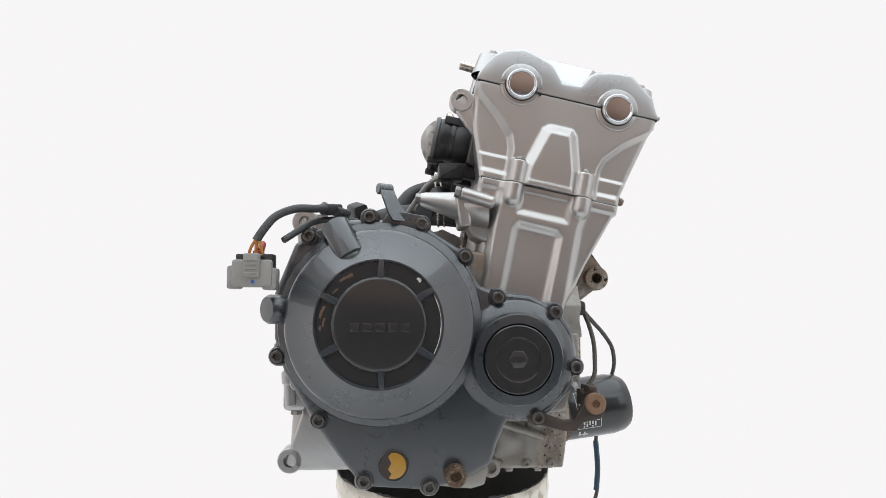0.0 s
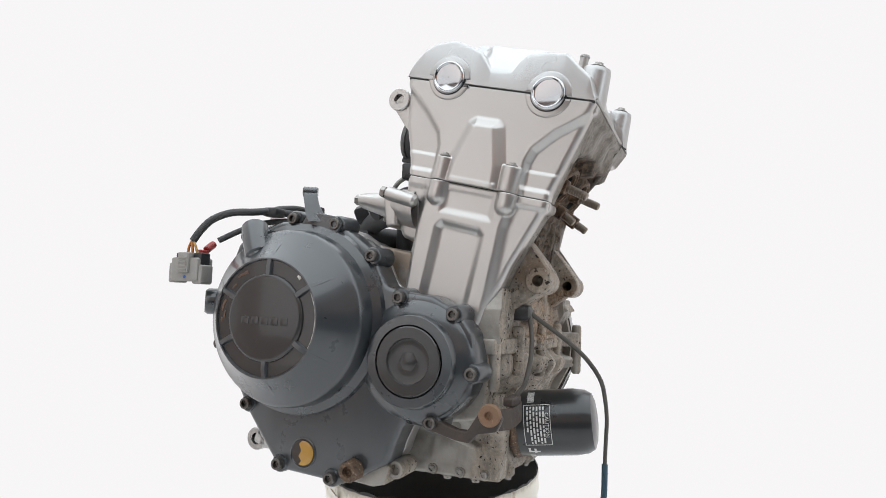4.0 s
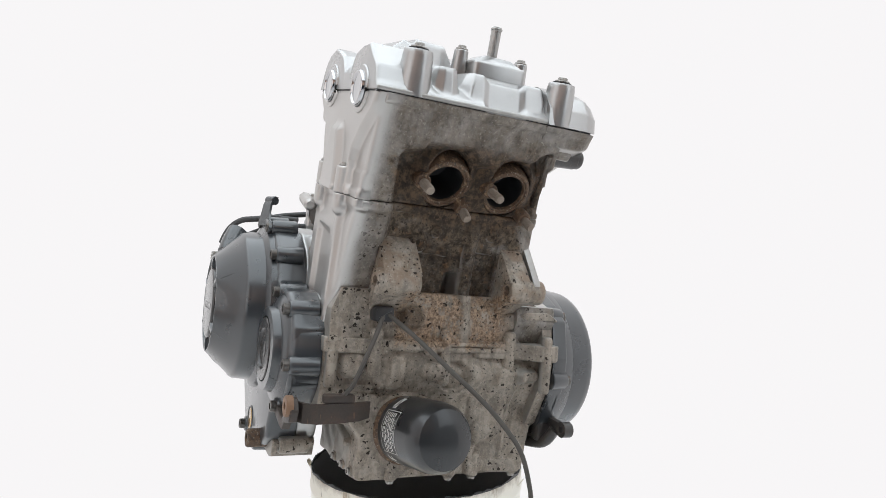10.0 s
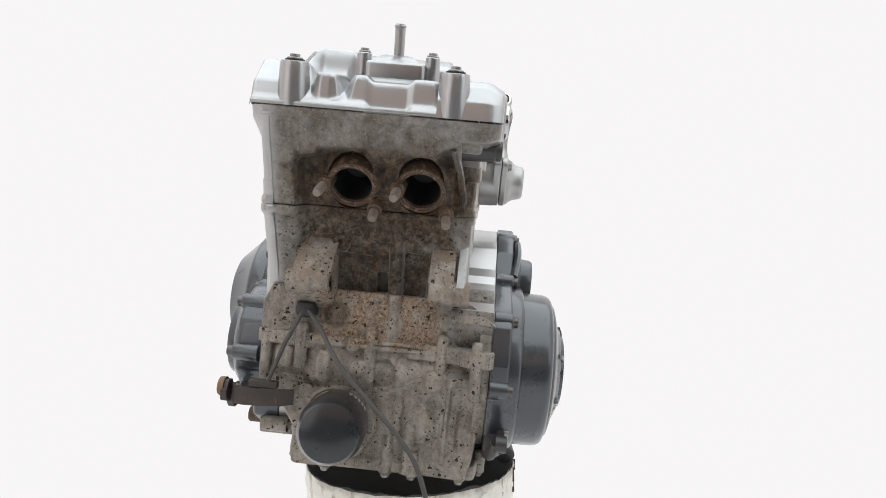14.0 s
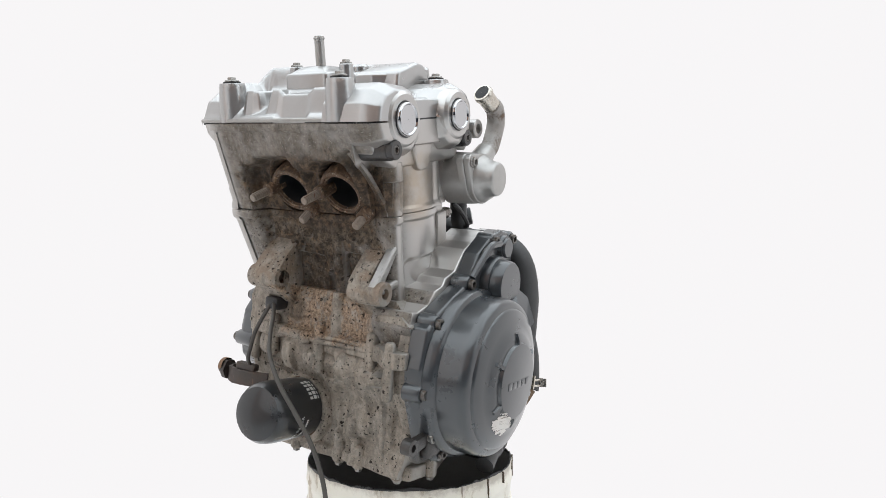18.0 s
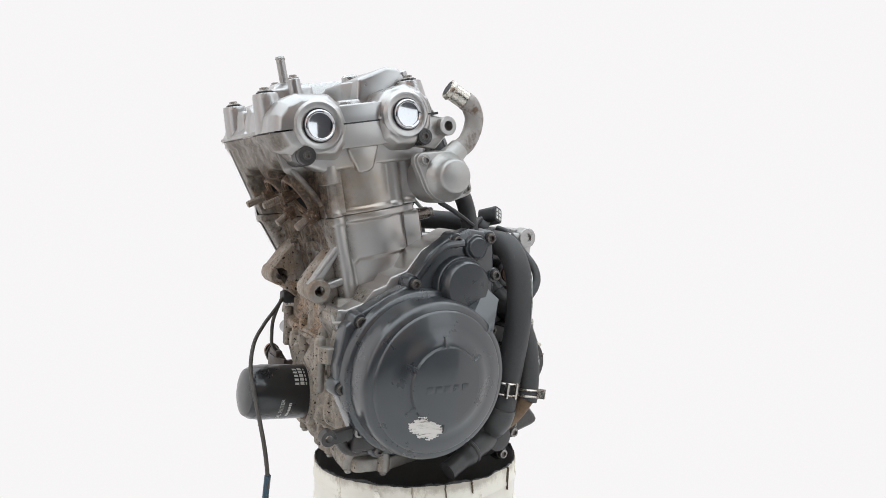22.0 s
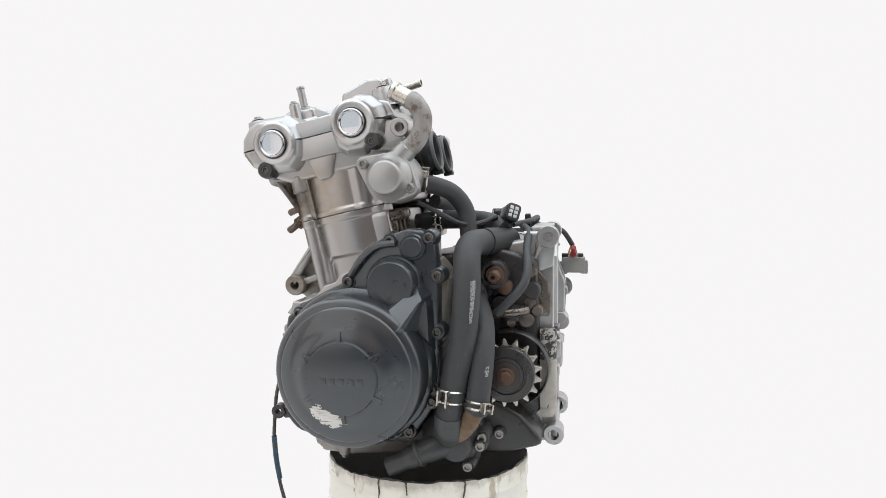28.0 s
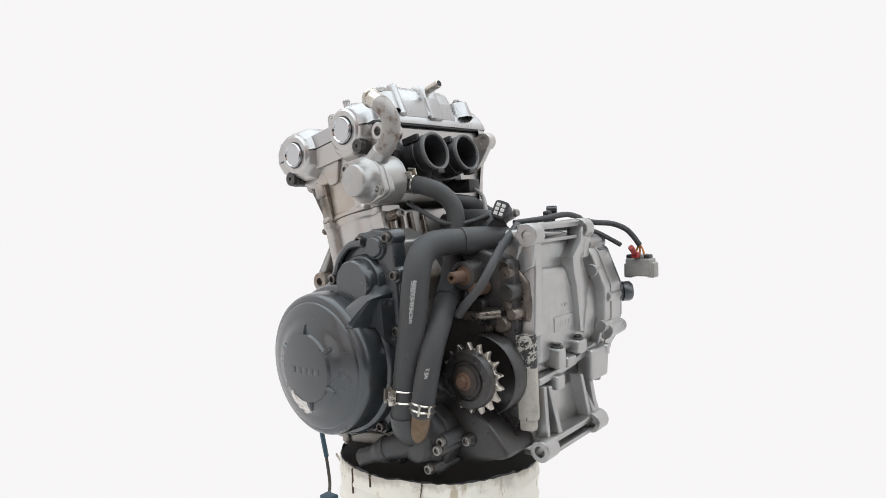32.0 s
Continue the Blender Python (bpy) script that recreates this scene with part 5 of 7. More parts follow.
def cover():
    bm = nb()
    relief(bm, TOP, (-0.2005, 0.046), [(-0.3, -0.104), (0.3, -0.104)], [(-0.3, 0.1188), (0.3, 0.1188)], cover_top, 0.3112, 0.0012, 0.0045)
    for pts in UPPER_BOSS:
        cam_boss(bm, pts)
    slab(bm, CYLF, [(-0.035, 0.3104), (-0.032, 0.332), (0.044, 0.332), (0.048, 0.3104)], 0.0, 0.0612, 0.0012, 0)
    c = part("head_cover", bm, COVERSILVER, engine, "silver-painted cam cover with rounded humps")
    bm = nb()
    slab(bm, CYLF, [(-0.1035, 0.3108), (0.1210, 0.3108), (0.1205, 0.3155), (-0.1030, 0.3155)], -0.2000, 0.05, 0.0018, 0.002, both=True)
    part("cover_rim", bm, DULLCAST, c, "dulled rim of the cam cover")
    for u, w in ((-0.051, 0.3155), (0.067, 0.311)):
        bm = nb()
        pts = [(u + 0.0255 * math.cos(math.pi * k / 16), max(0.3115, w + 0.0255 * math.sin(math.pi * k / 16))) for k in range(17)]
        slab(bm, CYR, pts, 0.19, 0.2022, 0.002, 0)
        part("cam_seat", bm, COVERSILVER, c)
    for p, out in (((0.0935, -0.199, 0.2308), -Y), ((0.2084, -0.199, 0.2025), -Y), ((0.2078, 0.0715, 0.2026), Y), ((0.0937, 0.0715, 0.2283), Y)):
        m = basis(Vector(p), X, Z, out)
        bm = nb()
        lathe(bm, m, 0, 0, [(0.0200, -0.012), (0.0200, 0.0026), (0.0188, 0.0026)], 40, False)
        part("cap_seal", bm, PLASTIC, engine, "black rubber seal ring")
        bm = nb()
        lathe(bm, m, 0, 0, [(0.0190, -0.01), (0.0190, 0.0040), (0.0187, 0.0055), (0.0179, 0.0066), (0.0168, 0.0070), (0.0160, 0.0064), (0.0154, 0.0054), (0.0148, 0.0051), (0.0142, 0.0050), (0.0004, 0.0050)], 56, False)
        part("cam_end_cap", bm, CHROME, engine, "chromed round camshaft end plug")
    for u, y, w0 in ((0.103, -0.157, 0.311), (0.107, 0.0166, 0.311), (-0.089, 0.017, 0.33), (-0.089, -0.157, 0.33)):
        bm = nb()
        lathe(bm, TOP, u, y, [(0.0215 if u < 0 else 0.0185, w0), (0.0175 if u < 0 else 0.0158, 0.352), (0.0165 if u < 0 else 0.015, 0.3565), (0.0145, 0.3575), (0.0004, 0.3575)], 28, False)
        part("bolt_boss", bm, COVERSILVER, c)
        bm = nb()
        lathe(bm, TOP, u, y, [(0.0105, 0.357), (0.0105, 0.3595), (0.0004, 0.3595)], 20, False)
        part("rubber_washer", bm, PLASTIC, c)
        bolt(c, cy(u, 0.3595, y), W, 0.0055, 0.0055, 0.0085, False)
    # air valve cover with hose stub
    bm = nb()
    slab(bm, TOP, [(0.032, -0.084), (0.088, -0.084), (0.088, -0.019), (0.032, -0.019)], 0.34, 0.366, 0.004, 0.006)
    skin(bm, [[TOP @ Vector((0.06 + sx * a, -0.0515 + sy * b, w)) for sx, sy in ((-1, -1), (1, -1), (1, 1), (-1, 1))] for a, b, w in ((0.024, 0.028, 0.365), (0.015, 0.016, 0.373), (0.011, 0.012, 0.374))])
    v = part("air_valve_cover", bm, COVERSILVER, c, "silver cover with a hose stub")
    for y in (-0.0902, -0.0129):
        bm = nb()
        lathe(bm, TOP, 0.059, y, [(0.0095, 0.34), (0.008, 0.374), (0.007, 0.375), (0.0004, 0.375)], 20, False)
        part("bolt_post", bm, COVERSILVER, c)
        bolt(c, cy(0.059, 0.375, y), W, 0.005, 0.005, 0.007, False)
    bm = nb()
    a, b = cy(0.0586, 0.37, -0.0515), Vector((0.2205, -0.0517, 0.2995))
    rod(bm, a, b, 0.0058, 20, 0.0008)
    d = (b - a).normalized()
    rod(bm, b - d * 0.005, b - d * 0.001, 0.0066, 20, 0.0012)
    part("hose_stub", bm, DULLCAST, c, "dull steel hose stub")
    # breather box at the back with its stub
    bm = nb()
    slab(bm, CYLF, [(-0.104, 0.318), (-0.100, 0.35), (-0.094, 0.367), (-0.082, 0.377), (-0.066, 0.380), (-0.022, 0.368), (-0.015, 0.335)], -0.128, 0.004, 0.005, 0.008, 3, 0, True)
    bx = part("breather_box", bm, COVERSILVER, c, "raised silver breather box")
    for y in (-0.004, -0.066):
        bm = nb()
        rod(bm, cy(-0.099, 0.322, y), cy(-0.089, 0.374, y), 0.0085, 16, 0.003)
        part("upright_rib", bm, COVERSILVER, c)
    bm = nb()
    slab(bm, CYLF, [(-0.108, 0.318), (-0.104, 0.355), (-0.100, 0.374), (-0.085, 0.381), (-0.06, 0.380), (-0.05, 0.33)], -0.094, -0.060, 0.006, 0.006, 3, 0, True)
    part("stub_hump", bm, COVERSILVER, c)
    bm = nb()
    slab(bm, TOP, [(-0.075, -0.13), (-0.03, -0.12), (-0.01, -0.09), (-0.01, -0.03), (-0.03, 0.0), (-0.07, 0.004)], 0.33, 0.366, 0.003, 0.008)
    part("breather_plate", bm, COVERSILVER, c)
    bm = nb()
    rod(bm, cy(-0.085, 0.368, -0.0745), cy(-0.126, 0.371, -0.0735), 0.0062, 18, 0.001)
    part("hose_stub", bm, ZINC, c, "steel breather stub")
    # flat black disc that paints the shade inside the stub
    bm = nb()
    lathe(bm, basis(cy(-0.1262, 0.371, -0.0735), Y, W, -U), 0, 0, [(0.0045, 0.0002), (0.0004, 0.0002)], 16, False)
    part("stub_bore_shade", bm, SOOT_AND_SHADE, c)
    bm = nb()
    lathe(bm, TOP, -0.045, -0.0745, [(0.013, 0.35), (0.012, 0.377), (0.009, 0.38), (0.0004, 0.38)], 24, False)
    part("breather_dome", bm, COVERSILVER, c)
    bm = nb()
    slab(bm, TOP, [(-0.01, -0.03), (0.02, -0.03), (0.02, 0.03), (-0.01, 0.03)], 0.325, 0.340, 0.003, 0.005)
    part("plug_well", bm, COVERSILVER, c)


crankcase()
gearbox()
sprocket()
cylinder()
head()
cover()


# --- side covers ---
def ray_rib(bm, m, cx, cyy, ang, r0, r1, d0, d1, w0, w1):
    """A low radial rib that follows a cone from radius r0 to r1."""
    ca, sa = math.cos(ang), math.sin(ang)
    rings = []
    for r, d, w in ((r0, d0, w0), ((r0 + r1) / 2, (d0 + d1) / 2 + 0.001, (w0 + w1) / 2), (r1, d1, w1)):
        ring = []
        for s, k in ((-1, -0.004), (-0.6, 0.0), (0.6, 0.0), (1, -0.004)):
            ring.append(m @ Vector((cx + r * ca - s * w * sa, cyy + r * sa + s * w * ca, d + k)))
        rings.append(ring)
    skin(bm, rings)


def emblem(parent, m, cx, cyy, width, height, d, material):
    """Worn raised maker's mark, as plain blocks."""
    n = 5
    w = width / n
    for i in range(n):
        bm = nb()
        x0 = cx - width / 2 + i * w
        box(bm, m, x0 + w * 0.12, x0 + w * 0.88, cyy - height / 2, cyy + height / 2, d - 0.002, d + 0.0004, 0.0003, 0.0008, False)
        part("emblem_block", bm, material, parent)


CC = (-0.069, -0.0485)


def clutch_cover():
    bm = nb()
    slab(bm, RIGHT, COVER_EDGE, 0.196, 0.232, 0.006, 0.01)
    lathe(bm, RIGHT, CC[0], CC[1], [(0.113, 0.226), (0.109, 0.238), (0.104, 0.241), (0.1005, 0.243), (0.0985, 0.262), (0.0965, 0.2655), (0.094, 0.267), (0.0655, 0.2965), (0.0645, 0.2978), (0.063, 0.2978), (0.0620, 0.2952), (0.0475, 0.2952)], 128, False)
    lathe(bm, RIGHT, 0.0785, -0.0875, [(0.0700, 0.198), (0.0695, 0.222), (0.0675, 0.2285), (0.0600, 0.236), (0.0505, 0.2395), (0.0488, 0.2475), (0.0478, 0.2485), (0.0384, 0.2492)], 96, False)
    c = part("clutch_cover", bm, BLACK, engine, "charcoal-painted clutch and crank cover with scuffs")
    # crank plug with hexagon recess, sunk in a dark groove
    bm = nb()
    lathe(bm, RIGHT, 0.0785, -0.0875, [(0.0384, 0.2492), (0.0376, 0.244), (0.0366, 0.244)], 72, False)
    part("plug_groove", bm, SOOT_AND_SHADE, c, "dark groove")
    bm = nb()
    lathe(bm, RIGHT, 0.0785, -0.0875, [(0.0366, 0.243), (0.0366, 0.2495), (0.0355, 0.2505), (0.0245, 0.2505), (0.0232, 0.2482), (0.0205, 0.2476), (0.0125, 0.2482), (0.0004, 0.2482)], 72, False)
    lathe(bm, RIGHT, 0.0785, -0.0875, [(0.0108, 0.2475), (0.0106, 0.2486), (0.0100, 0.2490), (0.0004, 0.2490)], 6, False)
    part("crank_plug", bm, DISC, c, "dark round crank plug")
    bm = nb()
    lathe(bm, RIGHT, CC[0], CC[1], [(0.0476, 0.2950), (0.0473, 0.2970), (0.0464, 0.2982), (0.0448, 0.2992), (0.043, 0.2995), (0.0004, 0.2995)], 96, False)
    part("disc_face", bm, DISC, c, "dark round disc face")
    # ribs
    for k in range(6):
        a = radians(90 + 60 * k + (3 if k % 2 else -2))
        bm = nb()
        ray_rib(bm, RIGHT, CC[0], CC[1], a, 0.0445, 0.0645, 0.2988, 0.298, 0.0042, 0.0038)
        part("disc_rib", bm, BLACK, c)
        bm = nb()
        ray_rib(bm, RIGHT, CC[0], CC[1], a, 0.0635, 0.088, 0.2985, 0.2728, 0.0038, 0.0015)
        part("cone_rib", bm, BLACK, c)
    bm = nb()
    lathe(bm, RIGHT, CC[0], CC[1], [(0.0619, 0.2956), (0.0476, 0.2956)], 96, False)
    part("sunk_ring", bm, DISC, c, "darker sunk ring with bare scratches")
    for a, r, l, w in ((121, 0.0555, 0.006, 0.0036), (128, 0.0565, 0.010, 0.0026), (143, 0.0540, 0.007, 0.0020), (152, 0.0580, 0.006, 0.0018), (48, 0.0590, 0.005, 0.0032), (168, 0.0570, 0.013, 0.0030), (178, 0.0540, 0.009, 0.0020), (184, 0.0575, 0.005, 0.0024)):
        t = radians(a)
        bm = nb()
        mm = RIGHT @ Matrix.Translation((CC[0] + r * math.cos(t), CC[1] + r * math.sin(t), 0)) @ Matrix.Rotation(t + 1.4, 4, "Z")
        slab(bm, mm, [(-l / 2, -w / 2), (0, -w * 0.7), (l / 2, -w / 3), (l / 2, w / 2), (0, w * 0.3), (-l / 2, w / 2)], 0.2945, 0.2961, 0.0002, 0.0004)
        part("paint_chip", bm, RUST if a > 100 else BARE, c, "orange-brown paint chip" if a > 100 else "bare paint chip")
    bm = nb()
    rim = []
    for k in range(25):
        t = radians(-28 + 2.3 * k)
        w = 0.0004 + 0.0006 * max(0.0, noise.noise(Vector((k * 0.8, 1.7, 0.3))) + 0.25)
        rim.append([RIGHT @ Vector((CC[0] + r * math.cos(t), CC[1] + r * math.sin(t), d)) for r, d in ((0.0619 - w, 0.2958), (0.0619 + 0.2 * w, 0.2962), (0.0619 + 0.2 * w, 0.2950), (0.0619 - w, 0.2950))])
    skin(bm, rim)
    part("worn_edge", bm, BARE, c, "bare worn paint along the sunk ring")
    emblem(c, RIGHT, -0.0675, -0.0515, 0.062, 0.0085, 0.2995, DISC)
    for x, z in ((0.0225, 0.0234), (-0.0251, 0.0591), (0.0583, -0.0214), (0.1218, -0.0369), (0.1437, -0.0968), (0.1011, -0.1504), (-0.1336, -0.1514), (-0.085, -0.2147), (-0.016, -0.222), (-0.082, 0.066), (-0.178, -0.084), (-0.147, 0.045)):
        boss(c, RIGHT, x, z, 0.0105, 0.2, 0.2335, BLACK, 1, r=0.0066, h=0.007, material=DARKBOLT)
    # oil filler boss
    bm = nb()
    tube(bm, [(-0.116, -0.262, 0.052), (-0.112, -0.266, 0.045), (-0.104, -0.272, 0.031), (-0.097, -0.276, 0.019), (-0.0945, -0.277, 0.014)], 0.015, 28, 6, True, [0.0150, 0.0150, 0.0148, 0.0125])
    part("filler_boss", bm, BLACK, c)
    bm = nb()
    slab(bm, RIGHT, [(-0.138, 0.048), (-0.118, 0.054), (-0.095, 0.05), (-0.098, 0.044), (-0.115, 0.046), (-0.132, 0.04)], 0.225, 0.262, 0.002, 0.003)
    part("filler_lip", bm, BLACK, c)
    # sight glass, deep in its hole and half full of oil
    bm = nb()
    lathe(bm, RIGHT, -0.0543, -0.2001, [(0.0175, 0.229), (0.0172, 0.2325), (0.0158, 0.2330), (0.0150, 0.2320), (0.0148, 0.2318)], 40, False)
    part("sight_ring", bm, BLACK, c, "charcoal sight glass ring")
    bm = nb()
    lathe(bm, RIGHT, -0.0543, -0.2001, [(0.0149, 0.2321), (0.0110, 0.23225), (0.0004, 0.2323)], 40, False)
    part("sight_well", bm, DARKRUST, c, "dark sight well")
    bm = nb()
    rim = [(-0.0543 + 0.0137 * math.cos(radians(a)), -0.2001 + 0.0137 * math.sin(radians(a))) for a in range(-112, 100, 10)]
    slab(bm, RIGHT, rim + [(-0.0600, -0.1905), (-0.0565, -0.1975), (-0.0600, -0.2040), (-0.0560, -0.2085)], 0.2318, 0.2330, 0.0004, 0.0012)
    part("sight_glass", bm, AMBER, c, "amber oil behind the sight glass")
    # low bosses and rusty bolts
    for x, z, d, r in ((0.0116, -0.2095, 0.247, 0.0115), (0.053, -0.2085, 0.215, 0.0105)):
        bm = nb()
        lathe(bm, RIGHT, x, z, [(r, 0.18), (r, d - 0.002), (r - 0.0015, d), (0.006, d), (0.0055, d - 0.006), (0.0004, d - 0.006)], 24, False)
        part("drain_boss", bm, RUSTCAST if d > 0.23 else GRIMY, c, "rusty bolt boss" if d > 0.23 else "")
    bm = nb()
    slab(bm, RIGHT, [(-0.006, -0.2062), (0.0412, -0.1988), (0.0502, -0.2057), (0.0445, -0.2244), (0.030, -0.2285), (-0.0076, -0.2249)], 0.17, 0.222, 0.003, 0.004)
    part("bottom_ear", bm, GRIMY, c)
    # rear knob
    bm = nb()
    d = Vector((-0.75, -0.66, 0.0)).normalized()
    lathe(bm, basis(Vector((-0.166, -0.238, -0.034)), Z, d.cross(Z), d), 0, 0, [(0.012, 0), (0.0115, 0.012), (0.0155, 0.013), (0.0155, 0.024), (0.013, 0.0275), (0.0004, 0.028)], 24, False)
    part("rear_knob", bm, BLACK, c, "charcoal plastic plug")
    # lever bracket that rises over the cover
    bm = nb()
    side = Vector((0.9, 0.43, 0)).normalized()
    sk = []
    for x, y, z, w in ((-0.046, -0.238, 0.062, 0.012), (-0.053, -0.2375, 0.072, 0.0105), (-0.058, -0.236, 0.082, 0.0085), (-0.062, -0.234, 0.092, 0.0082), (-0.0645, -0.2305, 0.1, 0.008), (-0.066, -0.225, 0.1035, 0.0075)):
        p, nn = Vector((x, y, z)), Vector((0.43, -0.9, 0)) * 0.0018
        sk.append([p + side * w + nn, p - side * w + nn, p - side * w - nn, p + side * w - nn])
    skin(bm, sk)
    lv = part("lever_bracket", bm, BLACK, c, "bent black steel bracket")
    bm = nb()
    rod(bm, Vector((-0.066, -0.2285, 0.0985)) - side * 0.0085, Vector((-0.066, -0.2285, 0.0985)) + side * 0.0085, 0.0062, 18, 0.001)
    part("bracket_eye", bm, BLACK, c)
    bm = nb()
    slab(bm, RIGHT, [(-0.064, 0.052), (-0.022, 0.048), (-0.016, 0.058), (-0.024, 0.068), (-0.046, 0.072), (-0.062, 0.07), (-0.07, 0.06)], 0.234, 0.2385, 0.001, 0.005)
    part("bracket_foot", bm, BLACK, c)
    boss(c, RIGHT, -0.0545, 0.064, 0.003, 0.236, 0.2405, STEEL, n=14, name="rivet")


AC = (0.079, -0.0925)
APROF = [(0.0985, 0.1), (0.0975, 0.147), (0.0962, 0.1530), (0.0945, 0.1565), (0.0920, 0.1585), (0.0875, 0.1600), (0.0862, 0.1602), (0.0850, 0.1622), (0.0835, 0.1632), (0.0700, 0.1672), (0.0600, 0.1695), (0.0560, 0.1732), (0.0470, 0.1745), (0.0455, 0.1785), (0.0440, 0.1790), (0.0004, 0.1795)]


def alternator_cover():
    bm = nb()
    slab(bm, LEFT, [(0.179, -0.031), (0.188, -0.076), (0.186, -0.11), (0.162, -0.165), (0.12, -0.195), (0.076, -0.206), (0.002, -0.18), (-0.022, -0.145), (-0.03, -0.093), (-0.03, 0.03), (-0.024, 0.083), (0.011, 0.088), (0.042, 0.077), (0.071, 0.056), (0.091, 0.02), (0.125, 0.004), (0.155, -0.012)], 0.085, 0.107, 0.004, 0.008)
    lathe(bm, LEFT, AC[0], AC[1], APROF, 128, False)
    lathe(bm, LEFT, AC[0], AC[1], [(0.106, 0.1), (0.1045, 0.118), (0.102, 0.121), (0.095, 0.123)], 96, False)
    lathe(bm, LEFT, 0.027, 0.017, [(0.038, 0.1), (0.0365, 0.117), (0.035, 0.119), (0.0325, 0.119), (0.031, 0.132), (0.029, 0.1345), (0.0004, 0.135)], 56, False)
    lathe(bm, LEFT, 0.003, 0.064, [(0.0180, 0.1), (0.0172, 0.1105), (0.0160, 0.1120), (0.0138, 0.1120), (0.0130, 0.1150), (0.0120, 0.1158), (0.0004, 0.1158)], 40, False)
    a = part("alternator_cover", bm, BLACK, engine, "charcoal-painted alternator cover with a scraped patch")
    bm = nb()
    foot = [(0.048, -0.024), (0.038, -0.004), (-0.002, 0.024), (-0.023, 0.006), (-0.012, -0.046), (0.018, -0.062)]
    crown = [(0.038, -0.028, 0.160), (0.026, -0.017, 0.154), (-0.006, 0.012, 0.128), (-0.0135, -0.001, 0.144), (0.0056, -0.0305, 0.163), (0.022, -0.045, 0.159)]
    skin(bm, [[LEFT @ Vector((*p, 0.10)) for p in foot], [LEFT @ Vector((p[0] * 0.2 + q[0] * 0.8, p[1] * 0.2 + q[1] * 0.8, q[2] - 0.004)) for p, q in zip(foot, crown)], [LEFT @ Vector((q[0] * 0.92 + 0.0010, q[1] * 0.92 - 0.0014, q[2])) for q in crown]])
    part("wedge", bm, BLACK, a, angle=20)
    bm = nb()
    skin(bm, [[LEFT @ Vector((*p, d)) for p in pts] for pts, d in (([(-0.002, 0.014), (-0.024, -0.006), (-0.027, -0.075), (0.0, -0.05)], 0.10), ([(-0.007, 0.004), (-0.018, -0.004), (-0.0205, -0.055), (-0.004, -0.04)], 0.126))])
    part("wedge_web", bm, BLACK, a, angle=20)
    bm = nb()
    tube(bm, [(0.087, 0.108, 0.026), (0.07, 0.112, 0.05), (0.05, 0.112, 0.066), (0.025, 0.112, 0.07)], 0.005, 8, 5)
    part("cast_rib", bm, BLACK, a)
    for k in range(6):
        t = radians(88 + 60 * k)
        bm = nb()
        ray_rib(bm, LEFT, AC[0], AC[1], t, 0.0435, 0.058, 0.1785, 0.1745, 0.004, 0.003)
        part("disc_rib", bm, BLACK, a)
    emblem(a, LEFT, 0.078, -0.0955, 0.06, 0.0085, 0.1794, BLACK)
    for x, z in ((0.1609, -0.0257), (0.0905, 0.0179), (0.0328, 0.072), (-0.0183, 0.0763), (-0.029, 0.0273), (-0.0279, -0.0458), (0.1819, -0.104), (-0.0192, -0.1382), (-0.0192, -0.121), (0.0297, -0.1802), (0.0112, -0.1794), (0.13, -0.186)):
        boss(a, LEFT, x, z, 0.0105, 0.085, 0.108, BLACK, 1, r=0.0066, h=0.006, material=DARKBOLT)
    # the scrape: torn bare metal that lies on the dome
    rs, ds = [p[0] for p in APROF][::-1], [p[1] for p in APROF][::-1]
    rng = random.Random(5)
    bm = nb()
    grid = {}
    na, nr = 46, 26
    for i in range(na + 1):
        for j in range(nr + 1):
            t = radians(214 + 68 * i / na)
            r = 0.042 + 0.042 * j / nr
            d = float(np.interp(r, rs, ds)) + 0.0006
            grid[i, j] = LEFT @ Vector((AC[0] - r * math.cos(t), AC[1] + r * math.sin(t), d))
    keep = {}
    for i in range(na):
        for j in range(nr):
            p = (grid[i, j] + grid[i + 1, j + 1]) / 2
            e = ((p.x - 0.101 - (p.z + 0.142) * 0.8) / 0.0205) ** 2 + ((p.z + 0.1425) / 0.0150) ** 2
            e += 0.75 * noise.noise(Vector((p.x * 70, p.z * 480, 2.0)))
            if e < 0.85:
                for q in ((i, j), (i + 1, j), (i + 1, j + 1), (i, j + 1)):
                    if q not in keep:
                        keep[q] = bm.verts.new(grid[q])
                bm.faces.new([keep[q] for q in ((i, j), (i + 1, j), (i + 1, j + 1), (i, j + 1))])
    part("scrape", bm, SCRAPED, a, "bright scraped metal patch")


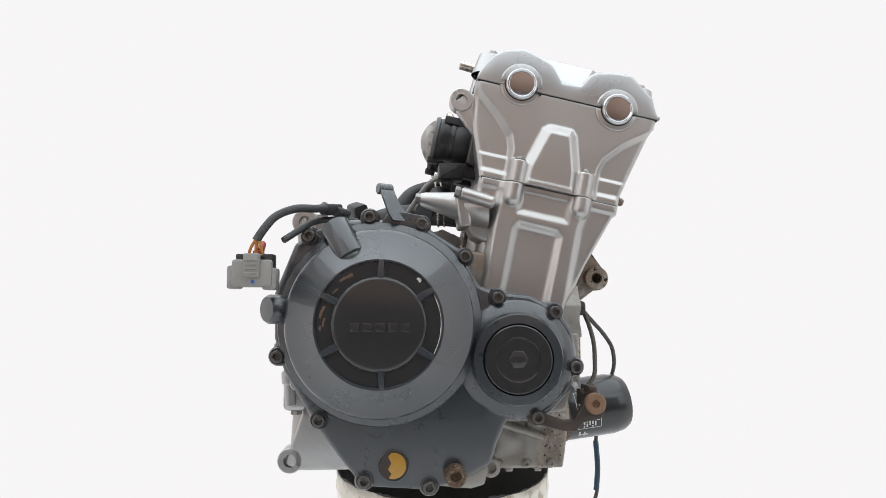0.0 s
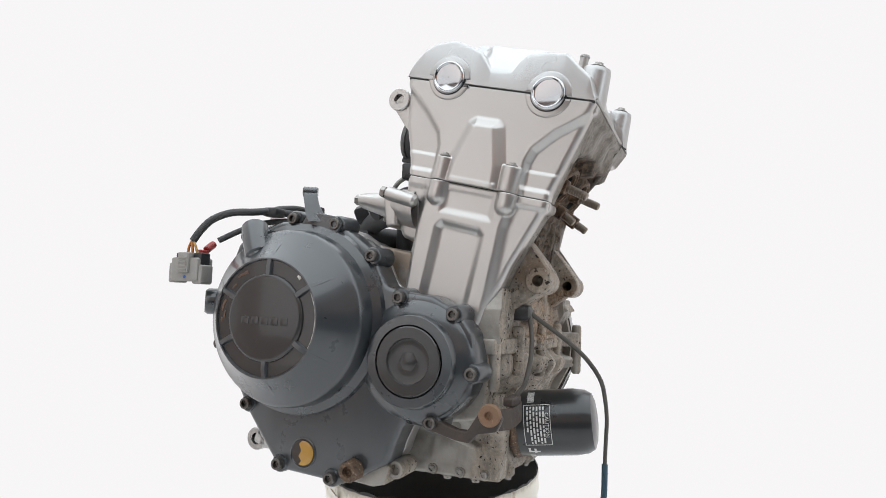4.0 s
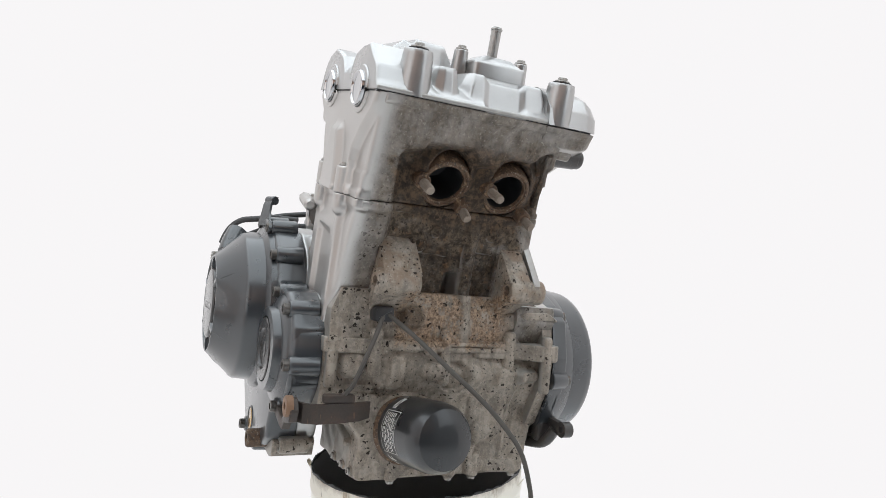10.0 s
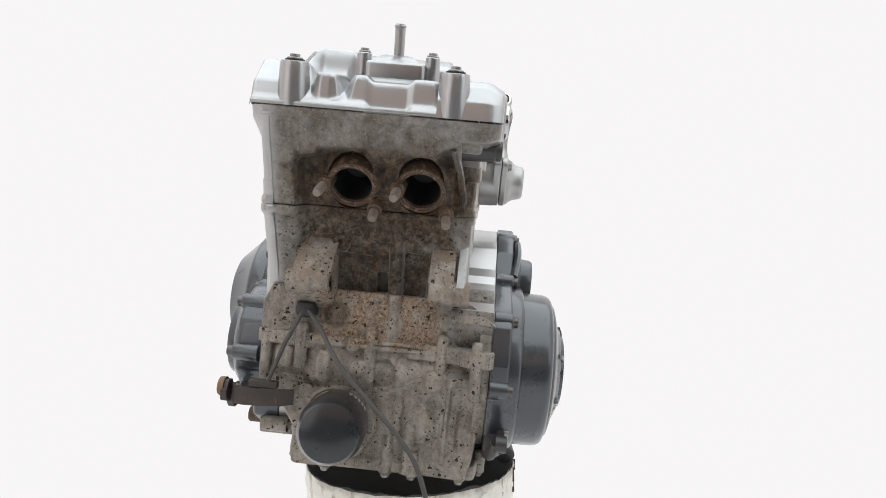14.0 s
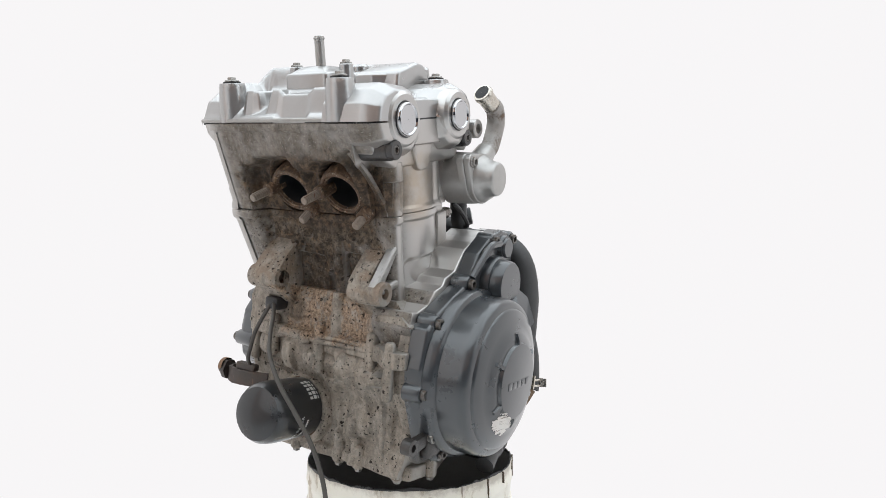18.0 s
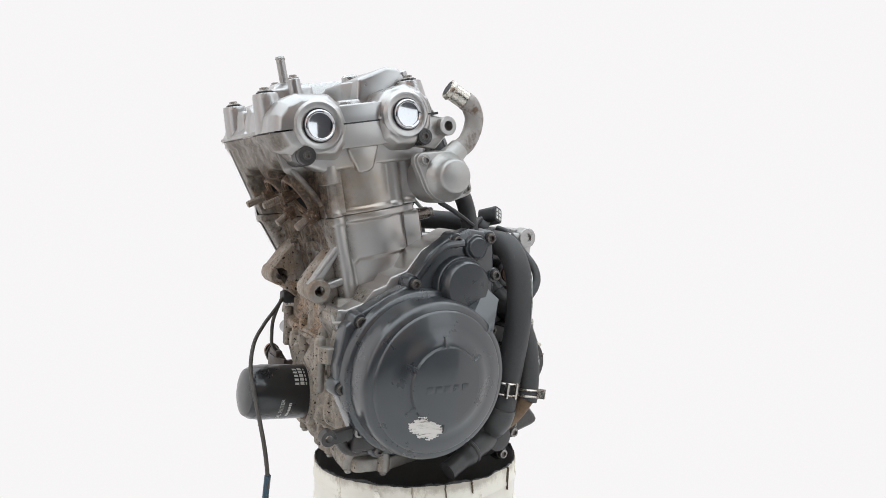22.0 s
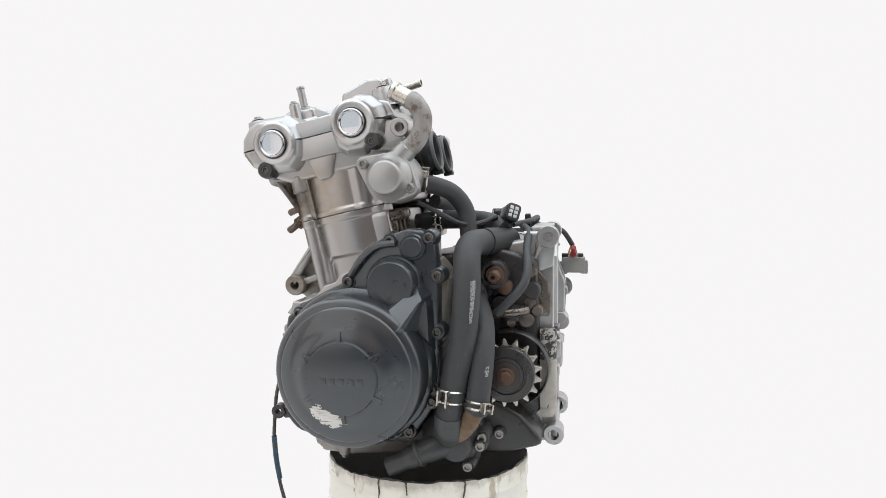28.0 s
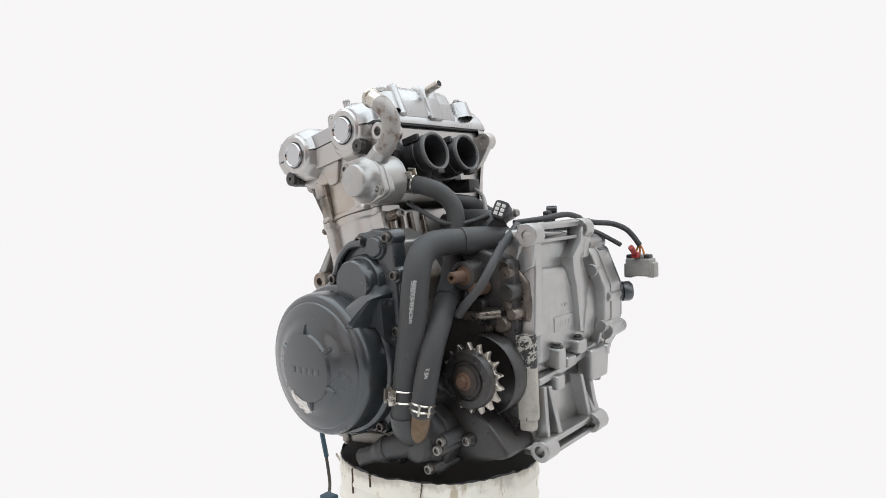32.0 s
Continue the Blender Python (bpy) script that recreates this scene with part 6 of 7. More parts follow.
# --- oil filter ---
def filter_can():
    o, e = Vector((0.154, -0.0935, -0.1665)), Vector((0.2495, -0.0845, -0.1555))
    d = (e - o).normalized()
    u = Z.cross(d).normalized()
    m = basis(o, u, d.cross(u), d)
    L, R = (e - o).length, 0.0383
    bm = nb()
    lathe(bm, m, 0, 0, [(R - 0.002, 0), (R, 0.002), (R, L - 0.026), (R - 0.0006, L - 0.022), (R - 0.002, L - 0.012), (0.032, L - 0.0045), (0.024, L - 0.0015), (0.012, L), (0.0004, L)], 64, False)
    f = part("oil_filter", bm, FILTER, engine, "gloss black spin-on oil filter with white print")
    bm = nb()
    lathe(bm, m, 0, 0, [(R + 0.001, -0.002), (R + 0.0025, 0.001), (R + 0.001, 0.006), (R, 0.007)], 64, False)
    part("base_ring", bm, RUSTCAST, f, "rust-brown base ring")
    def patch(bm, a0, a1, l0, l1):
        n = max(1, int(abs(a1 - a0) / 4))
        skin(bm, [[m @ Vector(((R + 0.0003) * math.cos(radians(a0 + (a1 - a0) * i / n)), (R + 0.0003) * math.sin(radians(a0 + (a1 - a0) * i / n)), l)) for i in range(n + 1)] for l in (l0, l1)], False, False)

    def words(txt, a_mid, l_mid, size, name):
        cu = bpy.data.curves.new(name, "FONT")
        cu.body, cu.size, cu.align_x, cu.align_y = txt, size, "CENTER", "CENTER"
        tmp = bpy.data.objects.new(name, cu)
        scene.collection.objects.link(tmp)
        bpy.context.view_layer.update()
        me = bpy.data.meshes.new_from_object(tmp.evaluated_get(bpy.context.evaluated_depsgraph_get()))
        bpy.data.objects.remove(tmp)
        for v in me.vertices:
            a = radians(a_mid) + v.co.x / R
            v.co = m @ Vector(((R + 0.0004) * math.cos(a), (R + 0.0004) * math.sin(a), l_mid + v.co.y))
        me.materials.append(PRINT)
        ob = new(name, me)
        ob.parent = f
        return ob

    # caution panel: frame, heading, lines of small print as bars
    a0, a1, l0, l1 = 140, 212, 0.016, 0.047
    for q in ((a0, a1, l0, l0 + 0.0007), (a0, a1, l1 - 0.0007, l1), (a0, a0 + 1.2, l0, l1), (a1 - 1.2, a1, l0, l1)):
        bm = nb()
        patch(bm, *q)
        part("print_frame", bm, PRINT, f)
    words("CAUTION", 176, l1 - 0.0045, 0.0062, "print_caution")
    rng = random.Random(3)
    bm = nb()
    for k in range(6):
        a, l = a0 + 4, l0 + 0.0035 + k * 0.0037
        while a < a1 - 6 - (18 if k == 0 else 0):
            w = rng.uniform(4, 10)
            patch(bm, a, min(a + w, a1 - 3), l, l + 0.0019)
            a += w + 2.2
    tagged(part("small_print", bm, PRINT, f, "lines of white small print"), kind="stuff")
    bm = nb()
    for q in ((218, 226, 0.018, 0.0205), (220, 232, 0.0245, 0.027), (226, 230, 0.018, 0.031)):
        patch(bm, *q)
    part("print_logo", bm, PRINT, f, "white block logo")
    bm = nb()
    for k in range(8):
        patch(bm, 240 + 3 * k, 242 + 3 * k, 0.018, 0.024)
    tagged(part("print_band", bm, PRINT, f), kind="stuff")
    bm = nb()
    for k in range(10):
        patch(bm, 108 + 2.8 * k, 110 + 2.8 * k, 0.02, 0.028)
    tagged(part("print_band", bm, PRINT, f), kind="stuff")
    words("OIL FILTER", -28, 0.05, 0.0075, "print_oil_filter")
    bm = nb()
    for k in range(9):
        patch(bm, -46 + 4.2 * k, -43 + 4.2 * k, 0.037, 0.0405)
    tagged(part("print_code", bm, PRINT, f), kind="stuff")
    bm = nb()
    for k in range(5):
        patch(bm, 28 + 9 * k, 34 + 9 * k, 0.016, 0.018)
        patch(bm, 28 + 9 * k, 35 + 9 * k, 0.02, 0.026)
        patch(bm, 28 + 9 * k, 33 + 9 * k, 0.028, 0.034)
    tagged(part("print_panel", bm, PRINT, f), kind="stuff")


# --- cooling ---
def clamp(parent, p, d, r, wide=0.007, ears=Vector((0, 1, 0))):
    """Spring wire clamp with two ears."""
    d = Vector(d).normalized()
    u = d.orthogonal().normalized()
    m = basis(Vector(p), u, d.cross(u), d)
    bm = nb()
    for k in (-1, 1):
        lathe(bm, m, 0, 0, [(r, k * wide - 0.0016), (r + 0.0016, k * wide), (r, k * wide + 0.0016), (r, k * wide - 0.0016)], 32, False)
    e = (ears - d * ears.dot(d)).normalized()
    s = d.cross(e)
    for k in (-1, 1):
        q = Vector(p) + e * (r + 0.003) + s * 0.006 * k
        skin(bm, [[q + d * a + s * b + e * c for a, b in ((-wide - 0.002, -0.0012), (wide + 0.002, -0.0012), (wide + 0.002, 0.0012), (-wide - 0.002, 0.0012))] for c in (-0.004, 0.006)])
    return part("hose_clamp", bm, ZINC, parent, "rust-tinged spring hose clamp")


def cooling():
    # thermostat housing: a two-bolt oval flange round a stepped dome
    def oval(r, ear):
        pts = []
        for k in range(48):
            a = 2 * math.pi * k / 48
            cx, cz, rr = max(((0.0385, 0.1535, r), (0.0736, 0.1716, ear), (0.0106, 0.1396, ear)), key=lambda c: c[0] * math.cos(a) + c[1] * math.sin(a) + c[2])
            pts.append((cx + rr * math.cos(a), cz + rr * math.sin(a)))
        return pts

    bm = nb()
    lathe(bm, LEFT, 0.0385, 0.1535, [(0.035, 0.04), (0.034, 0.072), (0.033, 0.076)], 40)
    slab(bm, LEFT, oval(0.0335, 0.0105), 0.070, 0.0795, 0.002, 0)
    t = part("thermostat_housing", bm, DULLCAST, engine, "dull silver thermostat housing")
    bm = nb()
    slab(bm, LEFT, oval(0.0330, 0.0100), 0.0805, 0.0880, 0.002, 0)
    lathe(bm, LEFT, 0.039, 0.1535, [(0.0325, 0.085), (0.0305, 0.0905), (0.0275, 0.0935), (0.0245, 0.098), (0.0228, 0.1035), (0.0222, 0.1075), (0.0208, 0.1100), (0.0185, 0.1110), (0.0004, 0.1116)], 56, False)
    part("thermostat_cap", bm, DULLCAST, t, "dull silver domed cap")
    for x, z in ((0.0736, 0.1716), (0.0106, 0.1396)):
        bolt(t, (x, 0.088, z), Y, 0.0062, 0.005, 0.0075)
    bm = nb()
    rod(bm, (0.035, 0.074, 0.172), (0.014, 0.075, 0.194), 0.0165, 24, 0.002, 0.0135)
    part("pipe_socket", bm, DULLCAST, t)
    bm = nb()
    tube(bm, [(0.018, 0.075, 0.19), (0.006, 0.075, 0.199), (-0.003, 0.0745, 0.216), (-0.0045, 0.076, 0.234), (0.004, 0.078, 0.249), (0.012, 0.077, 0.2545)], 0.0125, 20, 8)
    part("coolant_pipe", bm, PIPE, engine, "stained grey-brown bent coolant pipe")
    bm = nb()
    rod(bm, (0.009, 0.077, 0.253), (0.036, 0.0725, 0.2675), 0.0118, 24, 0.001)
    d = (Vector((0.036, 0.0725, 0.2675)) - Vector((0.009, 0.077, 0.253))).normalized()
    q = Vector((0.036, 0.0725, 0.2675))
    lathe(bm, basis(q, d.orthogonal().normalized(), d.cross(d.orthogonal().normalized()), d), 0, 0, [(0.0118, -0.008), (0.0136, -0.006), (0.0136, -0.0035), (0.0122, -0.001), (0.0125, 0.0), (0.0098, 0.0005)], 28, False)
    part("pipe_end", bm, ZINC, engine, "yellowish zinc-plated pipe end")
    # shade inside the pipe, painted as a flat black disc
    bm = nb()
    lathe(bm, basis(q, d.orthogonal().normalized(), d.cross(d.orthogonal().normalized()), d), 0, 0, [(0.0102, 0.0007), (0.0004, 0.0007)], 24, False)
    part("pipe_bore_shade", bm, SOOT_AND_SHADE, engine, "flat dark disc painted as the shaded pipe bore")
    # hoses
    bm = nb()
    tube(bm, [(-0.044, 0.121, -0.160), (-0.0490, 0.1215, -0.125), (-0.0560, 0.1215, -0.085), (-0.0630, 0.1200, -0.0476), (-0.0668, 0.1170, -0.0085), (-0.0679, 0.1120, 0.0204), (-0.0668, 0.1060, 0.0385), (-0.0655, 0.0960, 0.0530), (-0.0670, 0.0790, 0.0632), (-0.0710, 0.0560, 0.0660), (-0.0791, 0.0270, 0.0650), (-0.0953, -0.0120, 0.0638)], 0.0176, 24, 8)
    h1 = part("radiator_hose", bm, RUBBER, engine, "thick black rubber coolant hose with scuffs")
    bm = nb()
    tube(bm, [(-0.0778, 0.032, 0.0652), (-0.0930, -0.006, 0.0640), (-0.1050, -0.035, 0.0635)], 0.0192, 24, 6)
    part("hose_sleeve", bm, RUBBER, h1)
    bm = nb()
    tube(bm, [(0.025, 0.03, 0.147), (0.008, 0.0275, 0.1465), (-0.015, 0.021, 0.141), (-0.033, 0.011, 0.131), (-0.047, 0.004, 0.111), (-0.052, 0.006, 0.088), (-0.055, 0.012, 0.058), (-0.058, 0.022, 0.028)], 0.0125, 20, 7)
    h2 = part("bypass_hose", bm, RUBBER, engine, "black rubber bypass hose")
    bm = nb()
    tube(bm, [(-0.0560, 0.016, 0.042), (-0.0600, 0.030, 0.016), (-0.0702, 0.0566, -0.0086)], 0.0165, 20, 5)
    part("hose_joint", bm, RUBBER, h2)
    bm = nb()
    tube(bm, [(-0.0640, 0.040, 0.0060), (-0.0702, 0.0566, -0.0086), (-0.0830, 0.0870, -0.0330), (-0.0870, 0.1060, -0.0570), (-0.0870, 0.1160, -0.0800), (-0.0850, 0.1225, -0.1050), (-0.0815, 0.1268, -0.1345), (-0.0805, 0.1272, -0.1400)], 0.0150, 20, 7)
    h3 = part("pump_hose", bm, RUBBER, engine, "black rubber pump hose with a scuff")
    bm = nb()
    tube(bm, [(0.03, -0.085, 0.088), (0.0, -0.08, 0.091), (-0.04, -0.065, 0.092), (-0.075, -0.04, 0.089), (-0.102, -0.02, 0.079)], 0.0145, 18, 6)
    h4 = part("cylinder_hose", bm, RUBBER, engine, "black rubber hose behind the cylinders")
    bm = nb()
    tube(bm, [(-0.02, -0.155, 0.084), (-0.005, -0.13, 0.1), (0.0, -0.1, 0.115), (0.012, -0.07, 0.12)], 0.011, 14, 6)
    part("rear_hose", bm, RUBBER, engine)
    clamp(h1, (-0.0483, 0.1213, -0.122), (-0.1, 0.0, 0.99), 0.0186, 0.0075, Vector((0.3, 1, 0)))
    clamp(h3, (-0.0818, 0.1266, -0.1320), (-0.13, -0.13, 0.95), 0.0153, 0.004, Vector((-0.7, 0.7, 0)))
    clamp(h2, (0.006, 0.027, 0.146), (0.97, 0.15, 0.1), 0.0130, 0.004, Vector((0, 0.5, 1)))
    clamp(h4, (0.006, -0.0805, 0.0907), (1, -0.1, 0.0), 0.0150, 0.004, Vector((0, 1, 0)))
    # scuffs on the hoses
    for nm, pts, r in ((h1, ((-0.0662, 0.1030, 0.0440), (-0.0668, 0.1060, 0.0385), (-0.0679, 0.1120, 0.0204), (-0.0674, 0.1147, 0.0060), (-0.0668, 0.1170, -0.0085), (-0.0650, 0.1187, -0.0280)), 0.0176), (h3, ((-0.0870, 0.1120, -0.0700), (-0.0866, 0.1180, -0.0870), (-0.0860, 0.1200, -0.0940)), 0.0150)):
        bm = nb()
        line = [Vector(p) for p in pts]
        out = Vector((-0.55, 0.83, 0)).normalized()
        n = 16
        rings = []
        for i in range(n + 1):
            f = i / n * (len(line) - 1)
            k = min(int(f), len(line) - 2)
            p = line[k].lerp(line[k + 1], f - k)
            w = 0.08 + 0.10 * math.sin(math.pi * i / n) + 0.07 * noise.noise(Vector((i * 0.9, 3.1, r * 90)))
            side = out.cross(Z)
            rings.append([p + (out * math.cos(a) + side * math.sin(a)) * (r + 0.0007) for a in (-w, -w / 3, w / 3, w)])
        skin(bm, rings, False, False)
        part("scuff", bm, SCUFF, nm, "grey rubbed patch")
    # water pump
    bm = nb()
    lathe(bm, LEFT, -0.040, -0.190, [(0.041, 0.04), (0.040, 0.088), (0.036, 0.096), (0.028, 0.101), (0.022, 0.11), (0.016, 0.113), (0.0004, 0.1135)], 48, False)
    slab(bm, LEFT, [(-0.005, -0.165), (-0.05, -0.145), (-0.078, -0.165), (-0.088, -0.195), (-0.07, -0.232), (-0.02, -0.23), (0.0, -0.2)], 0.04, 0.082, 0.004, 0.01)
    w = part("water_pump", bm, PUMPPAINT, engine, "charcoal-painted water pump with an inlet stub")
    bm = nb()
    tube(bm, [(-0.042, 0.098, -0.194), (-0.01, 0.112, -0.203), (0.012, 0.118, -0.213), (0.0375, 0.1235, -0.2235)], 0.0145, 20, 5, True, [0.017, 0.0155, 0.0125])
    part("inlet_stub", bm, PUMPPAINT, w)
    bm = nb()
    rod(bm, (-0.004, 0.1135, -0.205), (0.001, 0.115, -0.207), 0.0180, 24, 0.0015)
    part("stub_collar", bm, PUMPPAINT, w)
    bm = nb()
    lathe(bm, LEFT, -0.050, -0.196, [(0.022, 0.09), (0.021, 0.108), (0.018, 0.113), (0.010, 0.1155), (0.0004, 0.116)], 32, False)
    part("pump_dome", bm, PUMPPAINT, w)
    bm = nb()
    tube(bm, [(-0.045, 0.1, -0.186), (-0.058, 0.112, -0.174), (-0.069, 0.119, -0.160), (-0.0800, 0.1270, -0.139)], 0.0118, 18, 5)
    part("outlet_elbow", bm, RUSTYELBOW, w, "rust-stained outlet elbow")
    bm = nb()
    tube(bm, [(-0.042, 0.098, -0.185), (-0.043, 0.116, -0.168), (-0.0455, 0.1215, -0.148)], 0.019, 20, 5)
    part("hose_spigot", bm, PUMPPAINT, w)
    for x, z in ((-0.0647, -0.226), (-0.004, -0.224), (-0.083, -0.186)):
        boss(w, LEFT, x, z, 0.0095, 0.05, 0.094, PUMPPAINT, 1, r=0.0062, h=0.006)


# --- intake side ---
def intake():
    for y in (-0.0145, -0.0885):
        bm = nb()
        lathe(bm, BACK, y, 0.258, [(0.0265, 0.06), (0.0265, 0.090), (0.0282, 0.094), (0.0285, 0.108), (0.0268, 0.111), (0.0268, 0.121), (0.0282, 0.126), (0.0276, 0.1335), (0.0262, 0.136), (0.0242, 0.1375), (0.0228, 0.133), (0.0215, 0.08), (0.0004, 0.075)], 40, False)
        s = part("intake_rubber", bm, PLASTIC, engine, "black rubber intake stub")
        bm = nb()
        lathe(bm, BACK, y, 0.258, [(0.0266, 0.1125), (0.0278, 0.1135), (0.0278, 0.1185), (0.0266, 0.1195)], 40, False)
        part("stub_band", bm, DARKCAST, s, "dark steel band")
        bm = nb()
        lathe(bm, BACK, y, 0.258, [(0.0258, 0.1345), (0.0284, 0.1352), (0.0290, 0.1372), (0.0284, 0.1400), (0.0270, 0.1408), (0.0250, 0.1402), (0.0240, 0.1380)], 48, False)
        part("stub_lip", bm, LIPRUBBER, s, "grey dusty rubber lip")
        bm = nb()
        box(bm, BACK, y - 0.007, y + 0.007, 0.2245, 0.2315, 0.128, 0.142, 0.001, 0.001)
        part("stub_tab", bm, PLASTIC, s)
        for k in (-0.02, 0.021):
            bm = nb()
            box(bm, BACK, y + k - 0.003, y + k + 0.003, 0.276, 0.286, 0.1, 0.13, 0.001, 0.001)
            part("stub_tab", bm, PLASTIC, s)
    bm = nb()
    slab(bm, BACK, [(-0.125, 0.225), (0.02, 0.225), (0.025, 0.29), (-0.12, 0.29)], 0.06, 0.092, 0.003, 0.006)
    part("intake_flange", bm, DARKCAST, engine, "dark intake flange")
    for y in (-0.055, -0.105, 0.015):
        bm = nb()
        box(bm, BACK, y - 0.009, y + 0.009, 0.210, 0.228, 0.075, 0.100, 0.002, 0.003)
        part("injector", bm, PLASTIC, engine, "black plastic sensor plug")
    bm = nb()
    tube(bm, [(0.012, -0.1093, 0.142), (-0.012, -0.11, 0.128), (-0.03, -0.095, 0.105), (-0.045, -0.075, 0.085)], 0.0032, 8, 6)
    part("sensor_wire", bm, GREYPLASTIC, engine, "pale sleeved sensor wire")
    bm = nb()
    box(bm, RIGHT, 0.0, 0.032, 0.132, 0.153, 0.096, 0.124, 0.003, 0.003)
    part("sensor_plug", bm, PLASTIC, engine, "black plastic plug")
    # back of the cylinders
    bm = nb()
    slab(bm, BACK, [(-0.15, 0.075), (0.04, 0.075), (0.045, 0.19), (-0.15, 0.19)], 0.04, 0.064, 0.004, 0.008)
    cb = part("cylinder_back", bm, SILVER, engine, "silver-painted back of the cylinders")
    for y in (0.03, 0.01, -0.012, -0.04):
        bm = nb()
        box(bm, BACK, y - 0.004, y + 0.004, 0.1, 0.185, 0.06, 0.07, 0.002, 0.003)
        part("cooling_rib", bm, BROWNSIDE, cb)
    bm = nb()
    rod(bm, (0.045, -0.087, 0.088), (0.012, -0.082, 0.09), 0.0125, 18, 0.001)
    part("water_spigot", bm, DARKCAST, cb)
    boss(cb, BACK, 0.03, 0.18, 0.008, 0.05, 0.085, BROWNSIDE, 1)
    # chain tensioner
    bm = nb()
    lathe(bm, basis(Vector((0.034, -0.181, 0.085)), Y, Z, Vector((-0.985, 0, 0.17))), 0, 0, [(0.024, -0.02), (0.022, 0.0), (0.0205, 0.003), (0.0185, 0.012), (0.0165, 0.018), (0.0125, 0.038), (0.0095, 0.054), (0.0075, 0.06), (0.0004, 0.06)], 32, False)
    slab(bm, RIGHT, [(0.014, 0.103), (0.03, 0.108), (0.034, 0.062), (0.02, 0.06)], 0.155, 0.2, 0.003, 0.004, both=True)
    slab(bm, RIGHT, [(0.03, 0.1), (0.06, 0.095), (0.06, 0.04), (0.036, 0.05), (0.028, 0.07)], 0.15, 0.188, 0.005, 0.006)
    tn = part("chain_tensioner", bm, SILVER, engine, "silver cone-shaped chain tensioner")
    bolt(tn, (-0.0245, -0.181, 0.0952), (-0.985, 0, 0.17), 0.0065, 0.007, 0.0, False)
    bm = nb()
    rod(bm, (0.02, -0.203, 0.1), (0.06, -0.205, 0.088), 0.0078, 16, 0.003)
    part("tensioner_boss", bm, SILVER, tn)
    bolt(tn, (0.02, -0.203, 0.1), (-0.96, 0, 0.28), 0.0068, 0.006, 0.0, False)


# --- wiring and brackets ---
def wiring():
    # grey block connector
    bm = nb()
    box(bm, RIGHT, -0.217, -0.177, -0.0115, 0.016, 0.258, 0.283, 0.002, 0.003)
    box(bm, RIGHT, -0.222, -0.209, -0.0135, 0.010, 0.262, 0.281, 0.002, 0.003)
    box(bm, RIGHT, -0.187, -0.1725, -0.0145, 0.008, 0.262, 0.281, 0.002, 0.003)
    k = part("grey_connector", bm, GREYPLASTIC, engine, "grey plastic block connector")
    bm = nb()
    box(bm, RIGHT, -0.205, -0.189, -0.002, 0.022, 0.262, 0.2865, 0.0015, 0.002)
    part("latch", bm, GREYPLASTIC, k)
    for i in range(4):
        bm = nb()
        box(bm, RIGHT, -0.203, -0.191, 0.001 + i * 0.0045, 0.0028 + i * 0.0045, 0.286, 0.2875, 0.0004, 0)
        part("latch_rib", bm, GREYPLASTIC, k)
    for x in (-0.208, -0.182):
        bm = nb()
        box(bm, RIGHT, x - 0.006, x + 0.006, 0.006, 0.022, 0.264, 0.279, 0.0015, 0.002)
        part("black_insert", bm, PLASTIC, k, "black plastic insert")
    bm = nb()
    lathe(bm, RIGHT, -0.1955, -0.0065, [(0.0018, 0.2825), (0.0018, 0.2836), (0.0004, 0.2837)], 14, False)
    part("paint_dot", bm, BLUEPLASTIC, k, "small blue paint dot")
    for i, m in enumerate((COPPER, COPPER, AMBER)):
        bm = nb()
        tube(bm, [(-0.203 + i * 0.008, -0.272, 0.018), (-0.2 + i * 0.005, -0.274, 0.029), (-0.194, -0.275, 0.038)], 0.0016, 8, 4)
        part("wire", bm, m, k, "orange-yellow wire")
    bm = nb()
    box(bm, RIGHT, -0.201, -0.191, 0.018, 0.027, 0.250, 0.262, 0.001, 0.002)
    part("red_plug", bm, REDPLASTIC, k, "red plastic plug")
    bm = nb()
    rod(bm, (-0.196, -0.250, 0.027), (-0.197, -0.236, 0.036), 0.0046, 10, 0.001)
    part("red_sleeve", bm, REDPLASTIC, k, "red rubber sleeve")
    for pts, r in (([(-0.195, -0.274, 0.036), (-0.187, -0.27, 0.05), (-0.177, -0.263, 0.063), (-0.16, -0.252, 0.072), (-0.142, -0.235, 0.075), (-0.129, -0.215, 0.078), (-0.11, -0.18, 0.078)], 0.0044), ([(-0.17, -0.259, 0.038), (-0.155, -0.24, 0.052), (-0.145, -0.22, 0.062), (-0.125, -0.2, 0.068), (-0.10, -0.17, 0.07)], 0.0036)):
        bm = nb()
        tube(bm, pts, r, 10, 7)
        part("sleeved_cable", bm, RUBBER, engine, "black sleeved cable")
    bm = nb()
    box(bm, RIGHT, -0.14, -0.118, 0.072, 0.083, 0.2, 0.222, 0.003, 0.004)
    part("cable_clip", bm, PLASTIC, engine, "black cable clip")
    # six-pole socket on its lead
    a = Vector((-0.98, 0.17, 0.1)).normalized()
    fd = Vector((-0.42, 0.87, 0.25)).normalized()
    fu = Vector((-0.88, -0.45, 0.12))
    fu = (fu - fd * fu.dot(fd)).normalized()
    fu = fu * math.cos(radians(62)) + fd.cross(fu) * math.sin(radians(62))
    m = basis(Vector((-0.1097, -0.0225, 0.1015)), fu, fd.cross(fu), fd)
    bm = nb()
    box(bm, m, -0.0125, 0.0125, -0.0098, 0.0108, -0.018, 0.014, 0.002, 0.006)
    sk = part("socket_connector", bm, PLASTIC, engine, "black socket connector with pale contacts")
    for i in range(3):
        for j in range(2):
            bm = nb()
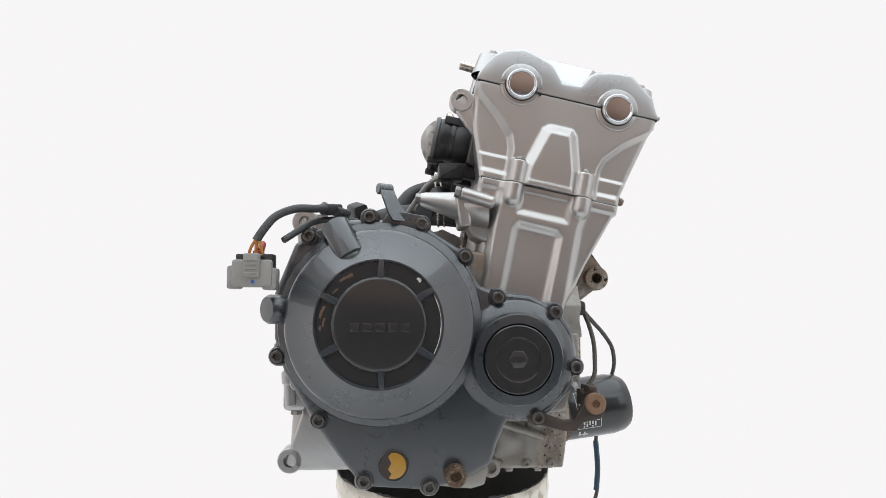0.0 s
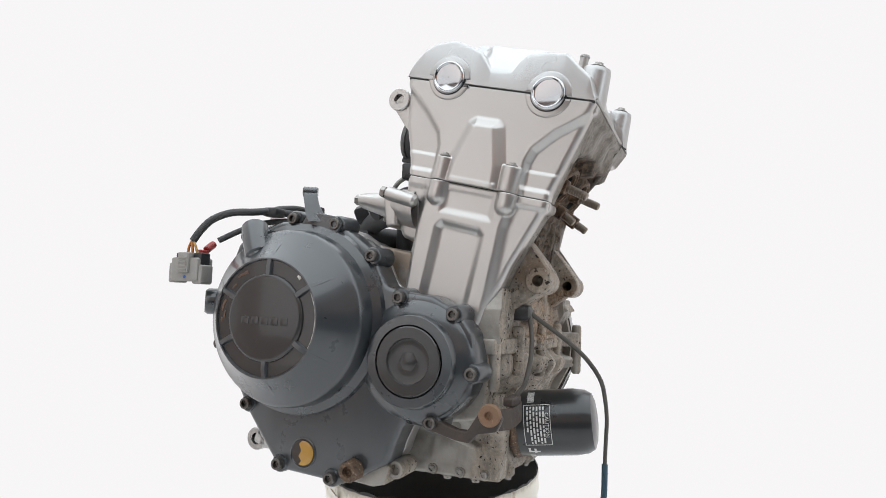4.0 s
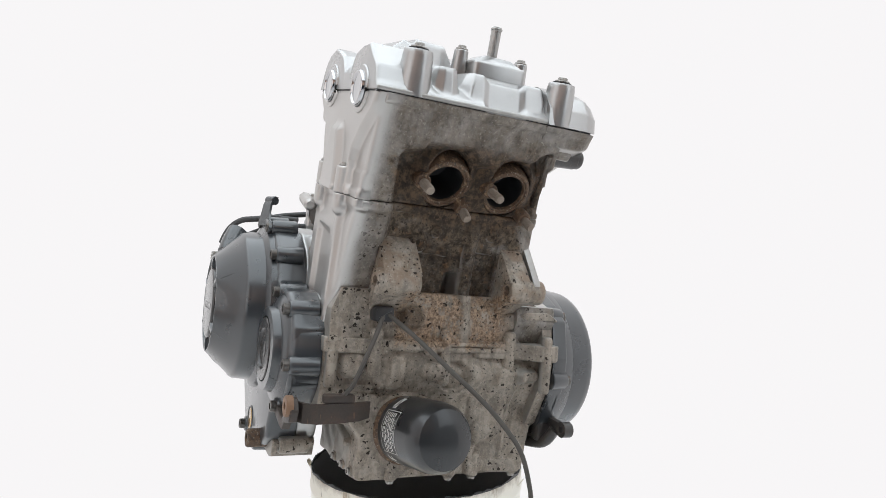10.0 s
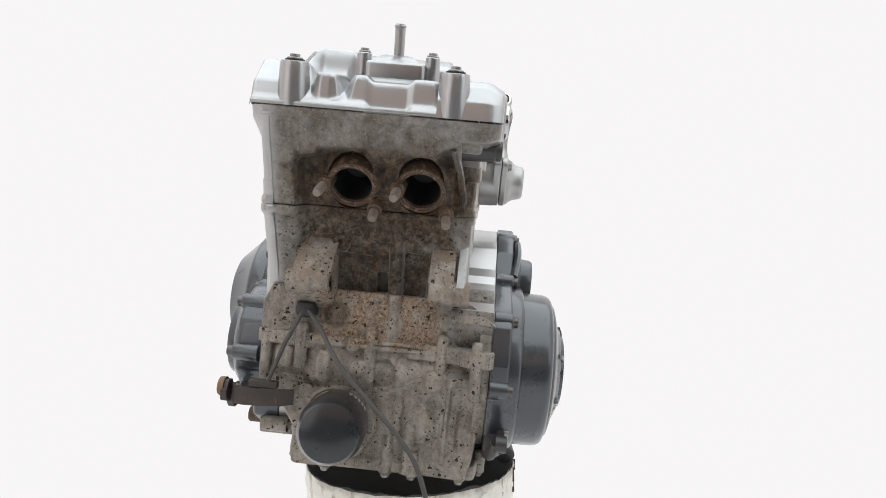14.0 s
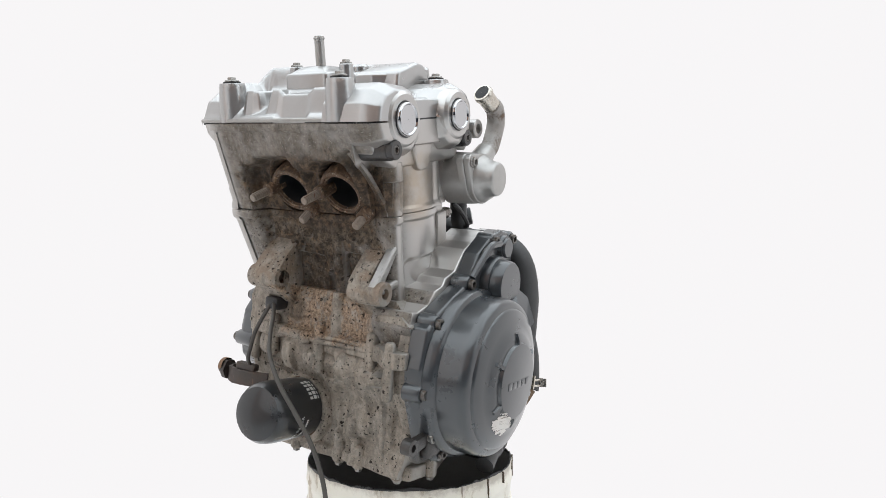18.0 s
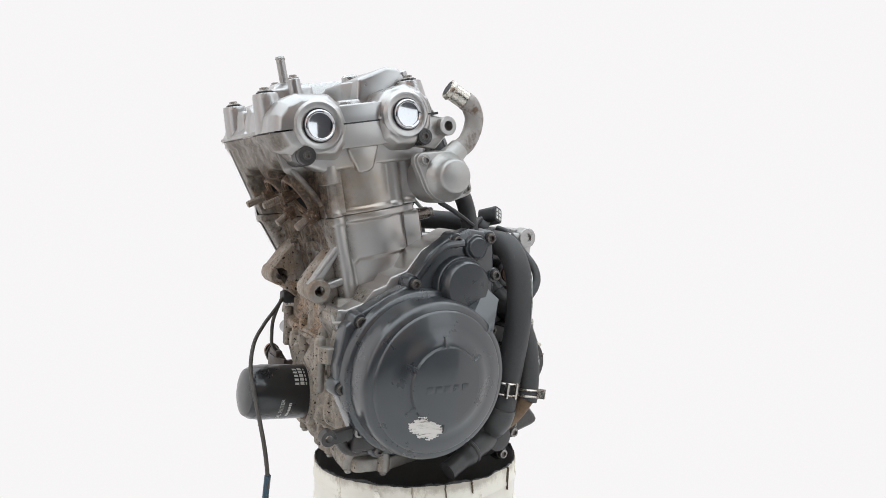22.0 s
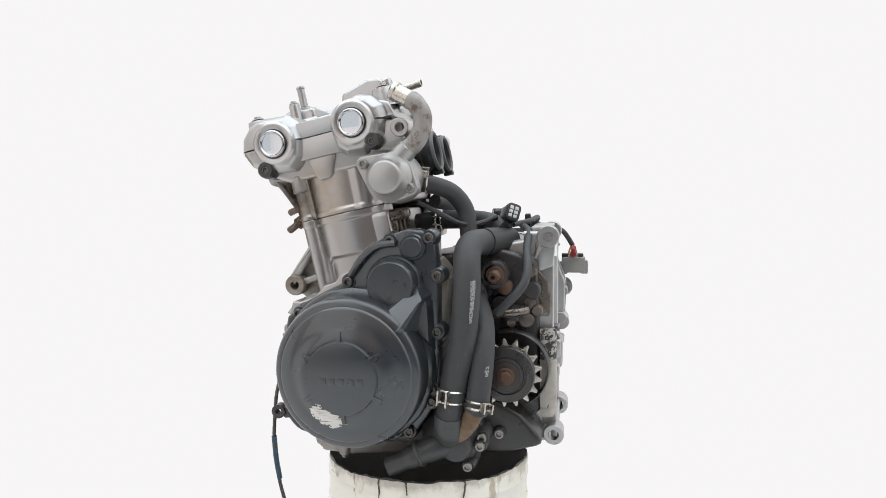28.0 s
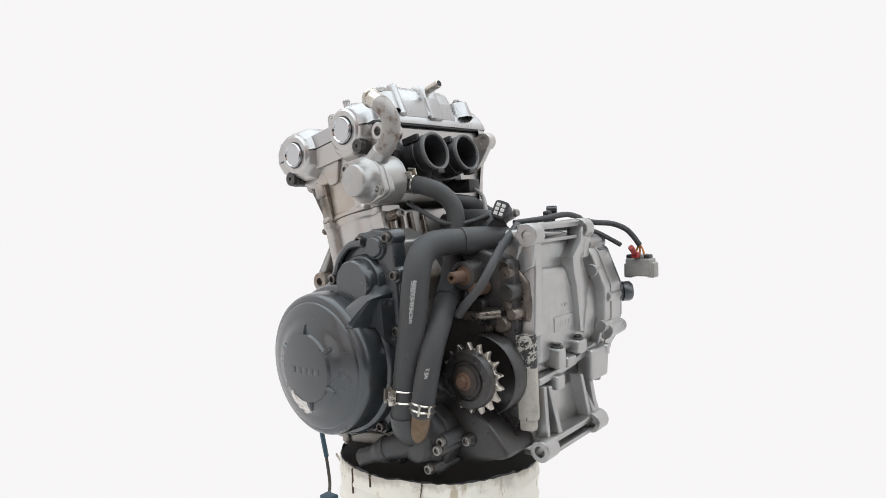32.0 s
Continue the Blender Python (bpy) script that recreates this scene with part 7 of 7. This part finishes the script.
            box(bm, m, -0.0085 + i * 0.006, -0.0038 + i * 0.006, -0.0055 + j * 0.0075, -0.0002 + j * 0.0075, 0.013, 0.0146, 0.0004, 0.0005)
            part("contact", bm, PRINT, sk)
    bm = nb()
    tube(bm, [(-0.09, -0.02, 0.098), (-0.07, -0.005, 0.09), (-0.055, 0.012, 0.088), (-0.04, 0.025, 0.092), (-0.01, 0.03, 0.108), (0.015, 0.03, 0.12)], 0.0034, 8, 6)
    part("socket_lead", bm, RUBBER, engine, "black sleeved lead")
    bm = nb()
    box(bm, REAR, -0.117, -0.105, 0.07, 0.099, 0.123, 0.132, 0.002, 0.003)
    part("black_tab", bm, PLASTIC, engine, "black plastic tab")
    bm = nb()
    tube(bm, [(-0.128, -0.03, 0.082), (-0.136, -0.008, 0.075), (-0.136, 0.024, 0.054), (-0.139, 0.053, 0.031), (-0.134, 0.068, 0.011), (-0.119, 0.074, -0.007), (-0.10, 0.07, -0.026)], 0.0058, 12, 6)
    part("harness_cable", bm, RUBBER, engine, "black sleeved harness cable")
    bm = nb()
    tube(bm, [(-0.11, -0.05, 0.085), (-0.13, -0.09, 0.088), (-0.14, -0.14, 0.092), (-0.137, -0.185, 0.086), (-0.13, -0.21, 0.08)], 0.0042, 10, 6)
    part("harness_cable", bm, RUBBER, engine)
    # sensor on the front with its two leads
    bm = nb()
    box(bm, FRONT, -0.152, -0.128, -0.042, -0.024, 0.155, 0.181, 0.005, 0.006)
    part("pressure_switch", bm, PLASTIC, engine, "black oil pressure switch boot")
    bm = nb()
    tube(bm, [(0.176, -0.138, -0.031), (0.196, -0.118, -0.048), (0.217, -0.1, -0.066), (0.235, -0.08, -0.086), (0.247, -0.05, -0.112), (0.249, -0.022, -0.138), (0.248, 0.005, -0.168), (0.245, 0.021, -0.2), (0.243, 0.03, -0.235), (0.2435, 0.024, -0.268), (0.240, 0.022, -0.305), (0.226, 0.030, -0.338), (0.204, 0.052, -0.348)], 0.0027, 10, 7)
    part("long_lead", bm, LEAD, engine, "grey sleeved lead hanging past the bucket")
    bm = nb()
    tube(bm, [(0.243, 0.03, -0.23), (0.2435, 0.0245, -0.267), (0.240, 0.022, -0.299)], 0.0040, 10, 6)
    part("blue_sleeve", bm, BLUESLEEVE, engine, "dull blue sleeve")
    bm = nb()
    box(bm, LEFT, 0.186, 0.212, -0.354, -0.342, 0.046, 0.064, 0.002, 0.003)
    part("blue_plug", bm, BLUESLEEVE, engine, "dull blue plastic plug")
    bm = nb()
    tube(bm, [(0.178, -0.141, -0.033), (0.184, -0.149, -0.053), (0.187, -0.158, -0.074), (0.186, -0.165, -0.094), (0.182, -0.173, -0.114), (0.166, -0.181, -0.131)], 0.0027, 10, 6)
    part("short_lead", bm, LEAD, engine, "grey sleeved lead")
    # hose guide bracket on the right
    bm = nb()
    rings = []
    for x, y, z, h in ((0.158, -0.2235, -0.143, 0.0105), (0.170, -0.219, -0.143, 0.0105), (0.1765, -0.205, -0.143, 0.0105), (0.178, -0.185, -0.142, 0.0105), (0.176, -0.160, -0.141, 0.0100), (0.170, -0.146, -0.140, 0.009)):
        rings.append((x, y, z, h))
    sk2 = []
    for i, (x, y, z, h) in enumerate(rings):
        p0, p1 = rings[max(i - 1, 0)], rings[min(i + 1, len(rings) - 1)]
        t = Vector((p1[0] - p0[0], p1[1] - p0[1], 0)).normalized()
        nn = Vector((t.y, -t.x, 0)) * 0.0022
        sk2.append([Vector((x, y, z + h)) + nn, Vector((x, y, z - h)) + nn, Vector((x, y, z - h)) - nn, Vector((x, y, z + h)) - nn])
    skin(bm, sk2)
    hb = part("hose_guide", bm, DARKRUST, engine, "dark rusty steel hose guide")
    bm = nb()
    lathe(bm, RIGHT, 0.1650, -0.1365, [(0.0115, 0.231), (0.0115, 0.2372), (0.0105, 0.2385), (0.0045, 0.2385), (0.004, 0.235), (0.0004, 0.235)], 32, False)
    part("rusty_bush", bm, TANRUST, hb, "light rusty bush")
    bm = nb()
    box(bm, FRONT, -0.2, -0.165, -0.132, -0.122, 0.168, 0.1785, 0.002, 0.003)
    part("guide_clip", bm, DARKRUST, hb)
    bm = nb()
    slab(bm, RIGHT, [(0.0930, -0.1455), (0.0900, -0.1510), (0.0935, -0.1565), (0.1287, -0.1655), (0.1430, -0.1668), (0.1520, -0.1570), (0.1720, -0.1525), (0.1775, -0.1400), (0.1700, -0.1270), (0.1580, -0.1280), (0.1500, -0.1400), (0.1410, -0.1545), (0.1300, -0.1545), (0.1050, -0.1455)], 0.2260, 0.2345, 0.0015, 0.004)
    part("guide_stay", bm, DARKRUST, hb, "dark rusty flat steel stay")
    # small stay on the left
    bm = nb()
    slab(bm, LEFT, [(0.1885, -0.1560), (0.150, -0.152), (0.150, -0.166), (0.186, -0.1715), (0.1895, -0.1690), (0.1875, -0.1625)], 0.1, 0.1085, 0.001, 0.0015)
    st = part("steel_stay", bm, DARKCAST, engine, "black steel stay with an eye")
    bm = nb()
    lathe(bm, LEFT, 0.1955, -0.1625, [(0.0045, 0.098), (0.0095, 0.098), (0.0095, 0.1105), (0.0045, 0.1105), (0.0045, 0.098)], 24, False)
    part("stay_eye", bm, DARKCAST, st)
    bolt(st, (0.158, 0.1085, -0.159), Y, 0.0065, 0.006)
    bm = nb()
    tube(bm, [(0.18, 0.1, -0.166), (0.165, 0.095, -0.185), (0.13, 0.09, -0.192)], 0.007, 10, 5)
    part("stay_arm", bm, DARKCAST, st)
    bm = nb()
    box(bm, FRONT, 0.085, 0.112, -0.185, -0.16, 0.13, 0.165, 0.004, 0.006)
    part("stay_block", bm, DARKCAST, st)


clutch_cover()
alternator_cover()
filter_can()
cooling()
intake()
wiring()


# ---- the bucket ----
BX, BY, RIM = 0.014, -0.030, 0.36


def bucket():
    b = tagged(new("bucket"), "white plastic bucket with a chipped dirty rim under the engine", "bucket")

    def wall(bm, prof, rough_from, n=120):
        rings = []
        for k, (r, z) in enumerate(prof):
            ring = []
            for i in range(n):
                a = 2 * math.pi * i / n
                v = Vector((math.cos(a) * 3.0, math.sin(a) * 3.0, 0.7))
                up = (0.0022 * noise.noise(v) + 0.0016 * noise.noise(v * 5)) if z > rough_from else 0.0
                rr = r + 0.0012 * noise.noise(v * 1.3 + Vector((0, 0, z * 9)))
                ring.append(Vector((BX + rr * math.cos(a), BY + rr * math.sin(a), z + up)))
            rings.append(ring)
        skin(bm, rings, True, False)

    bm = nb()
    wall(bm, [(0.0004, 0.001), (0.126, 0.001), (0.130, 0.005), (0.1445, RIM - 0.062), (0.1475, RIM - 0.060), (0.1475, RIM - 0.055), (0.1455, RIM - 0.053), (0.1462, RIM - 0.026), (0.1478, RIM - 0.024), (0.1478, RIM - 0.020), (0.1464, RIM - 0.018), (0.1472, RIM - 0.002), (0.1465, RIM), (0.1450, RIM)], RIM - 0.01)
    part("shell", bm, BUCKET, b, "scuffed white bucket wall")
    bm = nb()
    wall(bm, [(0.1451, RIM - 0.0004), (0.1440, RIM - 0.004), (0.129, 0.012), (0.0004, 0.010)], RIM - 0.01)
    part("lining", bm, LINING, b, "black bag lining")
    # torn edge of the bag that stands a little above the rim
    bm = nb()
    rings = []
    for r in (0.1462, 0.1446):
        low, high = [], []
        for i in range(180):
            a = 2 * math.pi * i / 180
            v = Vector((math.cos(a) * 3.0, math.sin(a) * 3.0, 0.7))
            up = 0.0022 * noise.noise(v) + 0.0016 * noise.noise(v * 5)
            lift = max(0.0, 0.0016 + 0.0030 * noise.noise(v * 2.3 + Vector((5, 0, 0))) + 0.0022 * noise.noise(v * 9))
            low.append(Vector((BX + r * math.cos(a), BY + r * math.sin(a), RIM - 0.004 + up)))
            high.append(Vector((BX + r * math.cos(a), BY + r * math.sin(a), RIM + up + lift)))
        rings += [low, high] if r > 0.145 else [high, low]
    skin(bm, rings, True, False)
    part("bag_edge", bm, PLASTIC, b, "torn black edge of the bag")
    # cracks down from the rim
    for deg, length, lean in ((79.4, 0.034, 0.9), (124.2, 0.030, -1.4), (94.0, 0.016, 1.0)):
        bm = nb()
        rings = []
        for k in range(9):
            a = radians(deg + lean * k / 8 + 0.5 * noise.noise(Vector((k * 0.9, deg, 0.4))))
            w = radians(0.30 * (1.0 - 0.6 * k / 8))
            z = RIM + 0.0005 - length * k / 8
            rings.append([Vector((BX + rr * math.cos(q), BY + rr * math.sin(q), z)) for q, rr in ((a - w, 0.1462), (a - w, 0.1492), (a + w, 0.1492), (a + w, 0.1462))])
        skin(bm, rings)
        part("crack", bm, CRACK, b, "dark grimy crack in the plastic")
    # curled flaps of plastic on the rim
    for deg, size in ((-118.0, 1.0), (46.0, 0.7)):
        a = radians(deg)
        m = basis(Vector((BX + 0.1475 * math.cos(a), BY + 0.1475 * math.sin(a), RIM - 0.010)), Vector((-math.sin(a), math.cos(a), 0)), Z, Vector((math.cos(a), math.sin(a), 0)))
        bm = nb()
        rings = []
        for y, out, w in ((-0.007, 0.000, 0.0055), (-0.002, 0.0025, 0.0060), (0.003, 0.0060, 0.0052), (0.007, 0.0080, 0.0035)):
            rings.append([m @ Vector((x * size, y * size, d * size)) for x, d in ((-w, out), (w, out + 0.001), (w, out + 0.0025), (-w, out + 0.0016))])
        skin(bm, rings)
        part("rim_flap", bm, BUCKET, b, "curled flap of chipped plastic")
    return b


bucket_thing = bucket()

TILT = Matrix(((0.9988, -0.0497, -0.0044, 0), (0.0499, 0.9949, 0.0874, 0), (0, -0.0876, 0.9962, 0), (0, 0, 0, 1)))
TABLE_Z = CAM_Z - 0.05266


def motions():
    rows_e, rows_b = [], []
    for t, a in TURN:
        spin = Matrix.Rotation(radians(-a), 4, "Z")
        rows_e.append((t, Matrix.Translation((0, 0, TABLE_Z)) @ spin @ TILT))
        rows_b.append((t, spin))
    walk(engine, rows_e)
    walk(bucket_thing, rows_b)


motions()
